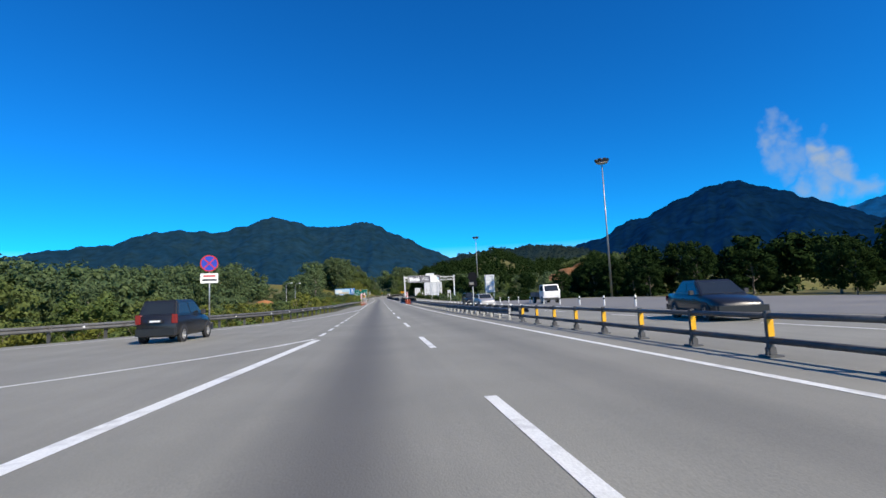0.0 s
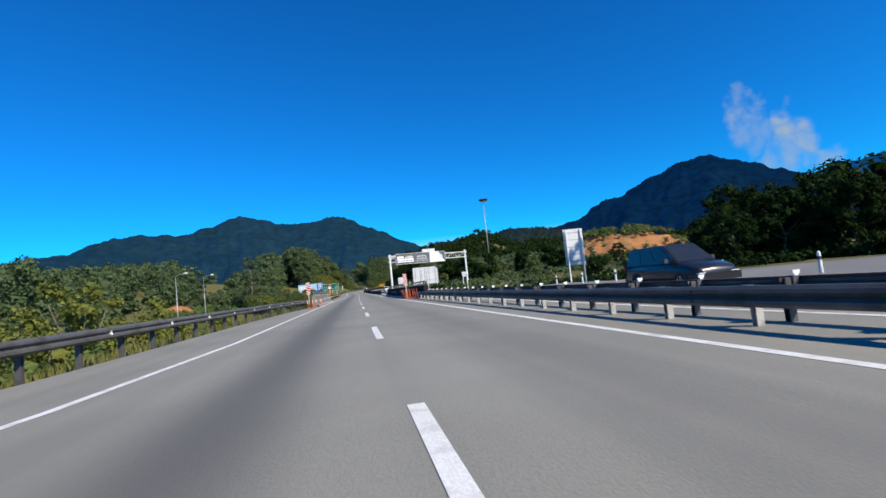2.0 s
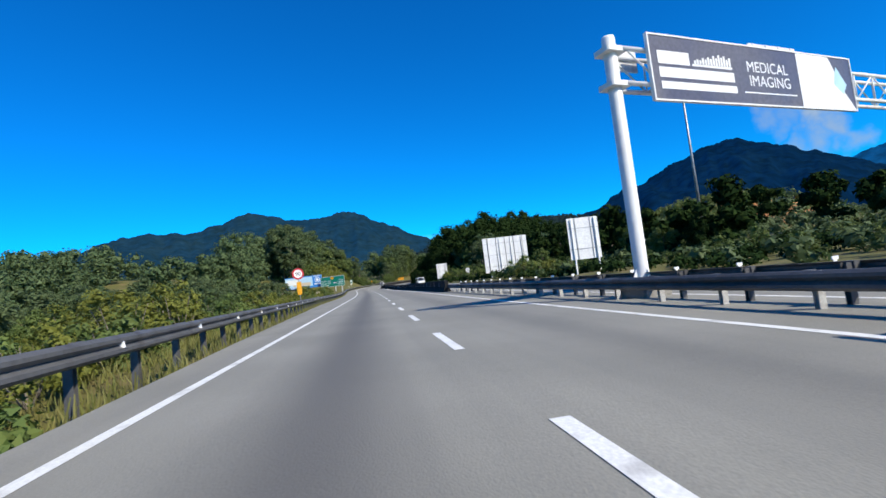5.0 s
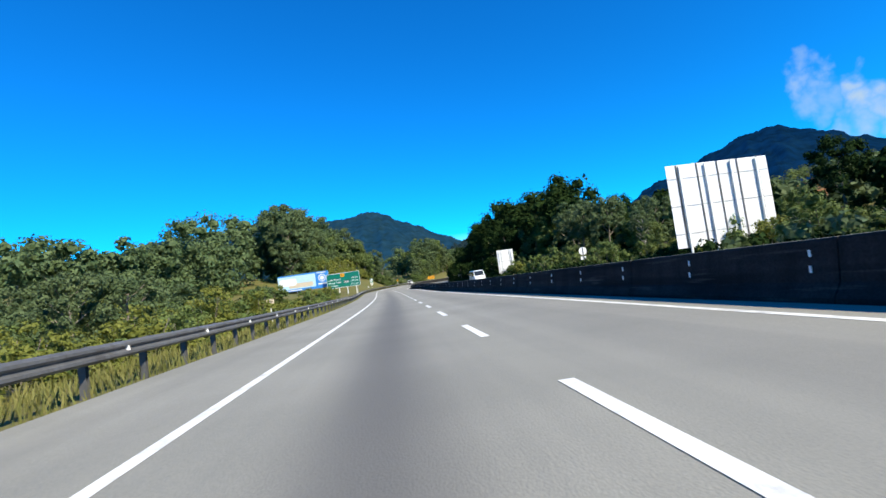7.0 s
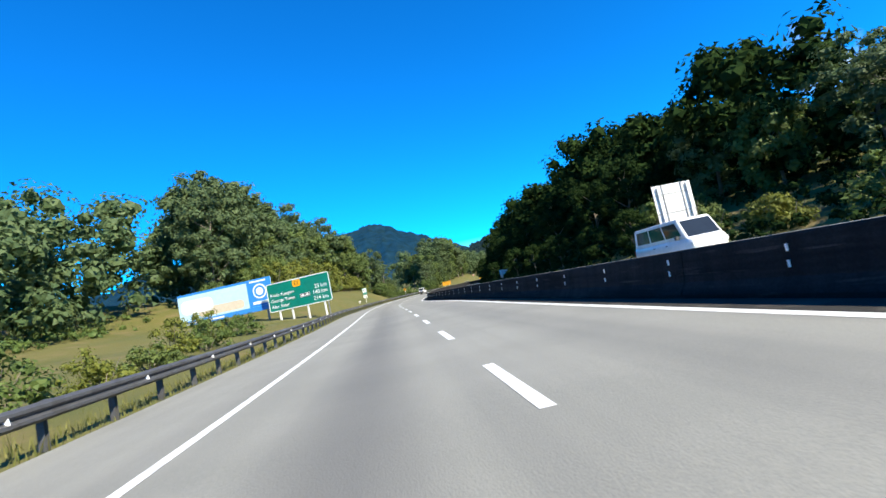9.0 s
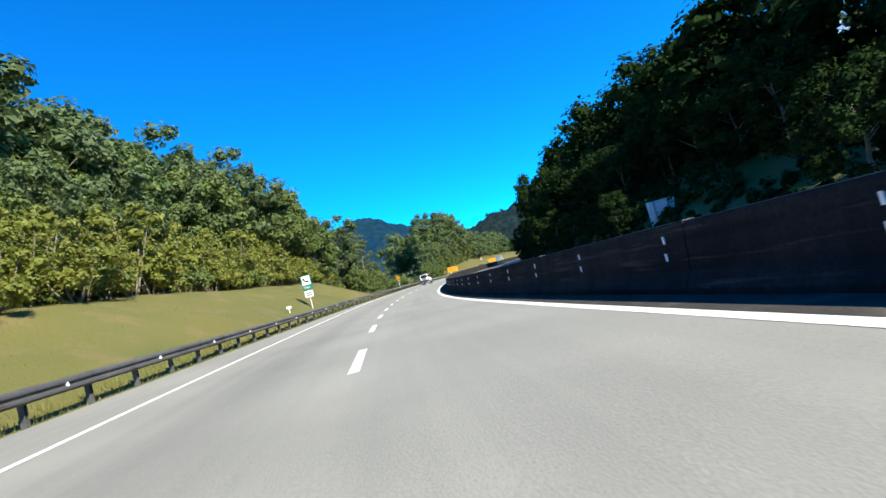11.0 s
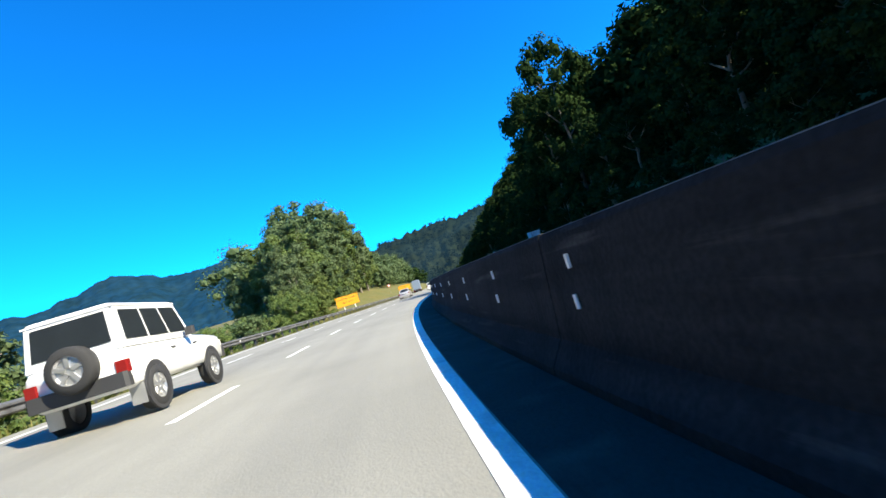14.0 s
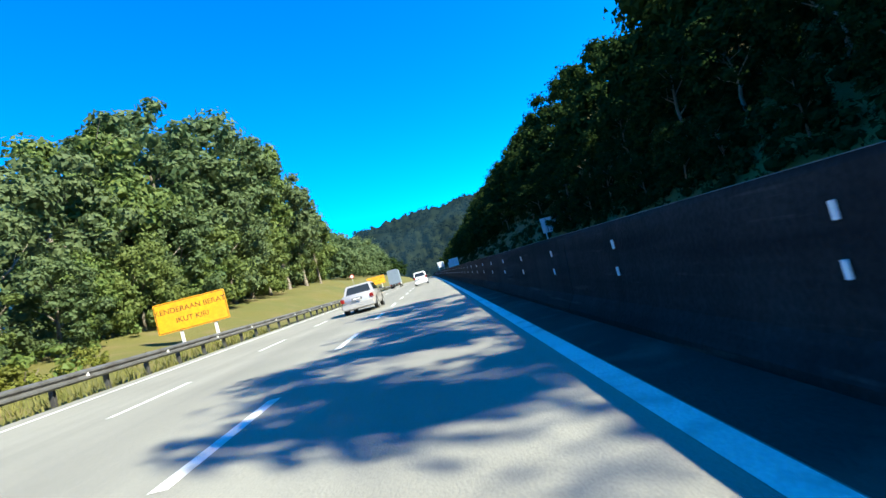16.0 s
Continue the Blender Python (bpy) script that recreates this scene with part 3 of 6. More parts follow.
for k in range(0, 80):
    a = 168 + 6.1 * k
    sh = Shape()
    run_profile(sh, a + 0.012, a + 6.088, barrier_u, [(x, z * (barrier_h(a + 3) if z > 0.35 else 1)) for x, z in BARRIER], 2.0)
    part("barrier_section", sh, M["shade_concrete"], barrier)
    # added paler strip that gives the barrier's top its sunlit edge
    sh, top = Shape(), 1.06 * barrier_h(a + 3)
    run_profile(sh, a + 0.012, a + 6.088, barrier_u, [(0.245, top + 0.001), (0.415, top + 0.001), (0.413, top + 0.006), (0.247, top + 0.006)], 2.0)
    part("coping", sh, M["concrete"], barrier, "pale worn concrete strip for the sunlit barrier top")
refl = Shape().box(-0.02, 0.02, -0.012, 0.012, -0.055, 0.055, c=0.004).mesh("reflector", M["reflector"])
for k in range(0, 135):
    s = 171.52 + 3.05 * k if k < 53 else float(np.interp(k - 53, [0, 5, 10, 14, 18, 27, 90], [333.17, 348.41, 362.6, 373.36, 386.72, 415.92, 610]))
    for z, out in ((0.83 * barrier_h(s), 0.185), (0.56 * barrier_h(s), 0.155)):
        part("reflector", refl, None, barrier, at=place(s, barrier_u(s) + out, z, -90))


def bracket_rail(owner, a, b, ufun, flip, mat, pitch=2.0):
    """A steel tube on triangular brackets along a parapet's top."""
    sh = Shape()
    run_profile(sh, a, b, lambda s: ufun(s) + flip * 0.30, [(0.055 * math.cos(k * 0.7854), 1.47 + 0.055 * math.sin(k * 0.7854)) for k in range(8)], 2.0)
    part("hand_rail", sh, mat, owner, "weathered steel tube", smooth=True)
    sh = Shape()
    sh.add([(-0.03, -0.16, 0), (0.03, -0.16, 0), (0.03, 0.16, 0), (-0.03, 0.16, 0), (-0.03, -0.05, 0.36), (0.03, -0.05, 0.36), (0.03, 0.05, 0.36), (-0.03, 0.05, 0.36)],
           [(0, 3, 2, 1), (4, 5, 6, 7), (0, 1, 5, 4), (1, 2, 6, 5), (2, 3, 7, 6), (3, 0, 4, 7)])
    me = sh.mesh("bracket", mat)
    for s in stations(a + 0.6, b - 0.6, pitch):
        part("bracket", me, None, owner, at=place(s, ufun(s) + flip * 0.33, 1.10))


def parapet(label, a, b, u, flip, mat, kerb=True, rail_mat=M["galvanised"]):
    owner = thing("bridge_parapet", label, "bridge parapet")
    uf = lambda s: u
    sh = Shape()
    run_profile(sh, a, b, uf, PARAPET, 2.0, flip)
    part("parapet_wall", sh, mat, owner)
    bracket_rail(owner, a + 0.3, b - 0.2, uf, flip, rail_mat)
    if kerb:
        for k in range(int((b - a) / 0.75)):
            s = a + 0.75 * k
            sh = Shape()
            run_profile(sh, s + 0.01, s + 0.74, uf, [(-0.17, -0.05), (-0.16, 0.17), (-0.13, 0.20), (0.03, 0.20), (0.03, -0.05)], 0.75, flip)
            part("kerb_block", sh, M["kerb_white"] if k % 2 else M["kerb_black"], owner)
    for s in stations(a + 1.2, b - 1, 2.6):
        part("reflector", refl, None, owner, at=place(s, u + flip * 0.19, 0.66, -90) @ Matrix.Scale(1.5, 4))
    return owner


parapet("weathered grey concrete bridge parapet with a steel rail on brackets", 101.3, 129.7, -4.2, -1, M["concrete"])
# the two median-side parapets take the concrete with shade in its colour
parapet("concrete bridge parapet on the median in shade-dark colour with a steel rail", 99.6, 131.2, 4.4, 1, M["shade_concrete"], True, M["weathered"])
parapet("concrete parapet of the opposite bridge deck in shade-dark colour with a steel rail", 95.0, 131.0, 6.1, -1, M["shade_concrete"], False, M["weathered"])

# ---- guard rails ----
W_BEAM = [(0.0, -0.155), (0.03, -0.15), (0.085, -0.105), (0.085, -0.055), (0.015, 0.0), (0.085, 0.055), (0.085, 0.105), (0.03, 0.15), (0.0, 0.155), (-0.012, 0.15), (0.07, 0.10), (0.07, 0.06), (0.0, 0.0), (0.07, -0.06), (0.07, -0.10), (-0.012, -0.15)]


def post_mesh(name, height, mat):
    sh = Shape()
    sh.box(-0.06, 0.06, -0.05, -0.042, -0.3, height).box(-0.06, 0.06, 0.042, 0.05, -0.3, height).box(-0.005, 0.005, -0.042, 0.042, -0.3, height)
    return sh.mesh(name, mat)


def guard_rail(label, a, b, ufun, face, mat, post_mat, top=0.78, pitch=2.0, studs=True, ground=0.0):
    """face: +1 when the beam's waves look to the right."""
    owner = thing("guard_rail", label, "guard rail")
    n = max(1, round((b - a) / 4.0))
    for i in range(n):
        s0, s1 = a + (b - a) * i / n, a + (b - a) * (i + 1) / n
        sh = Shape()
        run_profile(sh, s0, s1 + 0.05, ufun, [(x * 1.0, top - 0.16 + z) for x, z in W_BEAM], 2.0, face)
        part("rail_beam", sh, mat, owner)
    me = post_mesh("rail_post", top - 0.02, post_mat)
    block = Shape().box(-0.06, 0.06, -0.08, 0.08, -0.16, 0.16, c=0.01).mesh("spacer_block", mat)
    stud = Shape().add([(-0.07, -0.01, -0.05), (0.07, -0.01, -0.05), (0.07, 0.01, -0.05), (-0.07, 0.01, -0.05), (-0.05, -0.01, 0.05), (0.05, -0.01, 0.05), (0.05, 0.01, 0.05), (-0.05, 0.01, 0.05)],
                       [(0, 3, 2, 1), (4, 5, 6, 7), (0, 1, 5, 4), (1, 2, 6, 5), (2, 3, 7, 6), (3, 0, 4, 7)]).mesh("rail_stud", M["reflector"])
    k, s = 0, a + 0.7
    while s < b - 0.3:
        part("rail_post", me, None, owner, at=place(s, ufun(s) - face * 0.17, ground))
        part("spacer_block", block, None, owner, at=place(s, ufun(s) - face * 0.065, top - 0.16))
        if studs and k % 2 == 0:
            part("rail_stud", stud, None, owner, at=place(s + 1, ufun(s + 1) + face * 0.035, top - 0.155))
        k += 1
        s += pitch
    return owner


guard_rail("weathered steel guard rail along the slip lane and shoulder", -8, 100.8, left_rail, 1, M["rail"], M["weathered"], 0.80)
guard_rail("weathered steel guard rail between road and bushes", 130.2, 232, left_rail, 1, M["rail"], M["weathered"], 0.80)
guard_rail("low weathered steel guard rail before the grass bank", 232, 350, left_rail, 1, M["weathered"], M["weathered"], 0.72)
guard_rail("low weathered steel guard rail on the outside of the bend", 350, 560, left_rail, 1, M["rail"], M["weathered"], 0.70)


def median_rail(a, b, u, label):
    o1 = guard_rail(label, a, b, lambda s: u, -1, M["weathered"], M["post_dull"], 0.60, 2.0, studs=False)
    o2 = guard_rail("dark steel guard rail of the opposite carriageway", a, b, lambda s: u + 0.9, 1, M["weathered"], M["weathered"], 0.66, 2.0, studs=False)
    pin = Shape().box(-0.05, 0.05, -0.012, 0.012, 0.0, 0.12).box(-0.09, -0.03, -0.013, 0.013, 0.04, 0.13).box(0.03, 0.09, -0.013, 0.013, 0.04, 0.13).mesh("reflector", M["reflector"])
    for s in stations(a + 1, b - 1, 2.0):
        part("reflector", pin, None, o2, at=place(s, u + 0.9, 0.66) @ Matrix.Scale(0.65, 4))


median_rail(23.2, 98.5, 5.0, "dark steel median guard rail on pale grey posts")
median_rail(131.6, 168.0, 5.2, "dark steel median guard rail on pale grey posts past the bridge")
# the removable rail in the median opening
gap_rail = thing("removable_rail", "removable dark steel rail on posts with amber plates", "guard rail")
for s0 in stations(-26.7, 21.4, 2.0):
    sh = Shape()
    for z, r in ((0.68, 0.05), (0.27, 0.055)):
        sh.tube(RP(s0, 5.1, z), RP(s0 + 2, 5.1, z), r, r, 8)
    part("rail_bar", sh, M["weathered"], gap_rail, smooth=True)
    post = part("post", Shape().box(-0.05, 0.05, -0.04, 0.04, -0.02, 0.76, c=0.012).box(-0.13, 0.13, -0.13, 0.13, 0.0, 0.03).box(-0.09, 0.09, -0.02, 0.02, 0.0, 0.16), M["weathered"], gap_rail, at=place(s0, 5.1))
    part("amber_plate", Shape().box(-0.055, 0.055, -0.055, -0.045, 0.34, 0.62), M["amber"], post, "amber reflecting plate")

# ---- hills and smoke in the distance ----
def ridge(name, label, mat, az, el, dist, depth, rough, z0=-20.0, seed=0, cells=520, eye=(0, 110, 1)):
    """A wooded range whose skyline stands at the given heights (degrees), seen from the middle of the straight."""
    eye = Vector(eye)
    lo, hi = az[0], az[-1]
    verts, faces, rows = [], [], 30
    for i in range(cells + 1):
        a = lo + (hi - lo) * i / cells
        e = float(np.interp(a, az, el))
        e += 0.22 * noise.noise(Vector((a * 0.9, seed, 0))) + 0.10 * noise.noise(Vector((a * 3.0, seed, 3))) + 0.07 * abs(noise.noise(Vector((a * 7.0, seed, 5))))
        for j in range(rows + 1):
            t = j / rows
            d = dist - depth * (1 - t)
            crest = math.tan(radians(max(e, 0.2))) * dist
            h = crest * t ** 1.25
            v = Vector((a * 0.35, t * 6, seed + 7))
            h += (noise.fractal(v, 1.0, 2.0, 4) * rough * (0.3 + t) * (1 - t * 0.75)) + noise.noise(Vector((a * 1.3, t * 8, seed))) * 14 * (1 - t * 0.7) + abs(noise.noise(Vector((a * 2.2, t * 20, seed + 2)))) * 5
            verts.append((eye.x + d * math.sin(radians(a)), eye.y + d * math.cos(radians(a)), max(z0, z0 * (1 - t) + h)))
    w = rows + 1
    for i in range(cells):
        for j in range(rows):
            faces.append((i * w + j, (i + 1) * w + j, (i + 1) * w + j + 1, i * w + j + 1))
    sh = Shape()
    sh.v, sh.f = verts, faces
    return solid(name, sh, mat, label, "mountain", kind="structure", smooth=True)


ridge("backdrop_mountain_left", "long wooded mountain range with two summits, tinted blue-green for haze", M["mountain"],
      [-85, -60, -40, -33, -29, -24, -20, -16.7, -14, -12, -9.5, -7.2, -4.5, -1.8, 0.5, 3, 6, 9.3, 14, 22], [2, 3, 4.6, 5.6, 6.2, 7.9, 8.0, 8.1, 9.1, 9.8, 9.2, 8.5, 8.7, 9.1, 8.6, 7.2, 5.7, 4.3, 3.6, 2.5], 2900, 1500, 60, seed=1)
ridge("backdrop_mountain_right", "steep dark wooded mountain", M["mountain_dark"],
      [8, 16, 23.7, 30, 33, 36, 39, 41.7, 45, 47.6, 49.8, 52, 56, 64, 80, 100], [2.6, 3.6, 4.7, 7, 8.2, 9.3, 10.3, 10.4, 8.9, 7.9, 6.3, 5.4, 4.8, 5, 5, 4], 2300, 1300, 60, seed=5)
ridge("backdrop_mountain_behind", "farther mountain tinted pale blue for haze", M["mountain_far"], [44, 49, 52, 56, 64, 75], [4, 6.2, 7.1, 7.6, 7, 5], 3500, 700, 40, seed=9, cells=120)

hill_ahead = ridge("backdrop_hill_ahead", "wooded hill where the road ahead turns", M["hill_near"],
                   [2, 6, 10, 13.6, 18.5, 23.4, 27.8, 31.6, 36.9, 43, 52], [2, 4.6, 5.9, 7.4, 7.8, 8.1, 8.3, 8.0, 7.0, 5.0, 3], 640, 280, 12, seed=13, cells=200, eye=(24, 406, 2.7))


def smoke_plume():
    eye, d = Vector((0, 110, 1)), 3300
    a0, a1, e0, e1 = 40.8, 52.5, 4.6, 17.6
    pts = [(a0, e0), (a1, e0), (a1, e1), (a0, e1)]
    me = bpy.data.meshes.new("backdrop_smoke")
    me.from_pydata([(eye.x + d * math.sin(radians(a)), eye.y + d * math.cos(radians(a)), eye.z + d * math.tan(radians(e))) for a, e in pts], [], [(0, 1, 2, 3)])
    lay = me.uv_layers.new(name="UVMap")
    for i, uv in enumerate(((0, 0), (1, 0), (1, 1), (0, 1))):
        lay.data[i].uv = uv
    me.materials.append(M["smoke"])
    ob = tagged(new("backdrop_smoke", me), "white smoke rising behind the mountain", "smoke", "", "structure")
    ob.visible_shadow = False


smoke_plume()

# ---- trees and bushes ----
ICO_V = np.array([(0, 0, 1), (0.894, 0, 0.447), (0.276, 0.851, 0.447), (-0.724, 0.526, 0.447), (-0.724, -0.526, 0.447), (0.276, -0.851, 0.447),
                  (0.724, 0.526, -0.447), (-0.276, 0.851, -0.447), (-0.894, 0, -0.447), (-0.276, -0.851, -0.447), (0.724, -0.526, -0.447), (0, 0, -1)])
ICO_F = np.array([(0, 1, 2), (0, 2, 3), (0, 3, 4), (0, 4, 5), (0, 5, 1), (1, 6, 2), (2, 7, 3), (3, 8, 4), (4, 9, 5), (5, 10, 1),
                  (6, 7, 2), (7, 8, 3), (8, 9, 4), (9, 10, 5), (10, 6, 1), (11, 7, 6), (11, 8, 7), (11, 9, 8), (11, 10, 9), (11, 6, 10)])


def leaf_cloud(centres, radii, per, size, seed, flat=0.8, core=0.42):
    """Small leaf blades round clump centres, over a ragged inner mass of leaves, as loose triangles."""
    r = np.random.default_rng(seed)
    cen, radii = np.array(centres, dtype=float), np.array(radii, dtype=float)
    c, rad = np.repeat(cen, per, axis=0), np.repeat(radii, per)
    k = len(c)
    d = r.normal(size=(k, 3))
    d[:, 2] += 0.25
    d /= np.linalg.norm(d, axis=1, keepdims=True)
    shell = rad * (0.42 + 0.56 * r.random(k) ** 0.8)
    pos = c + d * shell[:, None] * np.array([1, 1, flat])
    nrm = d + r.normal(size=(k, 3)) * 0.42 + np.array([0, 0, 0.35])
    nrm /= np.linalg.norm(nrm, axis=1, keepdims=True)
    t = np.cross(nrm, r.normal(size=(k, 3)))
    t /= np.linalg.norm(t, axis=1, keepdims=True)
    b = np.cross(nrm, t)
    s = size * (0.6 + 0.8 * r.random(k))[:, None]
    tris = np.stack([pos - t * s, pos + b * s * 0.75 + t * s * 0.3, pos - b * s * 0.6 + t * s * 0.75], axis=1).reshape(-1, 3)
    if not core:
        return tris
    n = len(cen)
    lump = ICO_V[None] * (core * radii)[:, None, None] * r.uniform(0.75, 1.25, size=(n, 12, 1)) * np.array([1, 1, flat])
    a = r.uniform(0, 6.28, n)
    ca, sa = np.cos(a)[:, None], np.sin(a)[:, None]
    lump = np.stack([lump[:, :, 0] * ca - lump[:, :, 1] * sa, lump[:, :, 0] * sa + lump[:, :, 1] * ca, lump[:, :, 2]], axis=2) + cen[:, None]
    return np.concatenate([tris, lump[:, ICO_F].reshape(-1, 3)])


def leaves_mesh(name, points, mat, corners=3):
    k = len(points) // corners
    me = bpy.data.meshes.new(name)
    me.vertices.add(corners * k)
    me.vertices.foreach_set("co", points.astype(np.float32).ravel())
    me.loops.add(corners * k)
    me.loops.foreach_set("vertex_index", np.arange(corners * k, dtype=np.int32))
    me.polygons.add(k)
    me.polygons.foreach_set("loop_start", np.arange(0, corners * k, corners, dtype=np.int32))
    me.materials.append(mat)
    me.update(calc_edges=True)
    me.validate()
    return me


def limbs(shape, base, top, r0, r1, seed, spread=2.6, count=7, bend=0.4):
    """A tapered trunk that bends a little, and limbs that fork from it."""
    r = random.Random(seed)
    pts, n = [], 6
    for i in range(n + 1):
        t = i / n
        pts.append(Vector(base).lerp(Vector(top), t) + Vector((r.uniform(-bend, bend), r.uniform(-bend, bend), 0)) * t)
    for i in range(n):
        shape.tube(pts[i], pts[i + 1], r0 + (r1 - r0) * i / n, r0 + (r1 - r0) * (i + 1) / n, 8, False)
    ends = [pts[-1]]
    for k in range(count):
        t = 0.42 + 0.55 * k / count
        p = pts[min(n - 1, int(t * n))].lerp(pts[min(n, int(t * n) + 1)], t * n - int(t * n))
        a = k * 2.4 + r.uniform(-0.4, 0.4)
        q = p + Vector((math.cos(a), math.sin(a), r.uniform(0.5, 1.1))) * spread * r.uniform(0.6, 1.0)
        mid = p.lerp(q, 0.5) + Vector((0, 0, -0.15))
        rr = r0 * (1 - t) * 0.55 + 0.03
        shape.tube(p, mid, rr, rr * 0.7, 6, False)
        shape.tube(mid, q, rr * 0.7, rr * 0.3, 6, False)
        q2 = mid + Vector((math.cos(a + 0.9), math.sin(a + 0.9), 0.8)) * spread * 0.5
        shape.tube(mid, q2, rr * 0.5, rr * 0.2, 5, False)
        ends += [q, q2]
    return ends


def make_tree(label, height, width, low, leaf_mat, bark_mat, seed, clumps=66, per=110, size=0.2, crown_r=1.25, name="tree", conical=0.0, count=8, open_crown=0.0):
    """A tree with its foot at the origin; low: where the crown begins, as a share of the height."""
    r = random.Random(seed)
    t = thing(name, label, "tree")
    tr = Shape()
    ends = limbs(tr, (0, 0, -0.6), (0, 0, height * 0.78), height * 0.018 + 0.05, 0.05, seed, width * 0.36, count)
    part("trunk", tr, bark_mat, t, smooth=True)

    def reach(z, a):
        """How far the crown goes out at the height z towards a, with lobes."""
        rel = (z / height - low) / (1 - low)
        if not 0 < rel < 1:
            return 0.0
        wide = math.sqrt(max(0.0, 1 - abs(2 * rel - 0.86) ** 2.2 / (1.14 if rel > 0.43 else 0.86) ** 2.2))
        lobe = 1 + 0.34 * noise.noise(Vector((math.cos(a) * 1.3 + seed, math.sin(a) * 1.3, z * 4.2 / height)))
        return width * 0.5 * wide * (1 - conical * rel) * lobe

    cs, rs = [], []
    for e in ends:
        a = math.atan2(e.y, e.x)
        q = min(math.hypot(e.x, e.y), reach(e.z, a) * 0.9)
        cs.append((q * math.cos(a), q * math.sin(a), min(e.z, height * 0.84)))
        rs.append(crown_r * r.uniform(0.6, 0.9))
    while len(cs) < clumps:
        z = height * (low + (1 - low) * r.uniform(0.03, 0.95))
        a = r.uniform(0, 2 * math.pi)
        w = reach(z, a)
        if r.random() > w / (width * 0.5) + 0.25 or (open_crown and r.random() < open_crown and noise.noise(Vector((math.cos(a) * 2, math.sin(a) * 2, z * 0.5 + seed))) > 0):
            continue
        q = w * r.uniform(0.45, 1.0) ** 0.6
        cs.append((q * math.cos(a), q * math.sin(a), z))
        rs.append(crown_r * r.uniform(0.5, 1.1))
    part("crown", leaves_mesh("crown", leaf_cloud(cs, rs, per, size, seed), leaf_mat), None, t)
    return t


def make_bush(label, height, width, leaf_mat, seed, clumps=26, per=64, size=0.105, name="bush"):
    r = random.Random(seed)
    t = thing(name, label, "bush")
    st = Shape()
    for k in range(5):
        a = k * 1.26
        st.tube((0, 0, -0.4), (math.cos(a) * width * 0.3, math.sin(a) * width * 0.3, height * 0.6), 0.05, 0.015, 5, False)
    part("stem", st, M["bark"], t)
    cs, rs = [], []
    for k in range(clumps):
        a, q = r.uniform(0, 6.28), width * 0.5 * math.sqrt(r.random())
        z = height * (1 - (q / (width * 0.5)) ** 2 * 0.6) * r.uniform(0.2, 0.92)
        cs.append((q * math.cos(a), q * math.sin(a), z))
        rs.append(width * 0.17 * r.uniform(0.6, 1.15))
    part("foliage", leaves_mesh("foliage", leaf_cloud(cs, rs, per, size, seed), leaf_mat), None, t)
    return t


def make_palm(label, seed, fronds=15, length=3.0, height=1.2):
    """A young palm: long feathered fronds that arch outwards."""
    r = random.Random(seed)
    t = thing("palm", label, "palm")
    part("trunk", Shape().tube((0, 0, -0.4), (0, 0, height), 0.2, 0.14, 8), M["bark"], t)
    for k in range(fronds):
        a, up = k * 2.399, r.uniform(0.75, 1.5)
        sh, prev = Shape(), None
        for i in range(13):
            q = i / 12
            reach = length * (math.sin(q * 1.2) * math.cos(up * 0.8) + 0.1 * q)
            z = height + length * (math.sin(up) * q - 0.55 * q * q)
            p = Vector((math.cos(a) * reach, math.sin(a) * reach, z))
            if prev is not None:
                sh.tube(prev, p, 0.02, 0.018, 4, False)
                side = Vector((-math.sin(a), math.cos(a), -0.25))
                for sgn in (-1, 1):
                    d = Vector((side.x * sgn, side.y * sgn, -0.3)) * (0.55 * math.sin(math.pi * min(1, q + 0.12)) + 0.08) + (p - prev) * 0.8
                    w = (p - prev) * 0.22
                    sh.add([p, p + d * 0.6 + w, p + d, p + d * 0.5 - w], [(0, 1, 2, 3)])
            prev = p
        part("frond", sh, M["leaf_bright" if seed % 2 else "leaf"], t)
    return t


PARK = Matrix.Translation((0, -700, -60))
KINDS = {}
KINDS["broad"] = [make_tree("tall broad-leaved tree with a dense green crown", h, w, 0.3, M[l], M["bark"], sd) for h, w, l, sd in
                  ((12, 8.5, "leaf", 11), (13.5, 9.5, "leaf_blue", 12), (10.5, 8.5, "leaf", 13), (12.5, 8, "leaf_blue", 14))]
KINDS["full"] = [make_tree("bushy tree leafed to the ground", h, w, 0.06, M[l], M["bark"], sd, clumps=70, per=110, size=0.185) for h, w, l, sd in
                 ((9, 7.5, "leaf", 21), (10.5, 8.5, "leaf_blue", 22), (8, 7, "leaf", 23))]
KINDS["dark"] = [make_tree("dense forest tree with shade put into its leaf colour", h, w, 0.1, M["leaf_shade"], M["bark"], sd, clumps=74, per=110, size=0.21, crown_r=1.55) for h, w, sd in
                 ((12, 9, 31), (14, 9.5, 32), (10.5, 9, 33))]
KINDS["bare"] = [make_tree("tree with pale bare limbs and a high crown", 14, 8.5, 0.6, M["leaf_blue"], M["pale_bark"], sd, clumps=40, per=80, count=11, crown_r=1.0) for sd in (41, 42)]
KINDS["column"] = [make_tree("tall narrow tree with a feathery dark crown", 13.5, 5.0, 0.18, M["leaf_blue"], M["bark"], 51, clumps=64, per=76, size=0.13, crown_r=0.8, conical=0.55)]
KINDS["bush"] = [make_bush("dense green bush beside the road", h, w, M[l], sd) for h, w, l, sd in ((2.4, 3.4, "leaf", 61), (3.0, 3.8, "leaf", 62), (2.0, 3.2, "leaf_bright", 63))]
KINDS["vine"] = [make_bush("yellow-green creeper heaped over shrubs", h, w, M["leaf_bright"], sd, 30, 70, 0.10) for h, w, sd in ((3.4, 4.2, 71), (4.6, 3.6, 72))]
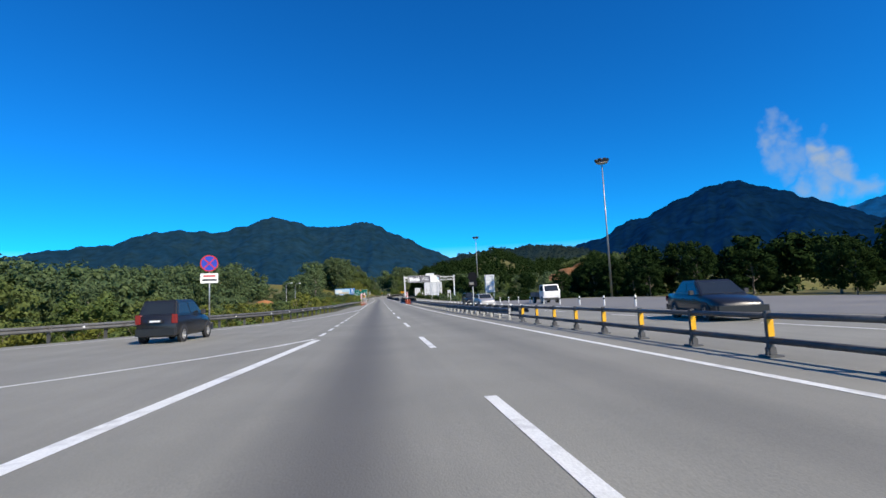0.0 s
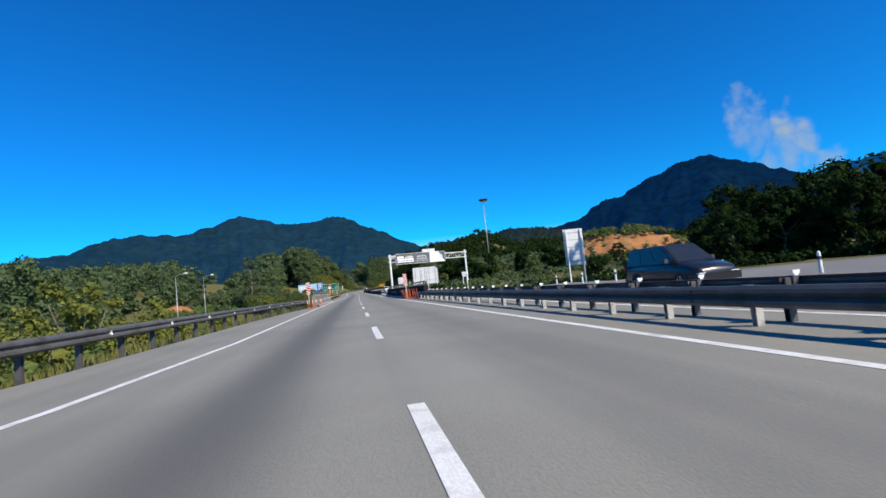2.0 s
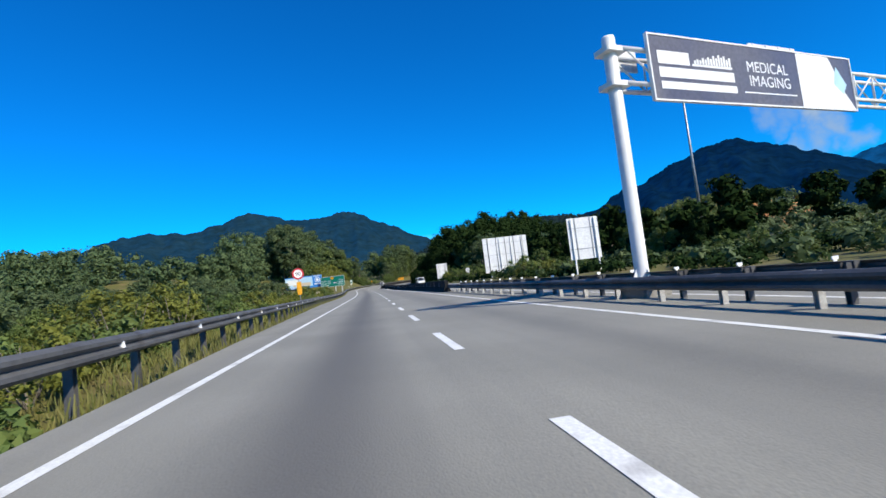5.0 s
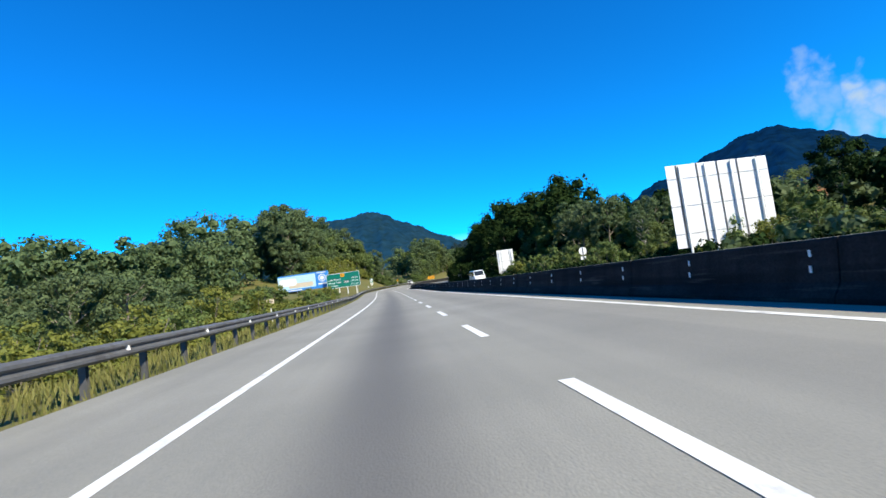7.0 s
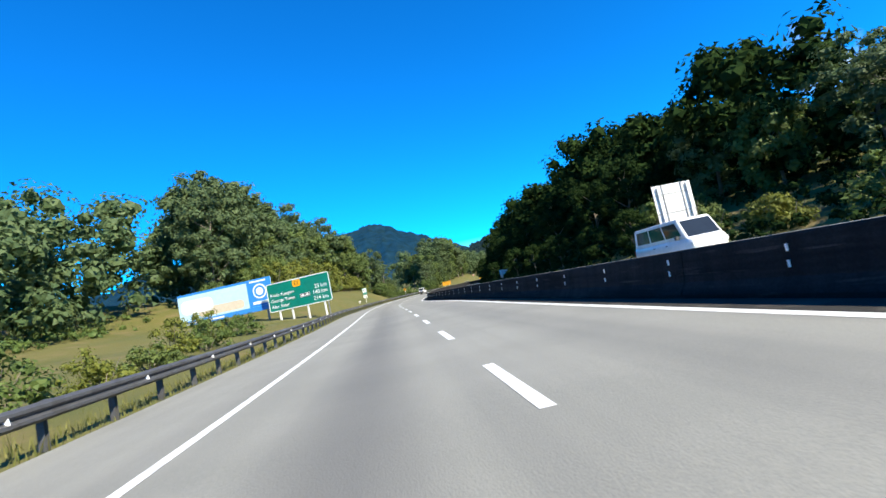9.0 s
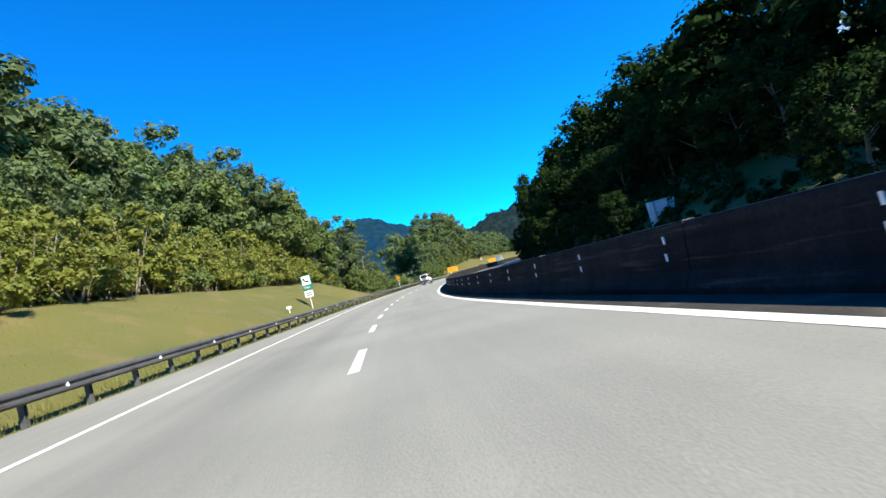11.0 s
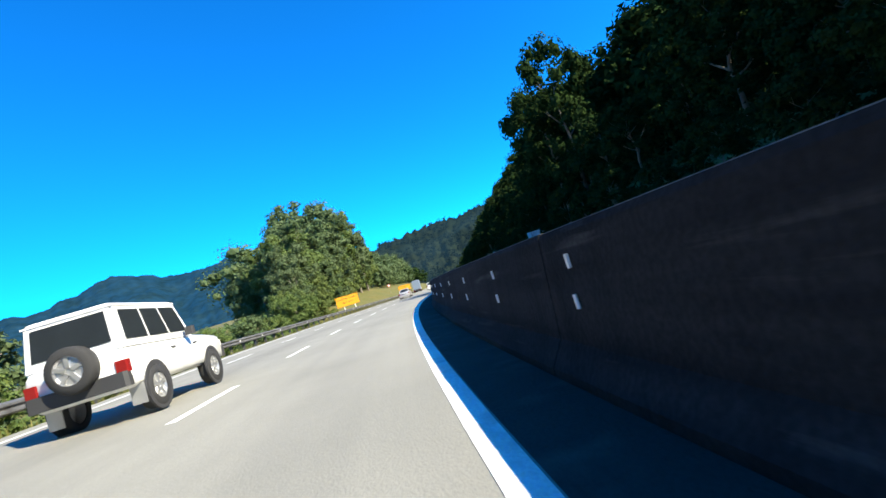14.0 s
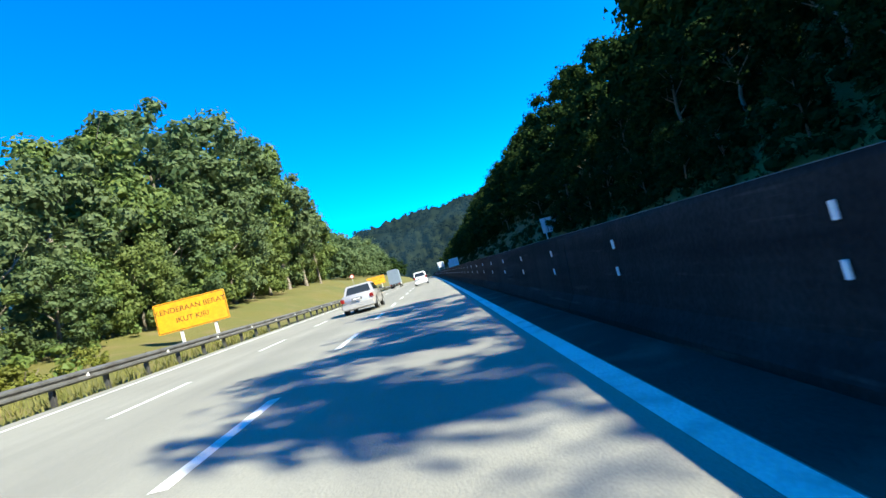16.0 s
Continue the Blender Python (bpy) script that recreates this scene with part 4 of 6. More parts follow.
KINDS["palm"] = [make_palm("young palm with long feathered fronds", sd) for sd in (81, 82)]
SIZE = dict(broad=1.0, full=0.8, dark=0.75, bare=0.62, column=0.95, bush=1.06, vine=0.95, palm=0.88)
used = set()


def plant(kind, s, u, scale=1.0, sink=0.0, which=None, tall=1.0):
    """Sets one plant with its foot on the ground."""
    protos = KINDS[kind]
    rng = np.random.default_rng(int(s * 100) + int(-u * 7919) % 99991)
    i = which if which is not None else int(rng.integers(len(protos)))
    ob = protos[i]
    scale *= SIZE[kind]
    p = RP(s, u, land(s, u) - 0.15 - sink)
    m = Matrix.Translation(p) @ Matrix.Rotation(float(rng.random() * 6.28), 4, "Z") @ Matrix.Diagonal((scale * float(rng.uniform(.92, 1.08)), scale * float(rng.uniform(.92, 1.08)), scale * tall * float(rng.uniform(.9, 1.1)), 1))
    if (kind, i) not in used:
        used.add((kind, i))
        ob.matrix_basis = m
        return ob
    return copy_thing(ob, m @ Matrix.Diagonal((1 / ob.scale.x, 1 / ob.scale.y, 1 / ob.scale.z, 1)))


def row(kinds, s0, s1, step, out, jitter, scale, side="left", sink=0.0):
    """Plants along the road; out: metres beyond the left rail, or u on the right."""
    rng = np.random.default_rng(int(s0 * 131 + s1 * 17 + out * 1009))
    s = s0
    while s < s1:
        k = kinds[int(rng.integers(len(kinds)))]
        d = out + float(rng.uniform(-jitter, jitter))
        ss = s + float(rng.uniform(-step, step)) * 0.35
        u = left_rail(ss) - d if side == "left" else d
        plant(k, ss, u, scale * float(rng.uniform(0.82, 1.2)), sink)
        s += step


# left of the slip road and the straight
row(["bush", "vine"], 12, 96, 3.4, 6, 1.6, 0.95)
row(["vine"], 14, 40, 3.6, 7.5, 1.0, 1.15)
row(["full"], 14, 44, 5, 11, 2, 0.72)
row(["broad", "full"], 6, 44, 4.2, 15, 3, 0.55)
row(["broad"], 0, 44, 5, 22, 3, 0.62)
row(["bush", "full"], 46, 100, 5, 14, 3, 0.45)
row(["full"], 104, 136, 6, 17, 3, 0.42)
row(["bush", "vine"], 134, 228, 2.5, 3.4, 0.7, 0.66)
row(["vine", "bush", "full"], 138, 228, 3.0, 7.0, 1.4, 0.42)
row(["vine", "bush"], 140, 228, 3.4, 10.5, 1.4, 0.7)
row(["full"], 140, 182, 4.6, 12, 2, 0.36)
plant("column", 153.6, -20.9, 1.0)
for s, u, sc in ((203.5, -10.2, 0.95), (206.5, -11.2, 0.8), (199, -10.8, 0.85), (215, -11.0, 0.7)):
    plant("palm", s, u, sc)
# on the grass bank
row(["vine", "vine", "bush"], 297, 350, 2.3, 9.0, 0.8, 1.15)
row(["vine"], 299, 350, 3.6, 10.6, 0.9, 1.6)
row(["full"], 297, 352, 4.2, 12.5, 1.0, 0.85)
row(["broad", "full"], 294, 352, 4.6, 17, 1.4, 1.06)
row(["broad"], 306, 354, 4.8, 23, 2.0, 1.42)
row(["full"], 318, 350, 4.6, 19, 1.5, 1.75)
plant("column", 364, -11, 1.02)
for s, u, sc in ((301, -26, 1.35), (308, -27, 1.55), (314, -28, 1.62), (320, -27, 1.45)):
    plant("broad", s, u, sc)
for s, u, sc in ((359, -13.8, 1.12), (361.5, -16.2, 1.15), (355, -19.5, 1.25), (367, -25, 1.2)):
    plant("broad", s, u, sc, which=1)
for s, u, sc in ((336, -18.5, 1.3), (330, -19.5, 1.2), (341, -19.5, 1.25), (343, -16.5, 1.15), (347.5, -13.5, 0.95), (351, -15.5, 0.9), (339, -14.5, 1.0)):
    plant("broad", s, u, sc)
plant("full", 354, -10.2, 0.65)
row(["full"], 288, 296, 4.0, 16, 2, 0.7)
row(["bush", "vine"], 228, 256, 3.0, 4.6, 1.2, 0.62)
plant("bush", 262, -11.5, 0.6)
plant("bush", 266, -13.5, 0.55)
row(["full", "vine"], 348, 360, 3.6, 6.5, 1.4, 0.6)
# low growth where the land falls away in the bend
row(["bush", "full"], 352, 404, 2.8, 3.4, 0.9, 0.45, sink=0.5)
row(["full"], 360, 404, 6, 9, 2, 0.42, sink=0.8)
row(["full"], 362, 371, 2.6, 5.2, 1.0, 0.78)
row(["full"], 366, 384, 3.0, 9.0, 1.4, 0.85)
row(["full", "full"], 364, 376, 4.0, 11.5, 1.4, 1.1)
# the wooded knoll past the bend
row(["bush", "full"], 404, 431, 2.8, 4.2, 0.9, 0.5)
row(["full"], 419, 432, 3.4, 7.5, 1.2, 0.6)
row(["full"], 430, 450, 2.8, 9.8, 1.0, 0.78)
row(["full"], 446, 522, 4.2, 14.5, 1.2, 1.15)
row(["broad", "full"], 462, 514, 4.8, 21, 2.0, 1.2)
row(["broad"], 472, 510, 6, 27, 3, 1.3)
row(["broad", "full"], 471, 510, 4.2, 18, 1.2, 1.3)
for kind, s, u, sc in (("broad", 440, -19.5, 1.0), ("broad", 446, -20.5, 1.15), ("broad", 452, -21, 1.45), ("broad", 459, -22, 1.68), ("broad", 466, -23, 1.85), ("broad", 474, -22.5, 1.8), ("broad", 481, -21, 1.75), ("broad", 489, -20.2, 1.65), ("broad", 498, -19.6, 1.45), ("broad", 507, -19, 1.25),
                       ("full", 443, -17, 0.85), ("full", 449, -17.3, 1.1), ("full", 455, -17.6, 1.3), ("full", 461, -18, 1.4), ("full", 468, -18.6, 1.45), ("full", 477, -19.4, 1.4)):
    plant(kind, s, u, sc)
# right: beyond the apron
row(["dark"], 8, 60, 8, 46, 4, 0.72, "right")
row(["dark"], 60, 88, 6, 44, 3, 0.62, "right")
row(["dark"], 88, 106, 4.5, 43, 2, 0.82, "right")
row(["dark"], 90, 110, 5, 36, 2, 0.5, "right")
row(["dark", "bush"], 92, 110, 5, 29, 2, 0.38, "right")
plant("bare", 89.4, 46.1, 0.86)
for s, u, sc in ((86, 42, 0.72), (93, 45, 0.8), (98, 48, 0.9), (101, 44, 0.95), (104.5, 47.5, 1.1), (107.5, 45.5, 1.0), (108, 50, 1.15), (110, 54, 1.1), (102, 53, 1.1), (84, 47, 0.66), (80, 43, 0.62), (79.5, 51.9, 1.0), (70, 49, 0.9)):
    plant("dark", s, u, sc)
row(["bush"], 108, 172, 4, 29, 5, 0.6, "right")
row(["bush"], 132, 200, 4.5, 23, 2.0, 0.5, "right")
row(["full", "dark"], 128, 176, 6, 52, 5, 0.42, "right")
plant("full", 158, 40, 0.6)
plant("full", 176, 36, 0.62)
row(["dark", "full"], 168, 262, 7, 31, 4, 0.52, "right")
row(["bush"], 176, 270, 3.6, 21, 2, 0.9, "right")
# right: the wooded slope
row(["dark"], 224, 268, 6, 39, 4, 0.66, "right")
for kind, s, u, sc in (("full", 221, 30, 0.7), ("full", 230, 32, 0.8), ("full", 237, 29, 0.9), ("broad", 241, 27, 0.6), ("full", 247, 28, 0.95), ("broad", 252, 31, 0.72), ("full", 257, 28, 1.0), ("full", 262, 27, 1.0), ("full", 266, 31, 1.0)):
    plant(kind, s, u, sc)
for s, u, sc in ((225.5, 27.5, 0.62), (228.5, 29.5, 0.68), (222.5, 25.5, 0.5)):
    plant("bare", s, u, sc)
row(["dark"], 268, 320, 4.6, 22.8, 1.6, 0.66, "right")
row(["dark"], 320, 420, 4.6, 22.4, 1.6, 0.76, "right")
row(["dark"], 262, 296, 6.0, 17.6, 0.8, 0.42, "right")
row(["dark"], 313, 412, 6.0, 17.6, 0.8, 0.42, "right")
row(["dark"], 421, 466, 4.2, 18.0, 0.6, 0.4, "right")
row(["dark"], 448, 520, 7, 21.9, 1.6, 0.72, "right")
for s, u, sc in ((422, 21.8, 0.9), (430, 22.2, 0.86), (437, 22.2, 0.84), (443, 22.0, 0.8)):
    plant("dark", s, u, sc)
for s, u in ((405.5, 21.2), (412, 20.8), (418, 21.2)):
    plant("dark", s, u, 1.1, which=1, tall=1.32)
for kind, protos in KINDS.items():
    for i, ob in enumerate(protos):
        if (kind, i) not in used:
            plant(kind, 640, -40 - 6 * i, 1.0, which=i)


def woodland(name, label, rows_of, mat, seed, per=72, size=0.36):
    """The rows of trees behind the first ones, past counting."""
    r = np.random.default_rng(seed)
    cs, rs = [], []
    for s0, s1, step, u, jit, h in rows_of:
        for s in np.arange(s0, s1, step):
            ss, uu = s + r.uniform(-2, 2), u + r.uniform(-jit, jit)
            p = RP(ss, uu, land(ss, uu))
            hh = h * r.uniform(0.75, 1.2)
            for q in range(20):
                z = r.uniform(0.12, 0.92)
                w = hh * 0.36 * math.sin(math.pi * min(1, z * 0.85 + 0.15)) ** 0.7 * r.uniform(0.1, 1) ** 0.5
                a = r.uniform(0, 6.28)
                cs.append((p.x + w * math.cos(a), p.y + w * math.sin(a), p.z + hh * z))
                rs.append(hh * 0.18 * r.uniform(0.6, 1.2))
    ob = new(name, leaves_mesh(name, leaf_cloud(cs, rs, per, size, seed), mat))
    return tagged(ob, label, "woods", "", "stuff")


woodland("woodland_left", "mixed green woodland behind the roadside trees", [(44, 150, 5, -48, 7, 10), (50, 140, 5, -36, 5, 7), (40, 150, 6, -62, 5, 11), (150, 235, 6, -52, 6, 6.5), (90, 262, 7, -70, 8, 9), (236, 262, 6, -40, 4, 10), (262, 350, 6, -38, 4, 15), (474, 560, 6, -44, 4, 19), (540, 700, 7, -28, 6, 15), (530, 640, 8, -21, 3, 13), (250, 292, 4, -42, 3, 9)], M["leaf_blue"], 21)
woodland("thicket_left", "fine-leaved green thicket behind the roadside bushes", [(150, 236, 4, -27, 3, 3.6), (196, 232, 4, -21, 3, 2.6), (180, 250, 4, -36, 4, 4.6), (168, 240, 6, -33, 4, 4.4)], M["leaf_blue"], 23, 60, 0.14)
woodland("woodland_right", "woodland up the slope with shade put into its leaf colour", [(0, 100, 7, 56, 5, 10), (172, 206, 7, 52, 6, 6), (262, 420, 6, 38, 3, 12), (410, 680, 6, 40, 4, 13), (256, 420, 5, 28.6, 2, 11.8), (420, 640, 6, 29, 3, 11), (520, 640, 6, 21, 1.5, 10), (168, 262, 6, 34, 4, 6)], M["leaf_shade"], 22)


def far_woods(name, label, spots, per, size, mat, seed):
    """Woods too far off to count: crowns of coarse leaf clumps on the land."""
    r = np.random.default_rng(seed)
    cs, rs = [], []
    for s0, s1, u0, u1, k, h in spots:
        for _ in range(k):
            s, u = r.uniform(s0, s1), r.uniform(u0, u1)
            p = RP(s, u, land(s, u))
            hh = h * r.uniform(0.6, 1.15)
            for q in range(3):
                cs.append((p.x + r.uniform(-2, 2), p.y + r.uniform(-2, 2), p.z + hh * (0.35 + 0.25 * q)))
                rs.append(h * 0.28 * r.uniform(0.7, 1.2))
    ob = new(name, leaves_mesh(name, leaf_cloud(cs, rs, per, size, seed), mat))
    return tagged(ob, label, "woods", "", "stuff")


far_woods("far_woods_left", "far green woods on the plain", [(60, 340, -150, -75, 460, 11), (200, 350, -260, -120, 200, 11), (350, 620, -170, -70, 200, 7), (620, 900, -120, -50, 130, 11)], 40, 0.6, M["leaf_blue"], 3)
far_woods("far_woods_right", "far woods on the slopes", [(300, 430, 50, 84, 170, 8), (420, 900, 48, 130, 330, 12), (340, 430, 84, 215, 260, 9), (400, 700, 110, 215, 240, 10), (640, 1000, 18, 60, 160, 13), (640, 1200, -50, -16, 180, 13), (-100, 110, 66, 130, 130, 10)], 40, 0.6, M["leaf_shade"], 4)
far_woods("far_woods_ridge", "green woods on the low ridge across the motorway", [(196, 262, 38, 74, 130, 5.5), (258, 335, 44, 112, 300, 6)], 40, 0.42, M["leaf_blue"], 6)


def hill_crowns(name, label, hill, count, seed):
    """Tree crowns all over a far hill."""
    r = np.random.default_rng(seed)
    co = np.empty(len(hill.data.vertices) * 3)
    hill.data.vertices.foreach_get("co", co)
    pts = co.reshape(-1, 3)
    pts = pts[pts[:, 2] > 6]
    pts = pts[r.integers(0, len(pts), count)] + r.normal(size=(count, 3)) * np.array([2, 2, 0.5])
    # the crowns take over the hill's emitted haze
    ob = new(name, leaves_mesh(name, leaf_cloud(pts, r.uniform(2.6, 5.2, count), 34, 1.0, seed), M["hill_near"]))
    return tagged(ob, label, "woods", "", "stuff")


hill_crowns("far_woods_hill", "hazy tree crowns on the hill ahead", hill_ahead, 2200, 8)


def undergrowth(name, label, spots, mat, seed, size=0.2):
    """Low tangled growth that hides the soil between the trees."""
    r = np.random.default_rng(seed)
    cs, rs = [], []
    for s0, s1, side, d0, d1, area, h in spots:
        for _ in range(int((s1 - s0) * (d1 - d0) / area)):
            s, d = r.uniform(s0, s1), r.uniform(d0, d1)
            u = left_rail(s) - d if side == "left" else d
            p = RP(s, u, land(s, u))
            cs.append((p.x, p.y, p.z + h * r.uniform(0.1, 0.8)))
            rs.append(h * r.uniform(0.5, 1.1))
    ob = new(name, leaves_mesh(name, leaf_cloud(cs, rs, 40, size * 0.6, seed, core=0.4), mat))
    return tagged(ob, label, "undergrowth", "", "stuff")


undergrowth("undergrowth_right", "tangled undergrowth on the slope with shade put into its colour", [(84, 112, "right", 20.5, 46, 2.6, 0.9), (78, 100, "right", 38, 50, 2.6, 1.3), (150, 262, "right", 16.6, 40, 2.6, 0.8), (262, 292, "right", 16.4, 36, 2.4, 1.0), (292, 310, "right", 18.8, 36, 1.8, 1.0), (270, 316, "right", 15.9, 19.5, 0.8, 0.42), (310, 460, "right", 16.4, 30, 1.5, 1.0), (400, 470, "right", 17.3, 19.5, 0.9, 0.9), (310, 460, "right", 30, 38, 3.0, 1.2), (460, 640, "right", 16.4, 34, 3.6, 1.1)], M["leaf_shade"], 31, 0.26)
undergrowth("undergrowth_left", "green tangled undergrowth between the roadside bushes", [(8, 100, "left", 3.5, 26, 3.4, 0.75), (30, 136, "left", 26, 50, 7, 1.2), (100, 136, "left", 1.5, 26, 4, 0.9), (236, 292, "left", 24, 44, 4, 1.0), (134, 236, "left", 2.0, 26, 2.4, 0.8), (140, 234, "left", 9, 34, 3.2, 1.1), (297, 352, "left", 9.5, 26, 3.0, 0.9), (352, 410, "left", 2.6, 14, 2.4, 0.7), (350, 440, "left", 14, 50, 5.0, 1.3), (404, 430, "left", 3.5, 12, 2.6, 0.8), (430, 446, "left", 8, 13, 2.6, 0.8), (446, 526, "left", 13.5, 24, 3.4, 0.9)], M["leaf"], 32)
undergrowth("scrub_right", "green scrub on the rough land across the motorway", [(100, 200, "right", 17, 60, 9, 1.0), (108, 200, "right", 60, 110, 9, 1.3), (190, 330, "right", 50, 200, 13, 1.6)], M["leaf_blue"], 33, 0.45)


def grass_tufts():
    r = np.random.default_rng(9)
    quads = []
    def blades(k, s0, s1, d0, d1, h):
        for _ in range(k):
            s, d = r.uniform(s0, s1), r.uniform(d0, d1)
            u = left_rail(s) - d
            p = np.array(RP(s, u, land(s, u)))
            a = r.uniform(0, 6.28)
            w = np.array([math.cos(a), math.sin(a), 0]) * h * r.uniform(0.035, 0.09)
            tip = np.array([r.normal() * 0.25, r.normal() * 0.25, 1]) * h * r.uniform(0.5, 1.3)
            quads.append([p - w, p + w, p + tip + w * 0.25, p + tip - w * 0.25])
    blades(15000, 134, 235, -0.3, 3.2, 0.3)
    blades(12000, 235, 352, -0.2, 1.0, 0.17)
    blades(16000, 235, 352, 1.0, 9.0, 0.1)
    blades(7000, 350, 440, -0.3, 2.6, 0.3)
    blades(4000, 40, 100, 0.2, 4.0, 0.3)
    ob = new("grass_tufts", leaves_mesh("grass_tufts", np.array(quads).reshape(-1, 3), M["blade"], 4))
    tagged(ob, "rough dry grass along the verge", "grass", "", "stuff")


grass_tufts()

# ---- signs, posts and the gantry ----
def tube_part(name, owner, a, b, r, mat, label="", k=10, r1=None):
    return part(name, Shape().tube(a, b, r, r if r1 is None else r1, k), mat, owner, label, smooth=True)


def disc(r, y0, y1, z, k=32):
    return Shape().lathe([(0.001, y0), (r, y0), (r, y1), (0.001, y1)], k, "Y", Matrix.Translation((0, 0, z)))


def ring(r0, r1, y0, y1, z, k=32):
    return Shape().lathe([(r0, y0), (r1, y0), (r1, y1), (r0, y1), (r0, y0)], k, "Y", Matrix.Translation((0, 0, z)))


def panel(x0, x1, z0, z1, y0=-0.02, y1=0.02, r=0.0):
    """A flat board that faces along -y, with rounded corners."""
    if not r:
        return Shape().box(x0, x1, y0, y1, z0, z1)
    pts = []
    for cx, cz, a in ((x1 - r, z1 - r, 0), (x0 + r, z1 - r, 90), (x0 + r, z0 + r, 180), (x1 - r, z0 + r, 270)):
        pts += [(cx + r * math.cos(radians(a + t)), cz + r * math.sin(radians(a + t))) for t in (0, 30, 60, 90)]
    k = len(pts)
    return Shape().add([(x, y0, z) for x, z in pts] + [(x, y1, z) for x, z in pts], [tuple(range(k)), tuple(range(2 * k - 1, k - 1, -1))] + [(i, (i + 1) % k, k + (i + 1) % k, k + i) for i in range(k)])


def bars(owner, mat, rows, y, name="lettering"):
    """Writing that cannot be read: plain bars (x0, x1, z0, z1)."""
    for x0, x1, z0, z1 in rows:
        part(name, Shape().box(x0, x1, y - 0.004, y, z0, z1), mat, owner)


def on_land(s, u, turn=0.0):
    return place(s, u, land(s, u) if (u < left_rail(s) or u > 15.6) else 0.0, turn)


# no-stopping sign by the slip lane
t = thing("no_stopping_sign", "round blue and red no-stopping sign over a white plate", "road sign", place(29.1, -10.85, 0.25, 12))
tube_part("pole", t, (0, 0.05, -0.5), (0, 0.05, 4.0), 0.04, M["galvanised"])
f = part("disc", disc(0.46, -0.02, 0.02, 3.55), M["blue"], t, "blue disc")
part("rim", ring(0.41, 0.47, -0.03, -0.022, 3.55), M["red"], f, "red rim")
cross = Shape()
for sg in (-1, 1):
    cross.box(-0.41, 0.41, -0.03, -0.024, -0.03, 0.03, Matrix.Translation((0, 0, 3.55)) @ Matrix.Rotation(radians(45 * sg), 4, "Y"))
part("cross", cross, M["red"], f, "red cross")
f = part("plate", panel(-0.46, 0.46, 2.42, 2.98, r=0.04), M["white"], t, "white plate")
bars(f, M["red"], [(-0.3, 0.32, 2.78, 2.87)], -0.021)
bars(f, M["black"], [(-0.36, 0.38, 2.55, 2.65)], -0.021)

# hazard boards at the bridge ends
def hazard_board(s, u, flip, label, tilt=0.0):
    t = thing("hazard_board", label, "road sign", place(s, u) @ Matrix.Rotation(radians(tilt), 4, "Y"), "hazard boards at the bridge")
    tube_part("pole", t, (0, 0.06, -0.1), (0, 0.06, 2.4), 0.035, M["post_white"])
    b = part("board", panel(-0.17, 0.17, 1.28, 2.40, r=0.01), M["white"], t)
    for k in range(5):
        z = 1.34 + k * 0.235
        pts = [(-0.17, z + 0.10 * flip), (0.17, z - 0.10 * flip), (0.17, z + 0.135 - 0.10 * flip), (-0.17, z + 0.135 + 0.10 * flip)]
        pts = [(x, max(1.281, min(2.399, zz))) for x, zz in pts]
        part("stripe", Shape().add([(x, -0.024, zz) for x, zz in pts] + [(x, -0.021, zz) for x, zz in pts], [(0, 1, 2, 3), (7, 6, 5, 4), (0, 4, 5, 1), (1, 5, 6, 2), (2, 6, 7, 3), (3, 7, 4, 0)]), M["red"], b, "red slanting stripe")


hazard_board(99.0, -4.75, 1, "red and white striped hazard board before the bridge parapet")
hazard_board(99.2, 4.5, -1, "red and white striped hazard board leaning before the median parapet", -2)

# flexible bollards
def bollard(s, u, lean, h=0.78, slim=0.8, bands=True):
    t = thing("bollard", "orange plastic bollard with worn white bands", "bollard", place(s, u) @ Matrix.Rotation(radians(lean), 4, "Y") @ Matrix.Diagonal((slim, slim, h / 0.78, 1)), "bollards by the bridge")
    part("base", Shape().lathe([(0.001, 0), (0.12, 0), (0.12, 0.02), (0.07, 0.05), (0.045, 0.06)], 14, "Z"), M["orange"], t, smooth=True)
    part("tube", Shape().lathe([(0.052, 0.05), (0.046, 0.4), (0.04, 0.75), (0.02, 0.78), (0.001, 0.78)], 14, "Z"), M["orange"], t, smooth=True)
    for z in (0.46, 0.62) if bands else ():
        part("band", Shape().lathe([(0.048, z), (0.0465, z + 0.07)], 14, "Z"), M["post_white"], t, "worn white band")


for i, (s, u) in enumerate(((97.0, -4.7), (97.7, -4.6), (99.0, -4.45), (100.6, -4.33), (101.5, -4.28), (103.6, -4.05), (104.5, -4.05))):
    bollard(s, u, (-2, 1, -1, 2, -1, 1, 0)[i])
for i, s in enumerate((91.9, 93.2, 94.5, 95.8, 96.6, 97.4, 98.2, 98.9, 99.7, 100.5, 101.2)):
    bollard(s, 4.62 - 0.045 * i, (-4, -6, -3, -5, -2, -4, -3, 1, -2, -1, 0)[i], 0.92, 0.62, False)

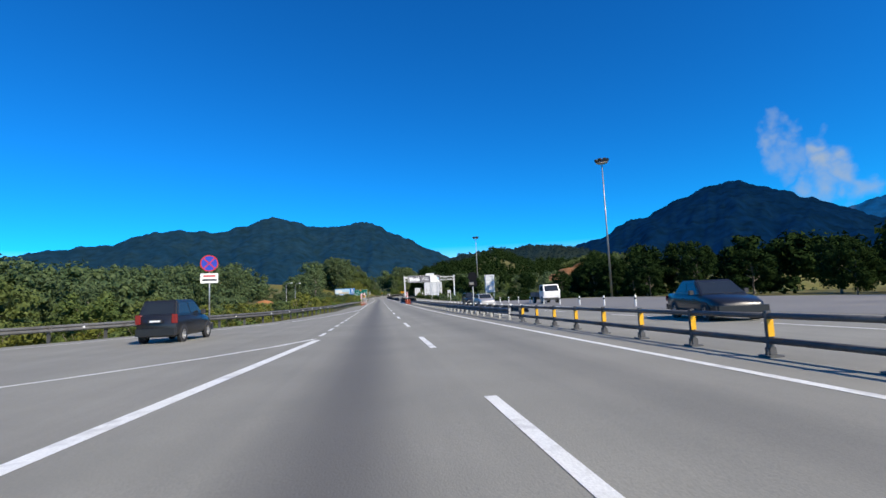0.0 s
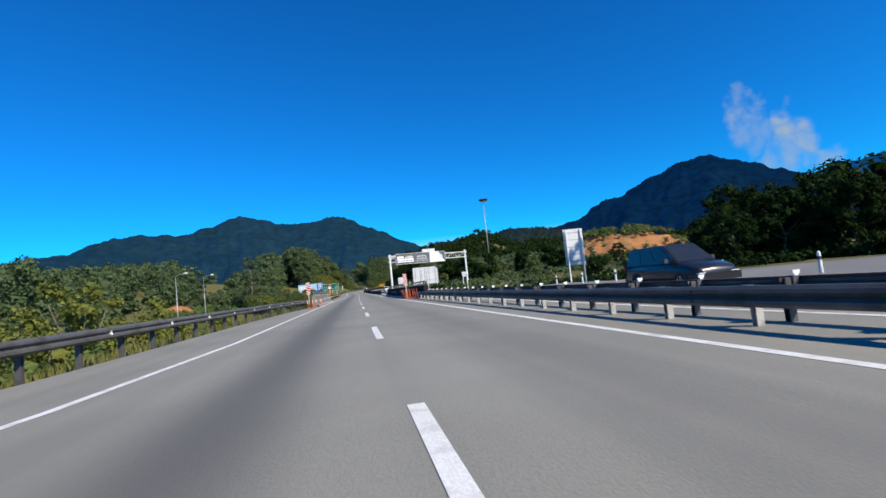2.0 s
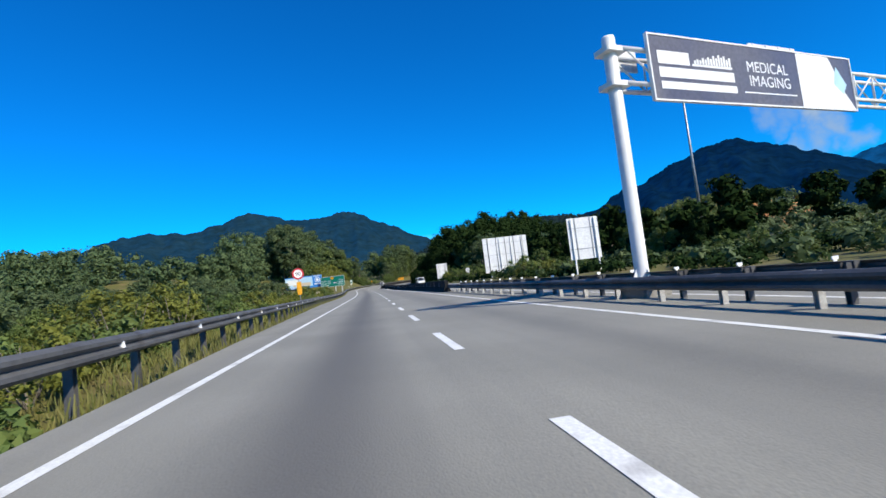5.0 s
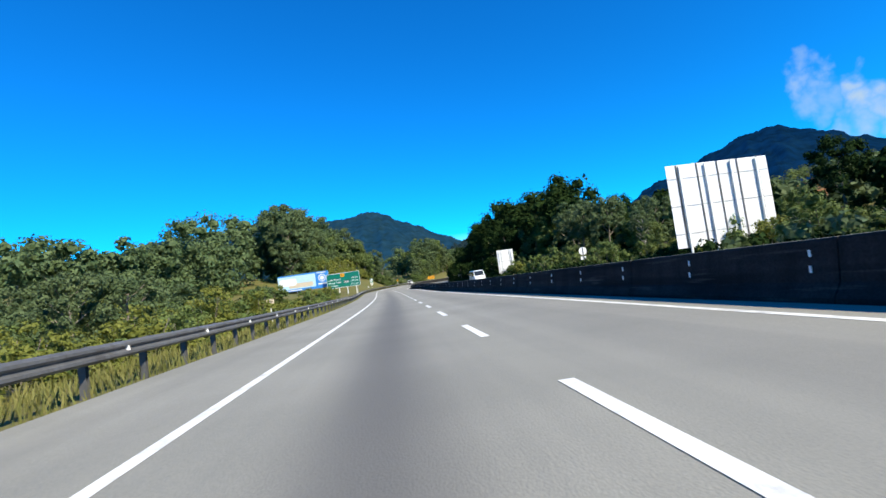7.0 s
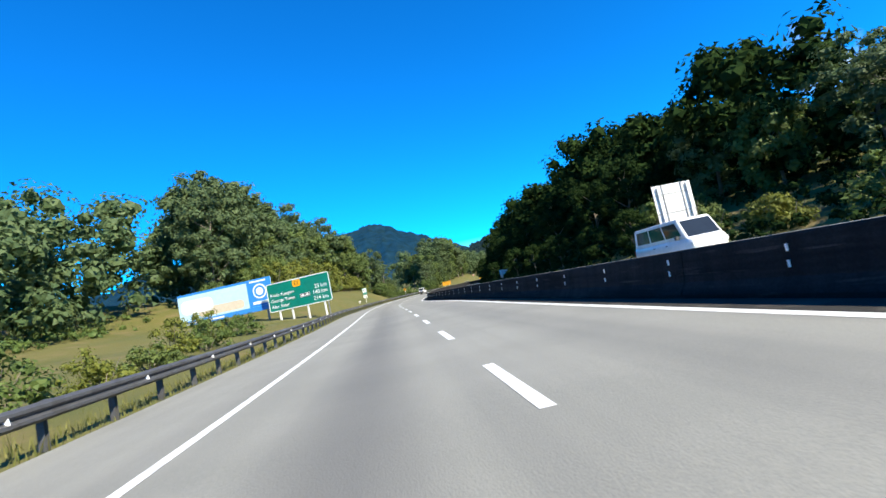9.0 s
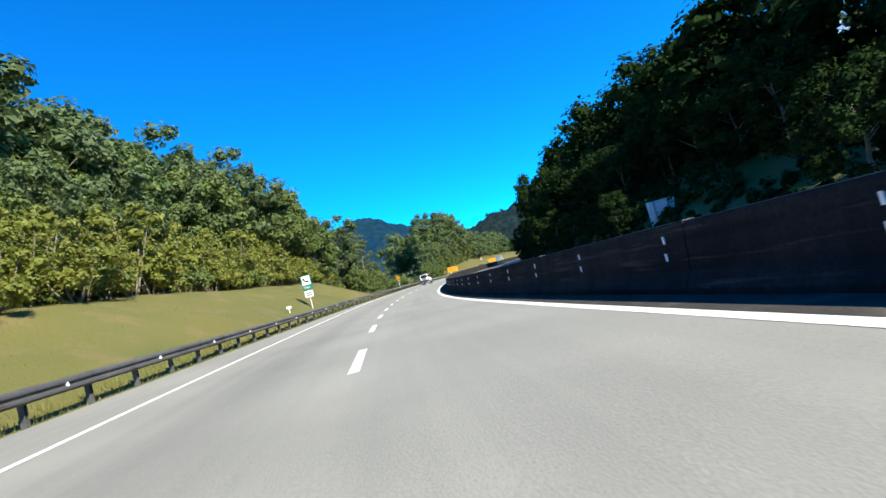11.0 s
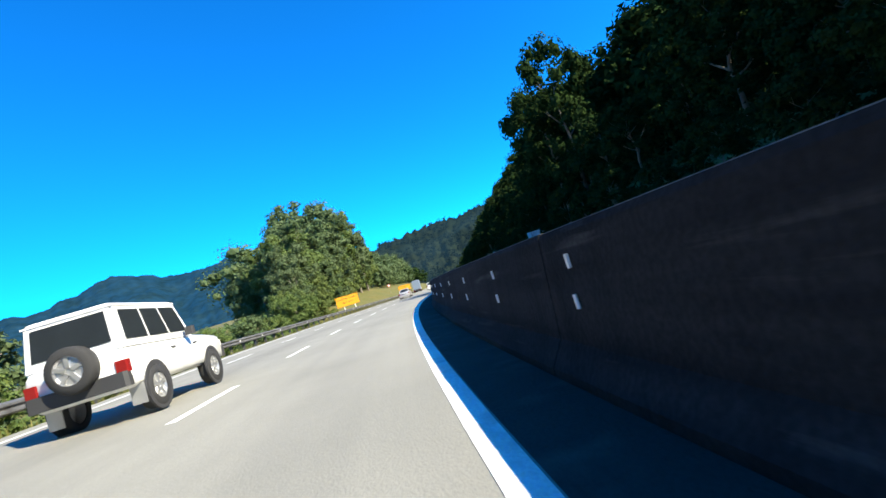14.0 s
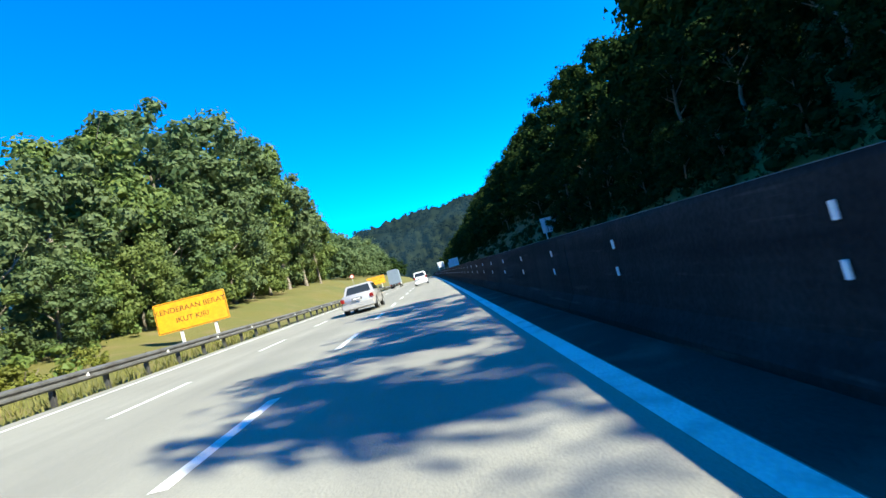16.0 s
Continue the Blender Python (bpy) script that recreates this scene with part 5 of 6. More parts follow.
# the gantry over the opposite carriageway, with its poster
def gantry():
    t = thing("sign_gantry", "white steel gantry with a lattice beam across the opposite carriageway", "sign gantry", place(140.2, 6.1, -0.05, 15))
    L, z0, z1 = 15.5, 5.93, 6.92
    for x in (0.0, L):
        p = part("column", Shape().lathe([(0.19, 0.5), (0.185, 7.3), (0.165, 7.36), (0.001, 7.36)], 18, "Z", Matrix.Translation((x, 0, 0))), M["post_white"], t, smooth=True)
        part("pedestal", Shape().box(x - 0.5, x + 0.5, -0.5, 0.5, -0.2, 0.5, c=0.06), M["concrete"], p, "concrete pedestal")
        part("base_plate", Shape().box(x - 0.36, x + 0.36, -0.36, 0.36, 0.5, 0.54, c=0.05), M["post_white"], p)
        for k in range(4):
            m = Matrix.Translation((x, 0, 0.54)) @ Matrix.Rotation(k * math.pi / 2, 4, "Z")
            part("gusset", Shape().add([(0.17, -0.012, 0), (0.34, -0.012, 0), (0.17, -0.012, 0.32), (0.17, 0.012, 0), (0.34, 0.012, 0), (0.17, 0.012, 0.32)],
                                       [(0, 1, 2), (5, 4, 3), (0, 3, 4, 1), (1, 4, 5, 2), (2, 5, 3, 0)], m), M["post_white"], p)
        for z in (z0, z1):
            part("collar", Shape().box(x - 0.34, x + 0.34, -0.3, 0.3, z - 0.07, z + 0.07, c=0.04), M["post_white"], p)
    for y in (-0.28, 0.28):
        for z in (z0, z1):
            tube_part("chord", t, (0.2, y, z), (L - 0.2, y, z), 0.07, M["post_white"])
        k = 12
        for i in range(k):
            x0, x1 = 0.3 + (L - 0.6) * i / k, 0.3 + (L - 0.6) * (i + 1) / k
            tube_part("brace", t, (x0, y, z0 if i % 2 else z1), (x1, y, z1 if i % 2 else z0), 0.03, M["post_white"], k=6)
            tube_part("strut", t, (x1, y, z0), (x1, y, z1), 0.027, M["post_white"], k=6)
    back = part("sign_back", panel(6.7, 9.3, 6.75, 8.0, 0.36, 0.40), M["board_white"], t, "white back of a direction sign")
    for x in (6.95, 7.65, 8.35, 9.05):
        part("rib", Shape().box(x - 0.03, x + 0.03, 0.33, 0.358, 6.75, 8.0), M["board_white"], back)
    part("side_panel", panel(0.35, 1.3, 6.55, 7.18, 0.3, 0.34), M["board_white"], t, "small white panel back")
    x0, x1, b0, b1 = 1.0, 10.9, 5.45, 7.32
    f = part("poster", panel(x0, x1, b0, b1, -0.46, -0.38), M["slate"], t, "grey and white advertising panel")
    part("poster_frame", Shape().box(x0 - 0.05, x1 + 0.05, -0.48, -0.37, b1, b1 + 0.05).box(x0 - 0.05, x1 + 0.05, -0.48, -0.37, b0 - 0.05, b0).box(x0 - 0.05, x0, -0.48, -0.37, b0, b1).box(x1, x1 + 0.05, -0.48, -0.37, b0, b1), M["post_white"], f)

    def sheet_on(name, pts, y, mat, label):
        k = len(pts)
        part(name, Shape().add([(x, y, z) for x, z in pts] + [(x, y + 0.004, z) for x, z in pts], [tuple(range(k)), tuple(range(2 * k - 1, k - 1, -1))] + [(i, (i + 1) % k, k + (i + 1) % k, k + i) for i in range(k)]), mat, f, label)

    sheet_on("poster_panel", [(7.75, b0 + 0.01), (10.88, b0 + 0.01), (10.3, 6.1), (9.6, b1 - 0.01), (7.75, b1 - 0.01)], -0.467, M["white"], "white end of the panel")
    sheet_on("poster_shape", [(9.75, 6.35), (10.25, 6.0), (10.5, 6.35), (9.98, 7.0)], -0.472, M["pale_blue"], "pale blue shape")
    # the name of a school, as plain bars
    bars(f, M["white"], [(1.28, 2.55, 6.5, 6.88), (2.65, 4.4, 6.5, 6.57), (1.28, 4.45, 6.1, 6.4), (1.3, 4.5, 5.76, 5.98)], -0.461)
    for k in range(14):
        h = (0.1, 0.14, 0.12, 0.2, 0.16, 0.24, 0.2, 0.3, 0.24, 0.34, 0.27, 0.32, 0.22, 0.28)[k]
        bars(f, M["white"], [(2.75 + k * 0.118, 2.83 + k * 0.118, 6.58, 6.58 + h)], -0.461, "skyline_bar")
    letters("MEDICAL", 0.5, M["white"], f, 5.1, -0.462, 6.5)
    letters("IMAGING", 0.5, M["white"], f, 5.15, -0.462, 6.04)
    bars(f, M["white"], [(4.85, 7.5, 5.8, 5.84)], -0.461)


gantry()


def white_board(s, u, w, z0, z1, posts, ribs, label, turn=0.0, cross=3):
    """The back of a sign for the other carriageway: sheet, ribs, rails and posts."""
    t = thing("road_sign", label, "road sign", on_land(s, u, turn), "backs of signs for the opposite carriageway")
    b = part("sheet", panel(0, w, z0, z1, 0.0, 0.03), M["board_white"], t)
    for i in range(ribs):
        x = w * (i + 0.5) / ribs
        part("rib", Shape().box(x - 0.035, x + 0.035, -0.06, -0.001, z0 + 0.02, z1 - 0.02), M["weathered" if ribs > 3 else "galvanised"], b)
    for i in range(cross):
        z = z0 + (z1 - z0) * (i + 0.5) / cross
        part("cross_rail", Shape().box(0, w, -0.03, -0.0005, z - 0.025, z + 0.025), M["galvanised"], b)
    for i in range(posts):
        x = w * (0.12 + 0.76 * i / max(1, posts - 1)) if posts > 1 else w / 2
        part("post", Shape().box(x - 0.06, x + 0.06, -0.18, -0.061, -0.6, z1 - 0.1), M["post_white"], t)


white_board(96.3, 20.1, 1.95, 2.0, 5.55, 2, 0, "white back of a tall sign on two posts", -6, 5)
white_board(204, 17.4, 7.4, 0.9, 6.5, 4, 5, "broad white back of a large direction sign with dark ribs", 0, 3)
white_board(168.3, 16.4, 2.9, 1.3, 5.0, 2, 2, "white back of a direction sign on two posts", 0, 2)
white_board(257, 17.9, 2.9, 0.6, 4.6, 2, 2, "white back of a warning sign with a red frame", 0, 3)
white_board(184, 31.5, 1.9, 1.7, 3.5, 1, 1, "small white back of a sign on one post", 0, 1)
white_board(131, 17.2, 0.9, 2.3, 3.1, 2, 0, "narrow sign back on two tall posts", 0, 1)
white_board(307.5, 17.4, 1.9, 0.2, 1.75, 2, 2, "white back of a sign above the barrier", 0, 1)
white_board(418, 16.5, 2.1, 1.4, 3.0, 2, 2, "grey sign back under the trees", 0, 1)
white_board(467.5, 16.6, 2.6, 1.5, 3.3, 2, 2, "grey sign back under the trees", 0, 1)
for s, u, z in ((545, 8.5, 1.6), (575, 9.5, 1.2), (600, 6.5, 2.6)):
    white_board(s, u, 2.6, z, z + 2.2, 2, 0, "white back of a far sign beside the median", 0, 1)
t = thing("round_road_sign", "round sign back with a small plate", "road sign", on_land(221.8, 18.3))
tube_part("pole", t, (0, -0.04, -0.4), (0, -0.04, 2.3), 0.04, M["weathered"])
part("disc", disc(0.42, 0.0, 0.02, 1.95), M["board_white"], t)
part("plate", panel(-0.3, 0.3, 1.05, 1.42, 0.0, 0.02), M["board_white"], t)

# sign on the median, seen from behind
t = thing("median_sign", "dark back of a round sign and plate on a white pole", "road sign", place(34.7, 5.5))
tube_part("pole", t, (0, 0.04, -0.1), (0, 0.04, 2.78), 0.03, M["post_white"])
part("disc", disc(0.34, 0.0, 0.02, 2.68), M["sign_dark"], t, "dark sign back")
f = part("plate", panel(-0.3, 0.3, 1.96, 2.38, -0.01, 0.015, 0.03), M["sign_dark"], t, "dark plate back")
part("sticker", panel(-0.27, 0.06, 2.1, 2.28, -0.016, -0.011), M["apron"], f, "pale sticker")

# speed limit
t = thing("speed_limit_sign", "round red-rimmed speed limit sign over a plate", "road sign", on_land(165, -6.4))
tube_part("pole", t, (0, 0.05, -0.4), (0, 0.05, 3.2), 0.04, M["galvanised"])
f = part("disc", disc(0.42, -0.02, 0.02, 2.85), M["white"], t)
part("rim", ring(0.31, 0.425, -0.03, -0.021, 2.85), M["red"], f, "red rim")
letters("90", 0.4, M["black"], f, 0, -0.022, 2.71, align="CENTER")
part("plate", panel(-0.16, 0.16, 1.3, 2.25, r=0.02), M["yellow"], t)

# street lamps on the left
def street_lamp(s, u, h, turn):
    t = thing("street_lamp", "slim grey street lamp with a curved arm", "street lamp", on_land(s, u, turn), "street lamps beyond the rail")
    tube_part("pole", t, (0, 0, -0.5), (0, 0, h - 0.5), 0.09, M["galvanised"], r1=0.05)
    sh, prev = Shape(), Vector((0, 0, h - 0.5))
    for i in range(1, 7):
        a = i / 6 * 1.35
        q = Vector((1.3 * (1 - math.cos(a)), 0, h - 0.5 + 0.55 * math.sin(a)))
        sh.tube(prev, q, 0.045, 0.04, 8, False)
        prev = q
    part("arm", sh, M["galvanised"], t, smooth=True)
    part("lamp_head", Shape().lathe([(0.001, 0.0), (0.08, 0.03), (0.11, 0.2), (0.09, 0.5), (0.001, 0.58)], 12, "X", Matrix.Translation((prev.x - 0.05, 0, prev.z))), M["board_white"], t, smooth=True)


street_lamp(119.9, -23.2, 10.8, 0)
street_lamp(130.8, -23.0, 10.2, 0)

# high masts
def high_mast(s, u, h, label):
    t = thing("high_mast_light", label, "light mast", on_land(s, u), "high masts")
    tube_part("mast", t, (0, 0, -0.5), (0, 0, h), 0.18, M["galvanised"], r1=0.08, k=14)
    part("head_frame", Shape().lathe([(0.75, h - 0.5), (0.82, h - 0.45), (0.82, h - 0.35), (0.75, h - 0.3), (0.75, h - 0.5)], 18, "Z"), M["weathered"], t)
    for k in range(8):
        a = k * math.pi / 4
        m = Matrix.Rotation(a, 4, "Z") @ Matrix.Translation((0.95, 0, h - 0.45)) @ Matrix.Rotation(radians(35), 4, "Y")
        fl = part("floodlight", Shape().box(-0.14, 0.14, -0.28, 0.28, -0.3, 0.3, m, c=0.05), M["trim"], t)
        part("lens", Shape().box(-0.24, 0.24, -0.24, 0.24, -0.325, -0.302, m), M["lamp"], fl)
        part("spoke", Shape().tube((0.1 * math.cos(a), 0.1 * math.sin(a), h - 0.4), (0.8 * math.cos(a), 0.8 * math.sin(a), h - 0.4), 0.025, 0.025, 6), M["weathered"], t)


high_mast(76.4, 37.1, 23.6, "tall grey steel mast with a ring of floodlights")
high_mast(174.8, 34.5, 21.2, "tall grey steel mast with a ring of floodlights past the bridge")

# direction sign and the poster beside it
def direction_sign():
    t = thing("direction_sign", "green motorway direction sign with white lettering on four posts", "road sign", place(282.2, -14.3, 0.0, -19))
    w, z0, z1 = 7.7, 2.0, 5.2
    for x in (1.15, 2.7, 4.6, 6.65):
        part("post", Shape().box(x - 0.08, x + 0.08, 0.05, 0.2, -0.4, z1 - 0.3), M["post_white"], t)
    b = part("board", panel(0, w, z0, z1, -0.02, 0.04, 0.25), M["green"], t)
    edge = Shape()
    for x0, x1, a0, a1 in ((0.22, w - 0.22, z1 - 0.1, z1 - 0.02), (0.22, w - 0.22, z0 + 0.02, z0 + 0.1), (0.02, 0.1, z0 + 0.22, z1 - 0.22), (w - 0.1, w - 0.02, z0 + 0.22, z1 - 0.22)):
        edge.box(x0, x1, -0.028, -0.022, a0, a1)
    for cx, cz, a in ((w - 0.25, z1 - 0.25, 0), (0.25, z1 - 0.25, 90), (0.25, z0 + 0.25, 180), (w - 0.25, z0 + 0.25, 270)):
        for k in range(5):
            p0, p1 = radians(a + k * 18), radians(a + k * 18 + 18)
            ring4 = [(cx + r * math.cos(p), cz + r * math.sin(p)) for r, p in ((0.15, p0), (0.23, p0), (0.23, p1), (0.15, p1))]
            edge.add([(x, -0.028, z) for x, z in ring4], [(0, 1, 2, 3)])
    part("border", edge, M["white"], b, "white border")
    shield = part("route_shield", panel(3.25, 4.25, 4.3, 5.05, -0.03, -0.021, 0.2), M["yellow"], b, "yellow route shield")
    letters("E1", 0.62, M["black"], shield, 3.75, -0.032, 4.46, align="CENTER")
    for i, (place_name, dist) in enumerate((("Kuala Kangsar", "25 km"), ("George Town", "140 km"), ("Alor Setar", "214 km"))):
        z = 3.68 - i * 0.64
        letters(place_name, 0.52, M["white"], b, 0.35, -0.023, z)
        letters(dist, 0.6, M["white"], b, w - 0.4, -0.023, z, align="RIGHT")
    x0, x1, b0, b1 = 3.95, 5.2, 2.98, 3.4
    pic = part("symbol", panel(x0, x1, b0, b1, -0.027, -0.021, 0.04), M["trim"], b, "brown bridge symbol with a white outline")
    sym = Shape().box(x0 + 0.02, x1 - 0.02, -0.032, -0.028, b1 - 0.05, b1 - 0.02).box(x0 + 0.02, x1 - 0.02, -0.032, -0.028, b0 + 0.02, b0 + 0.05)
    sym.box(x0 + 0.02, x0 + 0.05, -0.032, -0.028, b0 + 0.05, b1 - 0.05).box(x1 - 0.05, x1 - 0.02, -0.032, -0.028, b0 + 0.05, b1 - 0.05)
    sym.box(x0 + 0.1, x1 - 0.1, -0.032, -0.028, b0 + 0.12, b0 + 0.15)
    for cx in (x0 + 0.35, x1 - 0.35):
        sym.box(cx - 0.025, cx + 0.025, -0.033, -0.029, b0 + 0.07, b0 + 0.33)
        sym.add([(cx - 0.26, -0.0315, b0 + 0.15), (cx + 0.26, -0.0315, b0 + 0.15), (cx, -0.0315, b0 + 0.33)], [(0, 1, 2)])
    part("bridge_drawing", sym, M["white"], pic, "white bridge drawing")


direction_sign()
t = thing("road_sign", "narrow blue and white board behind the direction sign", "road sign", place(281.4, -7.95, 0.0, -10))
part("post", Shape().box(0.15, 0.25, 0.04, 0.12, -0.3, 4.9), M["galvanised"], t)
f = part("board", panel(0, 0.42, 2.6, 5.0), M["white"], t)
part("field", panel(0.03, 0.39, 3.5, 4.95, -0.027, -0.021), M["sky_blue"], f, "blue upper field")


def poster_board():
    t = thing("billboard", "long blue and white advertising billboard by the bank", "billboard", place(286.2, -25.4, 0.0, -14))
    w, z0, z1 = 11.8, 2.5, 6.2
    for x in (0.9, 4.2, 7.5, 10.8):
        part("post", Shape().box(x - 0.09, x + 0.09, 0.1, 0.3, -0.5, z1 - 0.3), M["galvanised"], t)
    b = part("board", panel(0, w, z0, z1, -0.03, 0.06), M["pale_blue"], t)
    part("poster_field", panel(8.8, w, z0 + 0.55, z1, -0.04, -0.031), M["sky_blue"], b, "blue field")
    part("poster_band", panel(0, w, z0, z0 + 0.54, -0.04, -0.031), M["sky_blue"], b, "blue band")
    part("poster_edge", panel(0, 8.79, z1 - 0.25, z1, -0.04, -0.031), M["sky_blue"], b, "blue upper edge")
    part("poster_ground", panel(2.4, 8.2, z0 + 0.75, z0 + 1.75, -0.036, -0.031, 0.4), M["sand"], b, "sand-coloured shape")
    part("poster_cloud", panel(0.3, 4.4, z0 + 1.3, z0 + 2.9, -0.0375, -0.0365, 0.6), M["white"], b, "white shape")
    em = part("emblem", Shape().lathe([(0.001, -0.05), (0.85, -0.05), (0.85, -0.041), (0.001, -0.041)], 24, "Y", Matrix.Translation((10.3, 0, 4.75))), M["white"], b, "white round emblem")
    part("emblem_core", Shape().lathe([(0.45, -0.056), (0.68, -0.056), (0.68, -0.051), (0.45, -0.051)], 20, "Y", Matrix.Translation((10.3, 0, 4.75))), M["sky_blue"], em)
    bars(b, M["white"], [(9.3, 11.3, 3.3, 3.62), (9.2, 11.2, 5.82, 6.02), (0.5, 5.5, 2.65, 2.85)], -0.042)


poster_board()
t = thing("kilometre_plate", "small pale plate on a post in the bushes", "marker plate", on_land(205, -9.2))
part("post", Shape().box(-0.03, 0.03, 0.0, 0.05, -0.4, 1.4), M["post_white"], t)
f = part("plate", panel(-0.22, 0.22, 1.15, 1.45), M["sand"], t)
bars(f, M["black"], [(-0.16, 0.16, 1.27, 1.33)], -0.021)

# telephone sign
t = thing("telephone_sign", "white roadside telephone sign with a smaller plate below", "road sign", place(319.9, left_rail(321) - 1.6, 0.4))
part("post", Shape().box(-0.03, 0.03, 0.03, 0.08, -0.9, 3.1), M["post_white"], t)
f = part("board", panel(-0.42, 0.42, 2.0, 3.25, r=0.04), M["green"], t, "green board with a white field")
part("field", panel(-0.36, 0.36, 2.42, 3.18, -0.026, -0.021, 0.03), M["white"], f)
sh = Shape()
for a0 in range(0, 10):
    a, b2 = radians(200 + a0 * 9), radians(209 + a0 * 9)
    sh.tube((0.1 + 0.34 * math.cos(a), -0.03, 3.05 + 0.34 * math.sin(a)), (0.1 + 0.34 * math.cos(b2), -0.03, 3.05 + 0.34 * math.sin(b2)), 0.05, 0.05, 6, False)
sh.box(-0.27, -0.12, -0.04, -0.027, 2.86, 3.04).box(0.02, 0.2, -0.04, -0.027, 2.62, 2.76)
part("receiver", sh, M["black"], f, "black telephone receiver")
letters("250 m", 0.24, M["white"], f, 0, -0.022, 2.12, align="CENTER")
f = part("plate", panel(-0.36, 0.36, 1.35, 1.9, r=0.03), M["white"], t)
bars(f, M["black"], [(-0.22, 0.22, 1.66, 1.74), (-0.26, 0.26, 1.48, 1.56)], -0.021)
t = thing("marker_post", "short white marker plate on the grass", "marker plate", on_land(314.9, left_rail(316) - 1.9))
part("plate", Shape().box(-0.18, 0.18, -0.03, 0.03, 0.25, 0.45, c=0.02).box(-0.03, 0.03, -0.02, 0.02, -0.3, 0.25), M["white"], t)

# narrowing sign
t = thing("warning_sign", "yellow diamond lane sign on a white post", "road sign", place(364.4, -5.75, 0.0, -14))
tube_part("post", t, (0, 0.05, -1.2), (0, 0.05, 2.3), 0.035, M["post_white"])
d45 = Matrix.Translation((0, 0, 2.2)) @ Matrix.Rotation(radians(45), 4, "Y")
f = part("board", Shape().box(-0.33, 0.33, -0.02, 0.02, -0.33, 0.33, d45), M["yellow"], t)
sh = Shape()
sh.box(-0.14, -0.10, -0.028, -0.021, 1.95, 2.42).box(0.02, 0.06, -0.028, -0.021, 1.95, 2.2).box(0.0, 0.04, -0.028, -0.021, -0.14, 0.14, Matrix.Translation((0.1, 0, 2.3)) @ Matrix.Rotation(radians(25), 4, "Y"))
part("symbol", sh, M["black"], f, "black lane symbol")

# heavy vehicles keep left
def yellow_board(s, u, w, z0, z1, words, label):
    t = thing("lane_sign", label, "road sign", place(s, u, 0.0, 12), "yellow lane boards")
    for x in (w * 0.3, w * 0.78):
        part("post", Shape().box(x - 0.07, x + 0.07, 0.05, 0.17, -1.2, z1 - 0.2), M["post_white"], t)
    b = part("board", panel(0, w, z0, z1, -0.02, 0.04, 0.08), M["yellow"], t)
    part("border", Shape().box(0.08, w - 0.08, -0.027, -0.021, z1 - 0.07, z1 - 0.04).box(0.08, w - 0.08, -0.027, -0.021, z0 + 0.04, z0 + 0.07).box(0.03, 0.06, -0.027, -0.021, z0 + 0.08, z1 - 0.08).box(w - 0.06, w - 0.03, -0.027, -0.021, z0 + 0.08, z1 - 0.08), M["black"], b)
    for i, line in enumerate(words):
        letters(line, 0.40, M["black"], b, w / 2, -0.022, z1 - 0.62 - i * 0.58, align="CENTER")


yellow_board(436.5, -12.6, 3.65, 1.3, 2.95, ("KENDERAAN BERAT", "IKUT KIRI"), "yellow board with black lettering for heavy vehicles")
yellow_board(512, -10.8, 3.8, 1.6, 3.3, ("KENDERAAN BERAT", "IKUT KIRI"), "second yellow board with black lettering for heavy vehicles")
t = thing("speed_limit_sign", "small round speed sign past the knoll", "road sign", on_land(505, -12.5))
tube_part("pole", t, (0, 0.05, -0.6), (0, 0.05, 2.6), 0.04, M["galvanised"])
f = part("disc", disc(0.42, -0.02, 0.02, 2.4), M["white"], t)
part("rim", ring(0.31, 0.425, -0.03, -0.021, 2.4), M["red"], f, "red rim")

# white marker posts beyond the opposite carriageway
for s in stations(28, 92, 5):
    t = thing("marker_post", "short white marker post with a dark band", "marker post", on_land(s, 17.0), "marker posts by the apron")
    part("post", Shape().lathe([(0.07, -0.1), (0.07, 0.85), (0.03, 0.95), (0.001, 0.95)], 10, "Z"), M["post_white"], t, smooth=True)
    part("band", Shape().lathe([(0.073, 0.62), (0.073, 0.75)], 10, "Z"), M["trim"], t, "dark band")

# bare earth on the rough land beyond the street lamps
def earth_patch(s, u, w, d, h):
    sh, k, rows = Shape(), 28, 6
    for j in range(rows + 1):
        t = j / rows
        for i in range(k):
            a = 2 * math.pi * i / k
            r = (1 - t) * (1 + 0.25 * noise.noise(Vector((math.cos(a) * 1.5, math.sin(a) * 1.5, s))))
            sh.v.append((w * r * math.cos(a), d * r * math.sin(a), h * (t * 1.6 if t < 0.5 else 0.8 + 0.2 * (t - 0.5) * 2) + 0.12 * noise.noise(Vector((i, j, s)))))
    sh.f = [(j * k + i, j * k + (i + 1) % k, (j + 1) * k + (i + 1) % k, (j + 1) * k + i) for j in range(rows) for i in range(k)]
    solid("earth_mound", sh, M["earth"], "low mound of bare orange earth among the bushes", "earth mound", Matrix.Translation(RP(s, u, land(s, u) - 0.2)), "earth mounds", smooth=True)


earth_patch(163, -38.1, 4.0, 3.2, 2.0)
earth_patch(185, -72.0, 8.0, 5.0, 3.4)

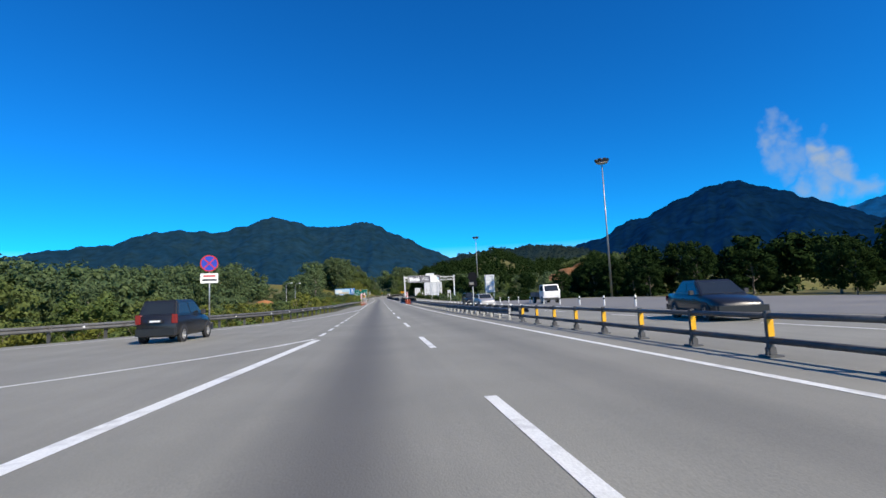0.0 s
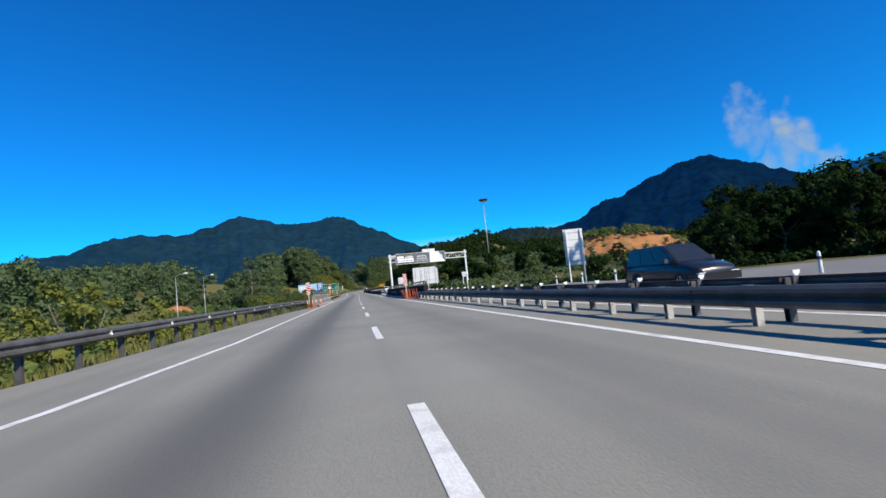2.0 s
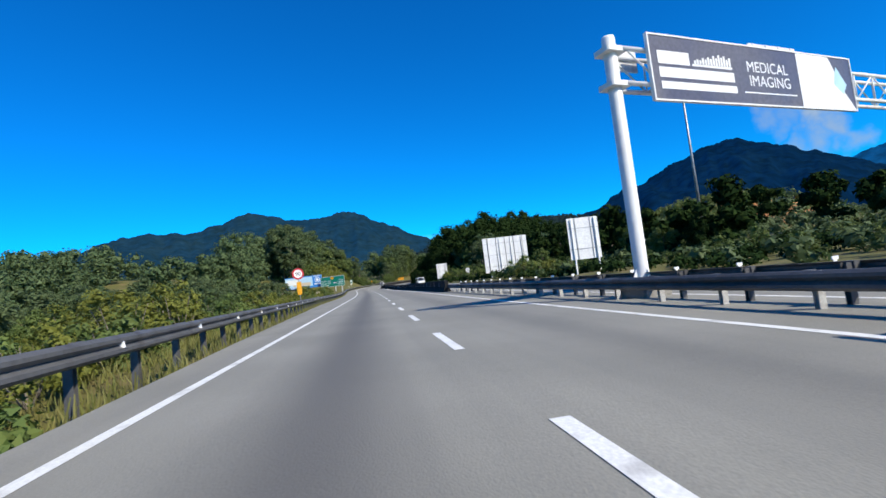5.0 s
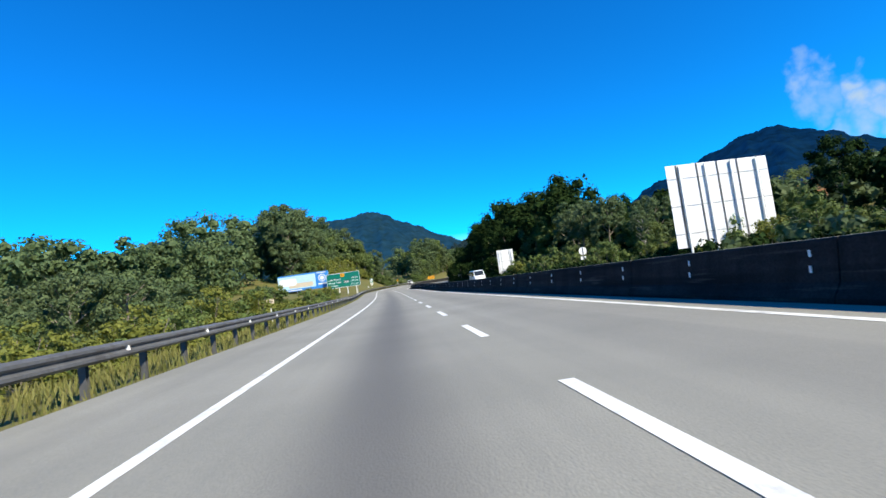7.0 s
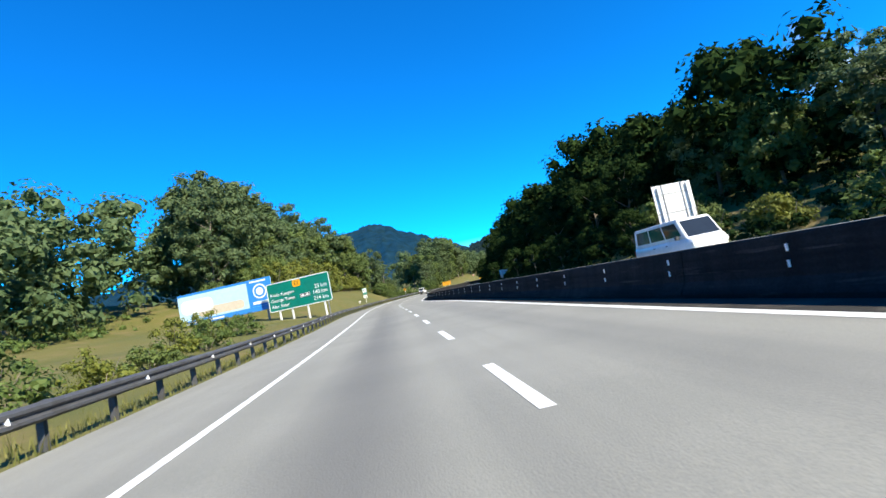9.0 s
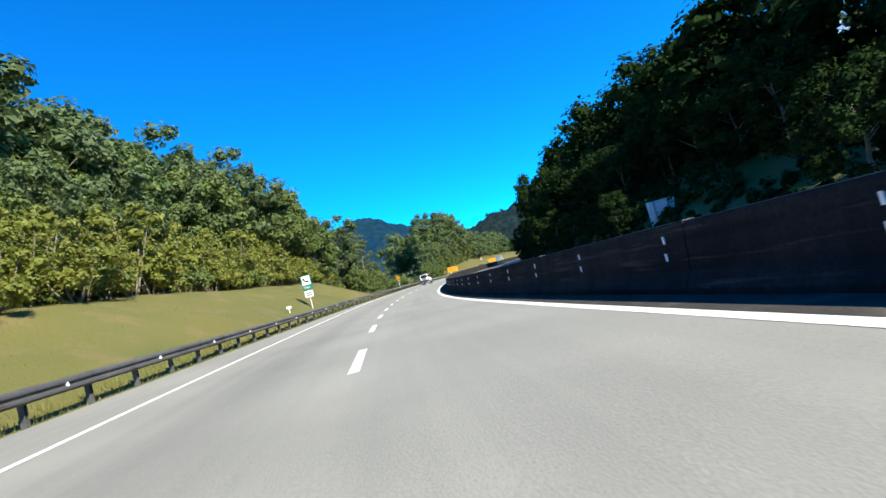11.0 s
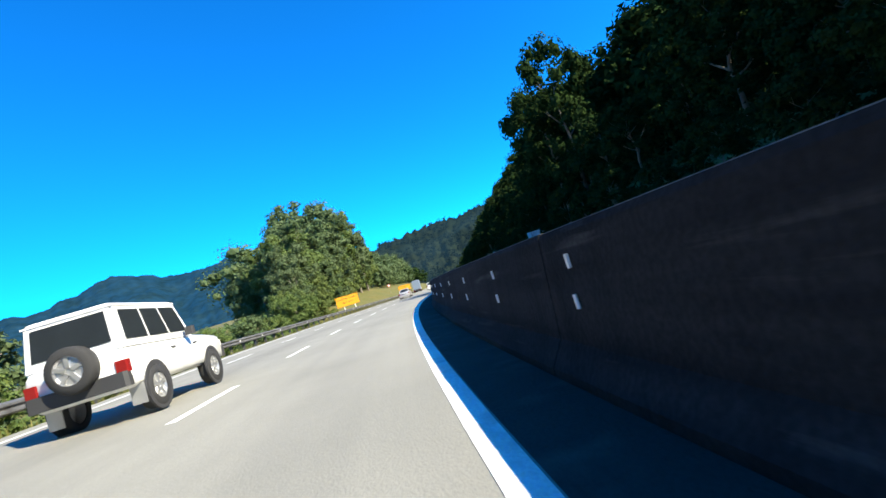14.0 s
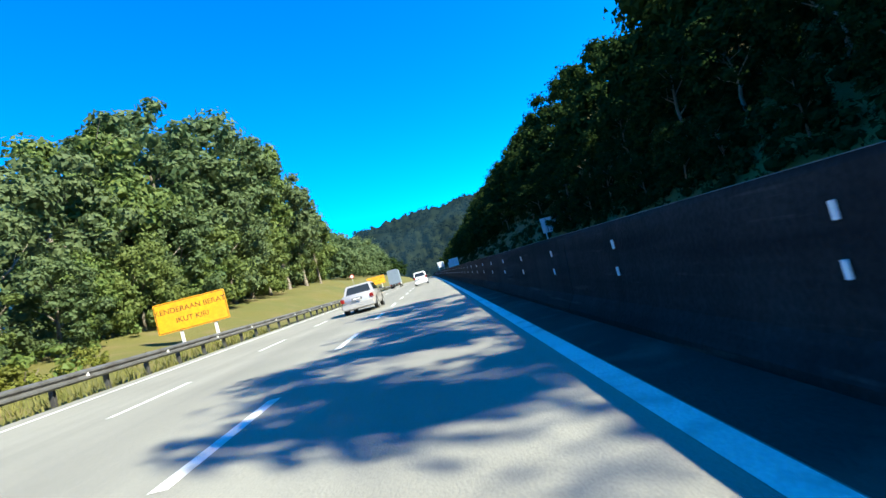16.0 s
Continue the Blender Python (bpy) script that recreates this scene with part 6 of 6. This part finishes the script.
# shed and earth cutting
def shed():
    t = thing("shed", "long low shed with a blue-grey sheet roof", "building", Matrix.Translation((76, 182, -3.2)) @ Matrix.Rotation(radians(-18), 4, "Z"))
    w, d, h = 26, 9, 3.4
    part("wall", Shape().box(-w / 2, w / 2, -d / 2, d / 2, -1, h), M["wall"], t)
    part("roof", Shape().add([(-w / 2 - .6, -d / 2 - .8, h - .2), (w / 2 + .6, -d / 2 - .8, h - .2), (w / 2 + .6, 0, h + 1.7), (-w / 2 - .6, 0, h + 1.7), (-w / 2 - .6, d / 2 + .8, h - .2), (w / 2 + .6, d / 2 + .8, h - .2),
                              (-w / 2 - .6, -d / 2 - .8, h - .05), (w / 2 + .6, -d / 2 - .8, h - .05), (w / 2 + .6, 0, h + 1.85), (-w / 2 - .6, 0, h + 1.85), (-w / 2 - .6, d / 2 + .8, h - .05), (w / 2 + .6, d / 2 + .8, h - .05)],
                             [(6, 7, 8, 9), (9, 8, 11, 10), (0, 3, 2, 1), (3, 4, 5, 2), (0, 1, 7, 6), (4, 10, 11, 5), (0, 6, 9, 3), (3, 9, 10, 4), (1, 2, 8, 7), (2, 5, 11, 8)]), M["roof"], t)
    for i in range(6):
        x = -w / 2 + 2.2 + i * 4.3
        wd = part("window", Shape().box(x - 0.9, x + 0.9, -d / 2 - 0.03, -d / 2 - 0.005, 1.3, 2.5), M["glass"], t)
        part("frame", Shape().box(x - 1.0, x + 1.0, -d / 2 - 0.06, -d / 2 - 0.031, 2.5, 2.6).box(x - 1.0, x + 1.0, -d / 2 - 0.06, -d / 2 - 0.031, 1.2, 1.3), M["wall"], wd)


shed()


def earth_cutting():
    """A terraced slope of bare orange earth."""
    sh, cx, cy = Shape(), 165, 330
    verts, faces, k, rows = [], [], 60, 30
    for i in range(k + 1):
        a = radians(150 + 165 * i / k)
        for j in range(rows + 1):
            t = j / rows
            step = math.floor(t * 6) / 6 + min(1, (t * 6 % 1) * 2.2) / 6
            r = (74 - 60 * t) * (1 + 0.12 * noise.noise(Vector((a * 2, t, 1))))
            verts.append((cx + r * math.cos(a) * 1.15, cy + r * math.sin(a), -3 + 22 * step + 0.8 * noise.noise(Vector((a * 9, t * 5, 2)))))
    w = rows + 1
    for i in range(k):
        for j in range(rows):
            faces.append((i * w + j, (i + 1) * w + j, (i + 1) * w + j + 1, i * w + j + 1))
    sh.v, sh.f = verts, faces
    solid("ground_cutting", sh, M["earth"], "terraced orange earth cutting on the hillside", "hillside", kind="structure")
    r = np.random.default_rng(12)
    cs, rs = [], []
    for _ in range(240):
        a, t = radians(r.uniform(150, 315)), r.random() ** 0.7
        if 0.2 < t < 0.72 and r.random() < 0.86 and a < radians(275):
            continue
        rad = 74 - 60 * t
        cs.append((cx + rad * math.cos(a) * 1.15, cy + rad * math.sin(a), -2 + 22 * t + (3.5 if t > .7 else 1)))
        rs.append(r.uniform(1.2, 3.2))
    ob = new("cutting_scrub", leaves_mesh("cutting_scrub", leaf_cloud(cs, rs, 70, 0.4, 5), M["leaf"]))
    tagged(ob, "green scrub on the earth cutting", "scrub", "", "stuff")


earth_cutting()

# ---- vehicles: y forward, x right, foot at the origin ----
def hull(stations_list):
    """Rounded body sections: (y, half width, underside, top)."""
    rings = []
    for y, w, zb, zt in stations_list:
        h = zt - zb
        half = [(0.0, zb), (0.80 * w, zb), (0.97 * w, zb + 0.10 * h), (w, zb + 0.35 * h), (w, zb + 0.62 * h), (0.965 * w, zb + 0.88 * h), (0.88 * w, zt - 0.01), (0.0, zt + 0.02)]
        rings.append([(x, y, z) for x, z in half] + [(-x, y, z) for x, z in reversed(half[1:-1])])
    return Shape().loft(rings)


def wheel_mesh(r, w):
    tyre = Shape().lathe([(r * 0.62, -w / 2), (r * 0.93, -w / 2), (r, -w * 0.32), (r, w * 0.32), (r * 0.93, w / 2), (r * 0.62, w / 2)], 24, "X").mesh("tyre", M["rubber"], True)
    rim = Shape().lathe([(r * 0.62, -w * 0.42), (r * 0.66, w * 0.44), (r * 0.60, w * 0.46), (r * 0.56, w * 0.25), (r * 0.2, w * 0.33), (0.001, w * 0.36)], 20, "X")
    for k in range(5):
        rim.box(w * 0.2, w * 0.42, -r * 0.09, r * 0.09, r * 0.12, r * 0.6, Matrix.Rotation(k * 1.2566, 4, "X"))
    return tyre, rim.mesh("rim", M["alloy"])


def quad_plate(a, b, c, d, t=0.012):
    """A thin pane on four corners, thick outwards."""
    a, b, c, d = (Vector(p) for p in (a, b, c, d))
    n = (b - a).cross(d - a).normalized() * t
    return Shape().add([a, b, c, d, a + n, b + n, c + n, d + n], [(3, 2, 1, 0), (4, 5, 6, 7), (0, 1, 5, 4), (1, 2, 6, 5), (2, 3, 7, 6), (3, 0, 4, 7)])


def vehicle(name, label, category, m, body_mat, spec):
    t = thing(name, label, category, m)
    W, L, H = spec["w"] / 2, spec["l"], spec["h"]
    body = part("body", hull(spec["hull"]), body_mat, t, smooth=True)
    belt, (yb0, yb1), (yt0, yt1), wt = spec["belt"], spec["cab_low"], spec["cab_top"], W * spec.get("roof", 0.8)
    wb = W * 0.95
    lo = [(-wb, yb0, belt - 0.04), (wb, yb0, belt - 0.04), (wb, yb1, belt - 0.04), (-wb, yb1, belt - 0.04)]
    hi = [(-wt, yt0, H - 0.03), (wt, yt0, H - 0.03), (wt, yt1, H - 0.03), (-wt, yt1, H - 0.03)]
    cab = Shape().loft([lo, hi, [(x * 0.9, yt0 + (y - yt0) * 0.94 + 0.03, H) for x, y, z in hi]])
    cabin = part("cabin", cab, body_mat, t, bevel=0.035, smooth=False)
    # windows
    def face(p, q, r, s, u0, u1, v0, v1):
        p, q, r, s = (Vector(k) for k in (p, q, r, s))
        pt = lambda u, v: p.lerp(q, u).lerp(s.lerp(r, u), v)
        return quad_plate(pt(u0, v0), pt(u1, v0), pt(u1, v1), pt(u0, v1))
    n = spec.get("side_panes", 2)
    for sgn, (i, j) in ((1, (1, 2)), (-1, (3, 0))):
        for k in range(n):
            u0, u1 = 0.05 + 0.9 * k / n + 0.015, 0.05 + 0.9 * (k + 1) / n - 0.015
            part("side_window", face(lo[i], lo[j], hi[j], hi[i], u0, u1, 0.2, 0.86), M["glass"], cabin)
    part("rear_window", face(lo[0], lo[1], hi[1], hi[0], 0.09, 0.91, spec.get("rear_v0", 0.2), 0.88), M["glass"], cabin)
    part("windscreen", face(lo[2], lo[3], hi[3], hi[2], 0.06, 0.94, 0.1, 0.9), M["glass"], cabin)
    # wheels
    r = spec["wheel"]
    tyre, rim = wheel_mesh(r, spec.get("tyre", 0.2))
    for y in spec["axles"]:
        for sgn in (-1, 1):
            wx = sgn * (W - spec.get("tyre", 0.2) / 2 + 0.015)
            wheel = part("wheel", tyre, None, t, at=Matrix.Translation((wx, y, r)) @ Matrix.Rotation(0 if sgn > 0 else math.pi, 4, "Z"))
            part("rim", rim, None, wheel, "metal rim")
            arch = Shape().lathe([(r * 0.9, -0.02), (r * 1.17, -0.02), (r * 1.17, 0.02), (r * 0.9, 0.02)], 20, "X", Matrix.Translation((sgn * (W - 0.012), y, r + 0.02)))
            part("wheel_arch", arch, M["trim"], t)
    zb, y0, y1 = spec["hull"][0][2], spec["hull"][0][0], spec["hull"][-1][0]
    bm = spec.get("bumper", M["trim"])
    part("rear_bumper", Shape().box(-W * 0.97, W * 0.97, y0 - 0.09, y0 + 0.12, zb + 0.02, zb + 0.26, c=0.05), bm, t)
    part("front_bumper", Shape().box(-W * 0.97, W * 0.97, y1 - 0.12, y1 + 0.09, zb + 0.02, zb + 0.27, c=0.05), bm, t)
    lz = spec.get("lamp_z", belt - 0.3)
    for sgn in (-1, 1):
        part("tail_lamp", Shape().box(sgn * W * 0.86 - 0.1, sgn * W * 0.86 + 0.1, y0 - 0.03, y0 + 0.1, lz, lz + spec.get("tail_h", 0.24), c=0.02), M["tail"], t, "red tail lamp")
        part("headlamp", Shape().box(sgn * W * 0.74 - 0.16, sgn * W * 0.74 + 0.16, y1 - 0.1, y1 + 0.03, spec["hull"][-1][3] - 0.26, spec["hull"][-1][3] - 0.08, c=0.03), M["lamp"], t, "clear headlamp")
        part("mirror", Shape().box(sgn * (W + 0.02), sgn * (W + 0.19), yb1 - 0.5, yb1 - 0.38, belt, belt + 0.16, c=0.02) if sgn > 0 else Shape().box(-(W + 0.19), -(W + 0.02), yb1 - 0.5, yb1 - 0.38, belt, belt + 0.16, c=0.02), M["trim"], t)
        for k in range(2):
            part("door_handle", Shape().box(sgn * W * 0.99 - 0.02, sgn * W * 0.99 + 0.02, -0.5 + k * 0.95, -0.36 + k * 0.95, belt - 0.18, belt - 0.15), M["trim"], t)
    pl = part("number_plate", Shape().box(-0.26, 0.26, y0 - 0.1, y0 - 0.09, lz + 0.02, lz + 0.14) if not spec.get("spare") else Shape().box(-0.62, -0.2, y0 - 0.02, y0 - 0.01, lz - 0.2, lz - 0.06), M["trim"], t)
    px = (-0.2, 0.2) if not spec.get("spare") else (-0.58, -0.24)
    pz = (lz + 0.05, lz + 0.11) if not spec.get("spare") else (lz - 0.17, lz - 0.09)
    part("lettering", Shape().box(px[0], px[1], y0 - (0.104 if not spec.get("spare") else 0.024), y0 - (0.1005 if not spec.get("spare") else 0.0205), *pz), M["white"], pl)
    if spec.get("spare"):
        m2 = Matrix.Translation((0.06, y0 - 0.14, spec["spare"])) @ Matrix.Rotation(radians(-90), 4, "Z")
        sp = part("spare_wheel", tyre, None, t, at=m2)
        part("rim", rim, None, sp, "metal rim")
        for sgn in (-1, 1):
            part("mud_flap", Shape().box(sgn * (W - 0.14) - 0.12, sgn * (W - 0.14) + 0.12, spec["axles"][0] - r - 0.08, spec["axles"][0] - r - 0.06, 0.16, 0.5), M["alloy"], t)
        part("roof_gutter", Shape().box(-wt - 0.015, wt + 0.015, yt0 - 0.02, yt1 + 0.02, H - 0.07, H - 0.045), M["car_white"], cabin)
    return t


SPEC_JEEP = dict(w=1.58, l=4.0, h=1.88, belt=1.12, roof=0.86, cab_low=(-1.98, 0.62), cab_top=(-1.90, 0.22), wheel=0.365, tyre=0.24, axles=(-1.25, 1.2), side_panes=3, rear_v0=0.22, spare=0.98, lamp_z=0.72, tail_h=0.2,
                 hull=[(-2.0, 0.74, 0.48, 1.10), (-1.9, 0.79, 0.45, 1.14), (0.6, 0.79, 0.45, 1.14), (1.2, 0.79, 0.45, 1.10), (1.9, 0.76, 0.46, 1.04), (2.0, 0.70, 0.48, 0.98)])
SPEC_HATCH = dict(w=1.56, l=3.6, h=1.46, belt=0.92, roof=0.8, cab_low=(-1.72, 0.85), cab_top=(-1.45, 0.1), wheel=0.28, tyre=0.17, axles=(-1.2, 1.15), side_panes=2, lamp_z=0.68, tail_h=0.3, bumper=M["car_black"],
                  hull=[(-1.78, 0.72, 0.26, 0.92), (-1.65, 0.78, 0.22, 0.96), (0.5, 0.78, 0.22, 0.95), (1.2, 0.77, 0.22, 0.86), (1.7, 0.7, 0.24, 0.72), (1.8, 0.6, 0.27, 0.62)])
SPEC_SEDAN = dict(w=1.74, l=4.45, h=1.46, belt=0.93, roof=0.76, cab_low=(-1.45, 1.05), cab_top=(-0.95, 0.25), wheel=0.31, tyre=0.2, axles=(-1.3, 1.35), side_panes=2, lamp_z=0.66, tail_h=0.2, bumper=M["car_silver"],
                  hull=[(-2.2, 0.74, 0.28, 0.90), (-2.05, 0.84, 0.22, 0.97), (-1.2, 0.87, 0.2, 0.98), (0.8, 0.87, 0.2, 0.95), (1.6, 0.86, 0.2, 0.84), (2.1, 0.76, 0.22, 0.70), (2.2, 0.64, 0.26, 0.60)])
SPEC_MPV = dict(w=1.72, l=4.4, h=1.66, belt=0.98, roof=0.8, cab_low=(-2.05, 1.25), cab_top=(-1.85, 0.35), wheel=0.31, tyre=0.2, axles=(-1.3, 1.35), side_panes=3, lamp_z=0.8, tail_h=0.3, bumper=M["car_silver"],
                hull=[(-2.15, 0.76, 0.26, 0.98), (-2.0, 0.85, 0.22, 1.02), (0.8, 0.86, 0.2, 1.0), (1.6, 0.85, 0.2, 0.9), (2.1, 0.76, 0.22, 0.76), (2.2, 0.64, 0.26, 0.64)])
SPEC_PICKUP = dict(w=1.8, l=4.9, h=1.75, belt=1.12, roof=0.82, cab_low=(-0.9, 1.15), cab_top=(-0.75, 0.4), wheel=0.36, tyre=0.24, axles=(-1.45, 1.5), side_panes=2, lamp_z=0.75, tail_h=0.3,
                   hull=[(-2.45, 0.82, 0.45, 1.08), (-2.3, 0.9, 0.42, 1.12), (0.9, 0.9, 0.42, 1.13), (1.8, 0.89, 0.42, 1.06), (2.35, 0.82, 0.44, 0.96), (2.45, 0.7, 0.48, 0.86)])


def van_spec(w=1.7, h=1.95):
    return dict(w=w, l=4.4, h=h, belt=1.1, roof=0.88, cab_low=(-2.1, 2.0), cab_top=(-2.0, 1.45), wheel=0.31, tyre=0.2, axles=(-1.2, 1.3), side_panes=3, lamp_z=0.7, tail_h=0.3,
                hull=[(-2.2, 0.8, 0.3, 1.1), (-2.1, w / 2, 0.26, 1.15), (1.9, w / 2, 0.26, 1.15), (2.15, w / 2 - 0.06, 0.28, 1.08), (2.22, 0.7, 0.32, 1.0)])


vehicle("off_road_car", "white boxy off-road car with a spare wheel on its back", "car", place(369.4, -1.72), M["car_white"], SPEC_JEEP)
vehicle("hatchback", "small black hatchback on the slip lane", "car", place(21.6, -9.65, 0, -4) @ Matrix.Diagonal((1, 0.95, 1.14, 1)), M["car_black"], SPEC_HATCH)
vehicle("sedan", "silver saloon car in the middle lane", "car", place(436.7, -1.6), M["car_silver"], SPEC_SEDAN)
vehicle("white_hatchback", "white estate car far ahead", "car", place(473, 0.9), M["car_white"], dict(SPEC_MPV, bumper=M["car_white"]))
vehicle("black_saloon", "black saloon car on the opposite carriageway", "car", place(17.0, 11.2, 0, 168), M["car_black"], dict(SPEC_SEDAN, bumper=M["car_black"]))
vehicle("silver_saloon", "silver saloon car on the opposite carriageway", "car", place(54.6, 10.6, 0, 180), M["car_silver"], dict(SPEC_SEDAN, bumper=M["car_silver"]))
vehicle("dark_people_carrier", "dark people carrier on the opposite carriageway", "car", place(68.4, 11.6, 0, 180), M["car_black"], dict(SPEC_MPV, bumper=M["car_black"]))
vehicle("white_van", "white van on the opposite carriageway behind the barrier", "van", place(246.0, 11.6, 0, 180), M["car_white"], van_spec())


def lorry(label, m, cab_mat, box_mat, length=6.5, box_h=2.7, flat=False):
    t = thing("lorry", label, "lorry", m)
    part("chassis", Shape().box(-0.45, 0.45, -length / 2, length / 2 - 0.3, 0.55, 0.75), M["trim"], t)
    y = length / 2
    cab = part("cab", Shape().loft([[(-1.0, y - 1.6, 0.5), (1.0, y - 1.6, 0.5), (1.0, y, 0.5), (-1.0, y, 0.5)], [(-1.02, y - 1.6, 1.4), (1.02, y - 1.6, 1.4), (1.02, y + 0.03, 1.4), (-1.02, y + 0.03, 1.4)],
                                    [(-0.92, y - 1.55, 2.2), (0.92, y - 1.55, 2.2), (0.92, y - 0.35, 2.2), (-0.92, y - 0.35, 2.2)]]), cab_mat, t, bevel=0.04)
    part("windscreen", quad_plate((0.85, y + 0.01, 1.42), (-0.85, y + 0.01, 1.42), (-0.8, y - 0.3, 2.1), (0.8, y - 0.3, 2.1), 0.02), M["glass"], cab)
    for sg in (-1, 1):
        q = [(sg * 1.01, y - 1.3, 1.45), (sg * 1.01, y - 0.15, 1.45), (sg * 0.935, y - 0.42, 2.08), (sg * 0.935, y - 1.3, 2.08)]
        part("side_window", quad_plate(*(q if sg > 0 else q[::-1]), 0.02), M["glass"], cab)
        part("headlamp", Shape().box(sg * 0.75 - 0.15, sg * 0.75 + 0.15, y + 0.0, y + 0.05, 0.75, 0.95), M["lamp"], cab)
    if flat:
        part("bed", Shape().box(-1.02, 1.02, -y, y - 1.75, 0.78, 0.9).box(-1.02, -0.97, -y, y - 1.75, 0.9, 1.35).box(0.97, 1.02, -y, y - 1.75, 0.9, 1.35).box(-0.97, 0.97, -y, -y + 0.05, 0.9, 1.35).box(-0.97, 0.97, y - 1.8, y - 1.75, 0.9, 2.0), box_mat, t)
    else:
        part("load_box", Shape().loft([[(-1.1, -y, 0.8), (1.1, -y, 0.8), (1.1, y - 1.75, 0.8), (-1.1, y - 1.75, 0.8)], [(-1.1, -y, 0.7 + box_h), (1.1, -y, 0.7 + box_h), (1.1, y - 1.75, 0.7 + box_h), (-1.1, y - 1.75, 0.7 + box_h)],
                                       [(-0.8, -y, 0.95 + box_h), (0.8, -y, 0.95 + box_h), (0.8, y - 1.75, 0.95 + box_h), (-0.8, y - 1.75, 0.95 + box_h)]]), box_mat, t, "grey-blue canvas load", bevel=0.03)
        for sg in (-1, 1):
            part("tail_lamp", Shape().box(sg * 0.85 - 0.14, sg * 0.85 + 0.14, -y - 0.03, -y + 0.01, 0.62, 0.78), M["tail"], t)
    tyre, rim = wheel_mesh(0.42, 0.28)
    for yy in (-length / 2 + 1.2, length / 2 - 0.8):
        for sg in (-1, 1):
            w = part("wheel", tyre, None, t, at=Matrix.Translation((sg * 0.9, yy, 0.42)) @ Matrix.Rotation(0 if sg > 0 else math.pi, 4, "Z"))
            part("rim", rim, None, w)
    part("bumper", Shape().box(-1.0, 1.0, y - 0.05, y + 0.1, 0.4, 0.65, c=0.03), M["trim"], t)


lorry("lorry with a grey-blue canvas load in the climbing lane", place(508, -4.7), M["car_white"], M["car_grey"])
lorry("small white flatbed lorry on the opposite carriageway", place(57.5, 18.9, 0, 180), M["car_white"], M["weathered"], 5.0, flat=True)
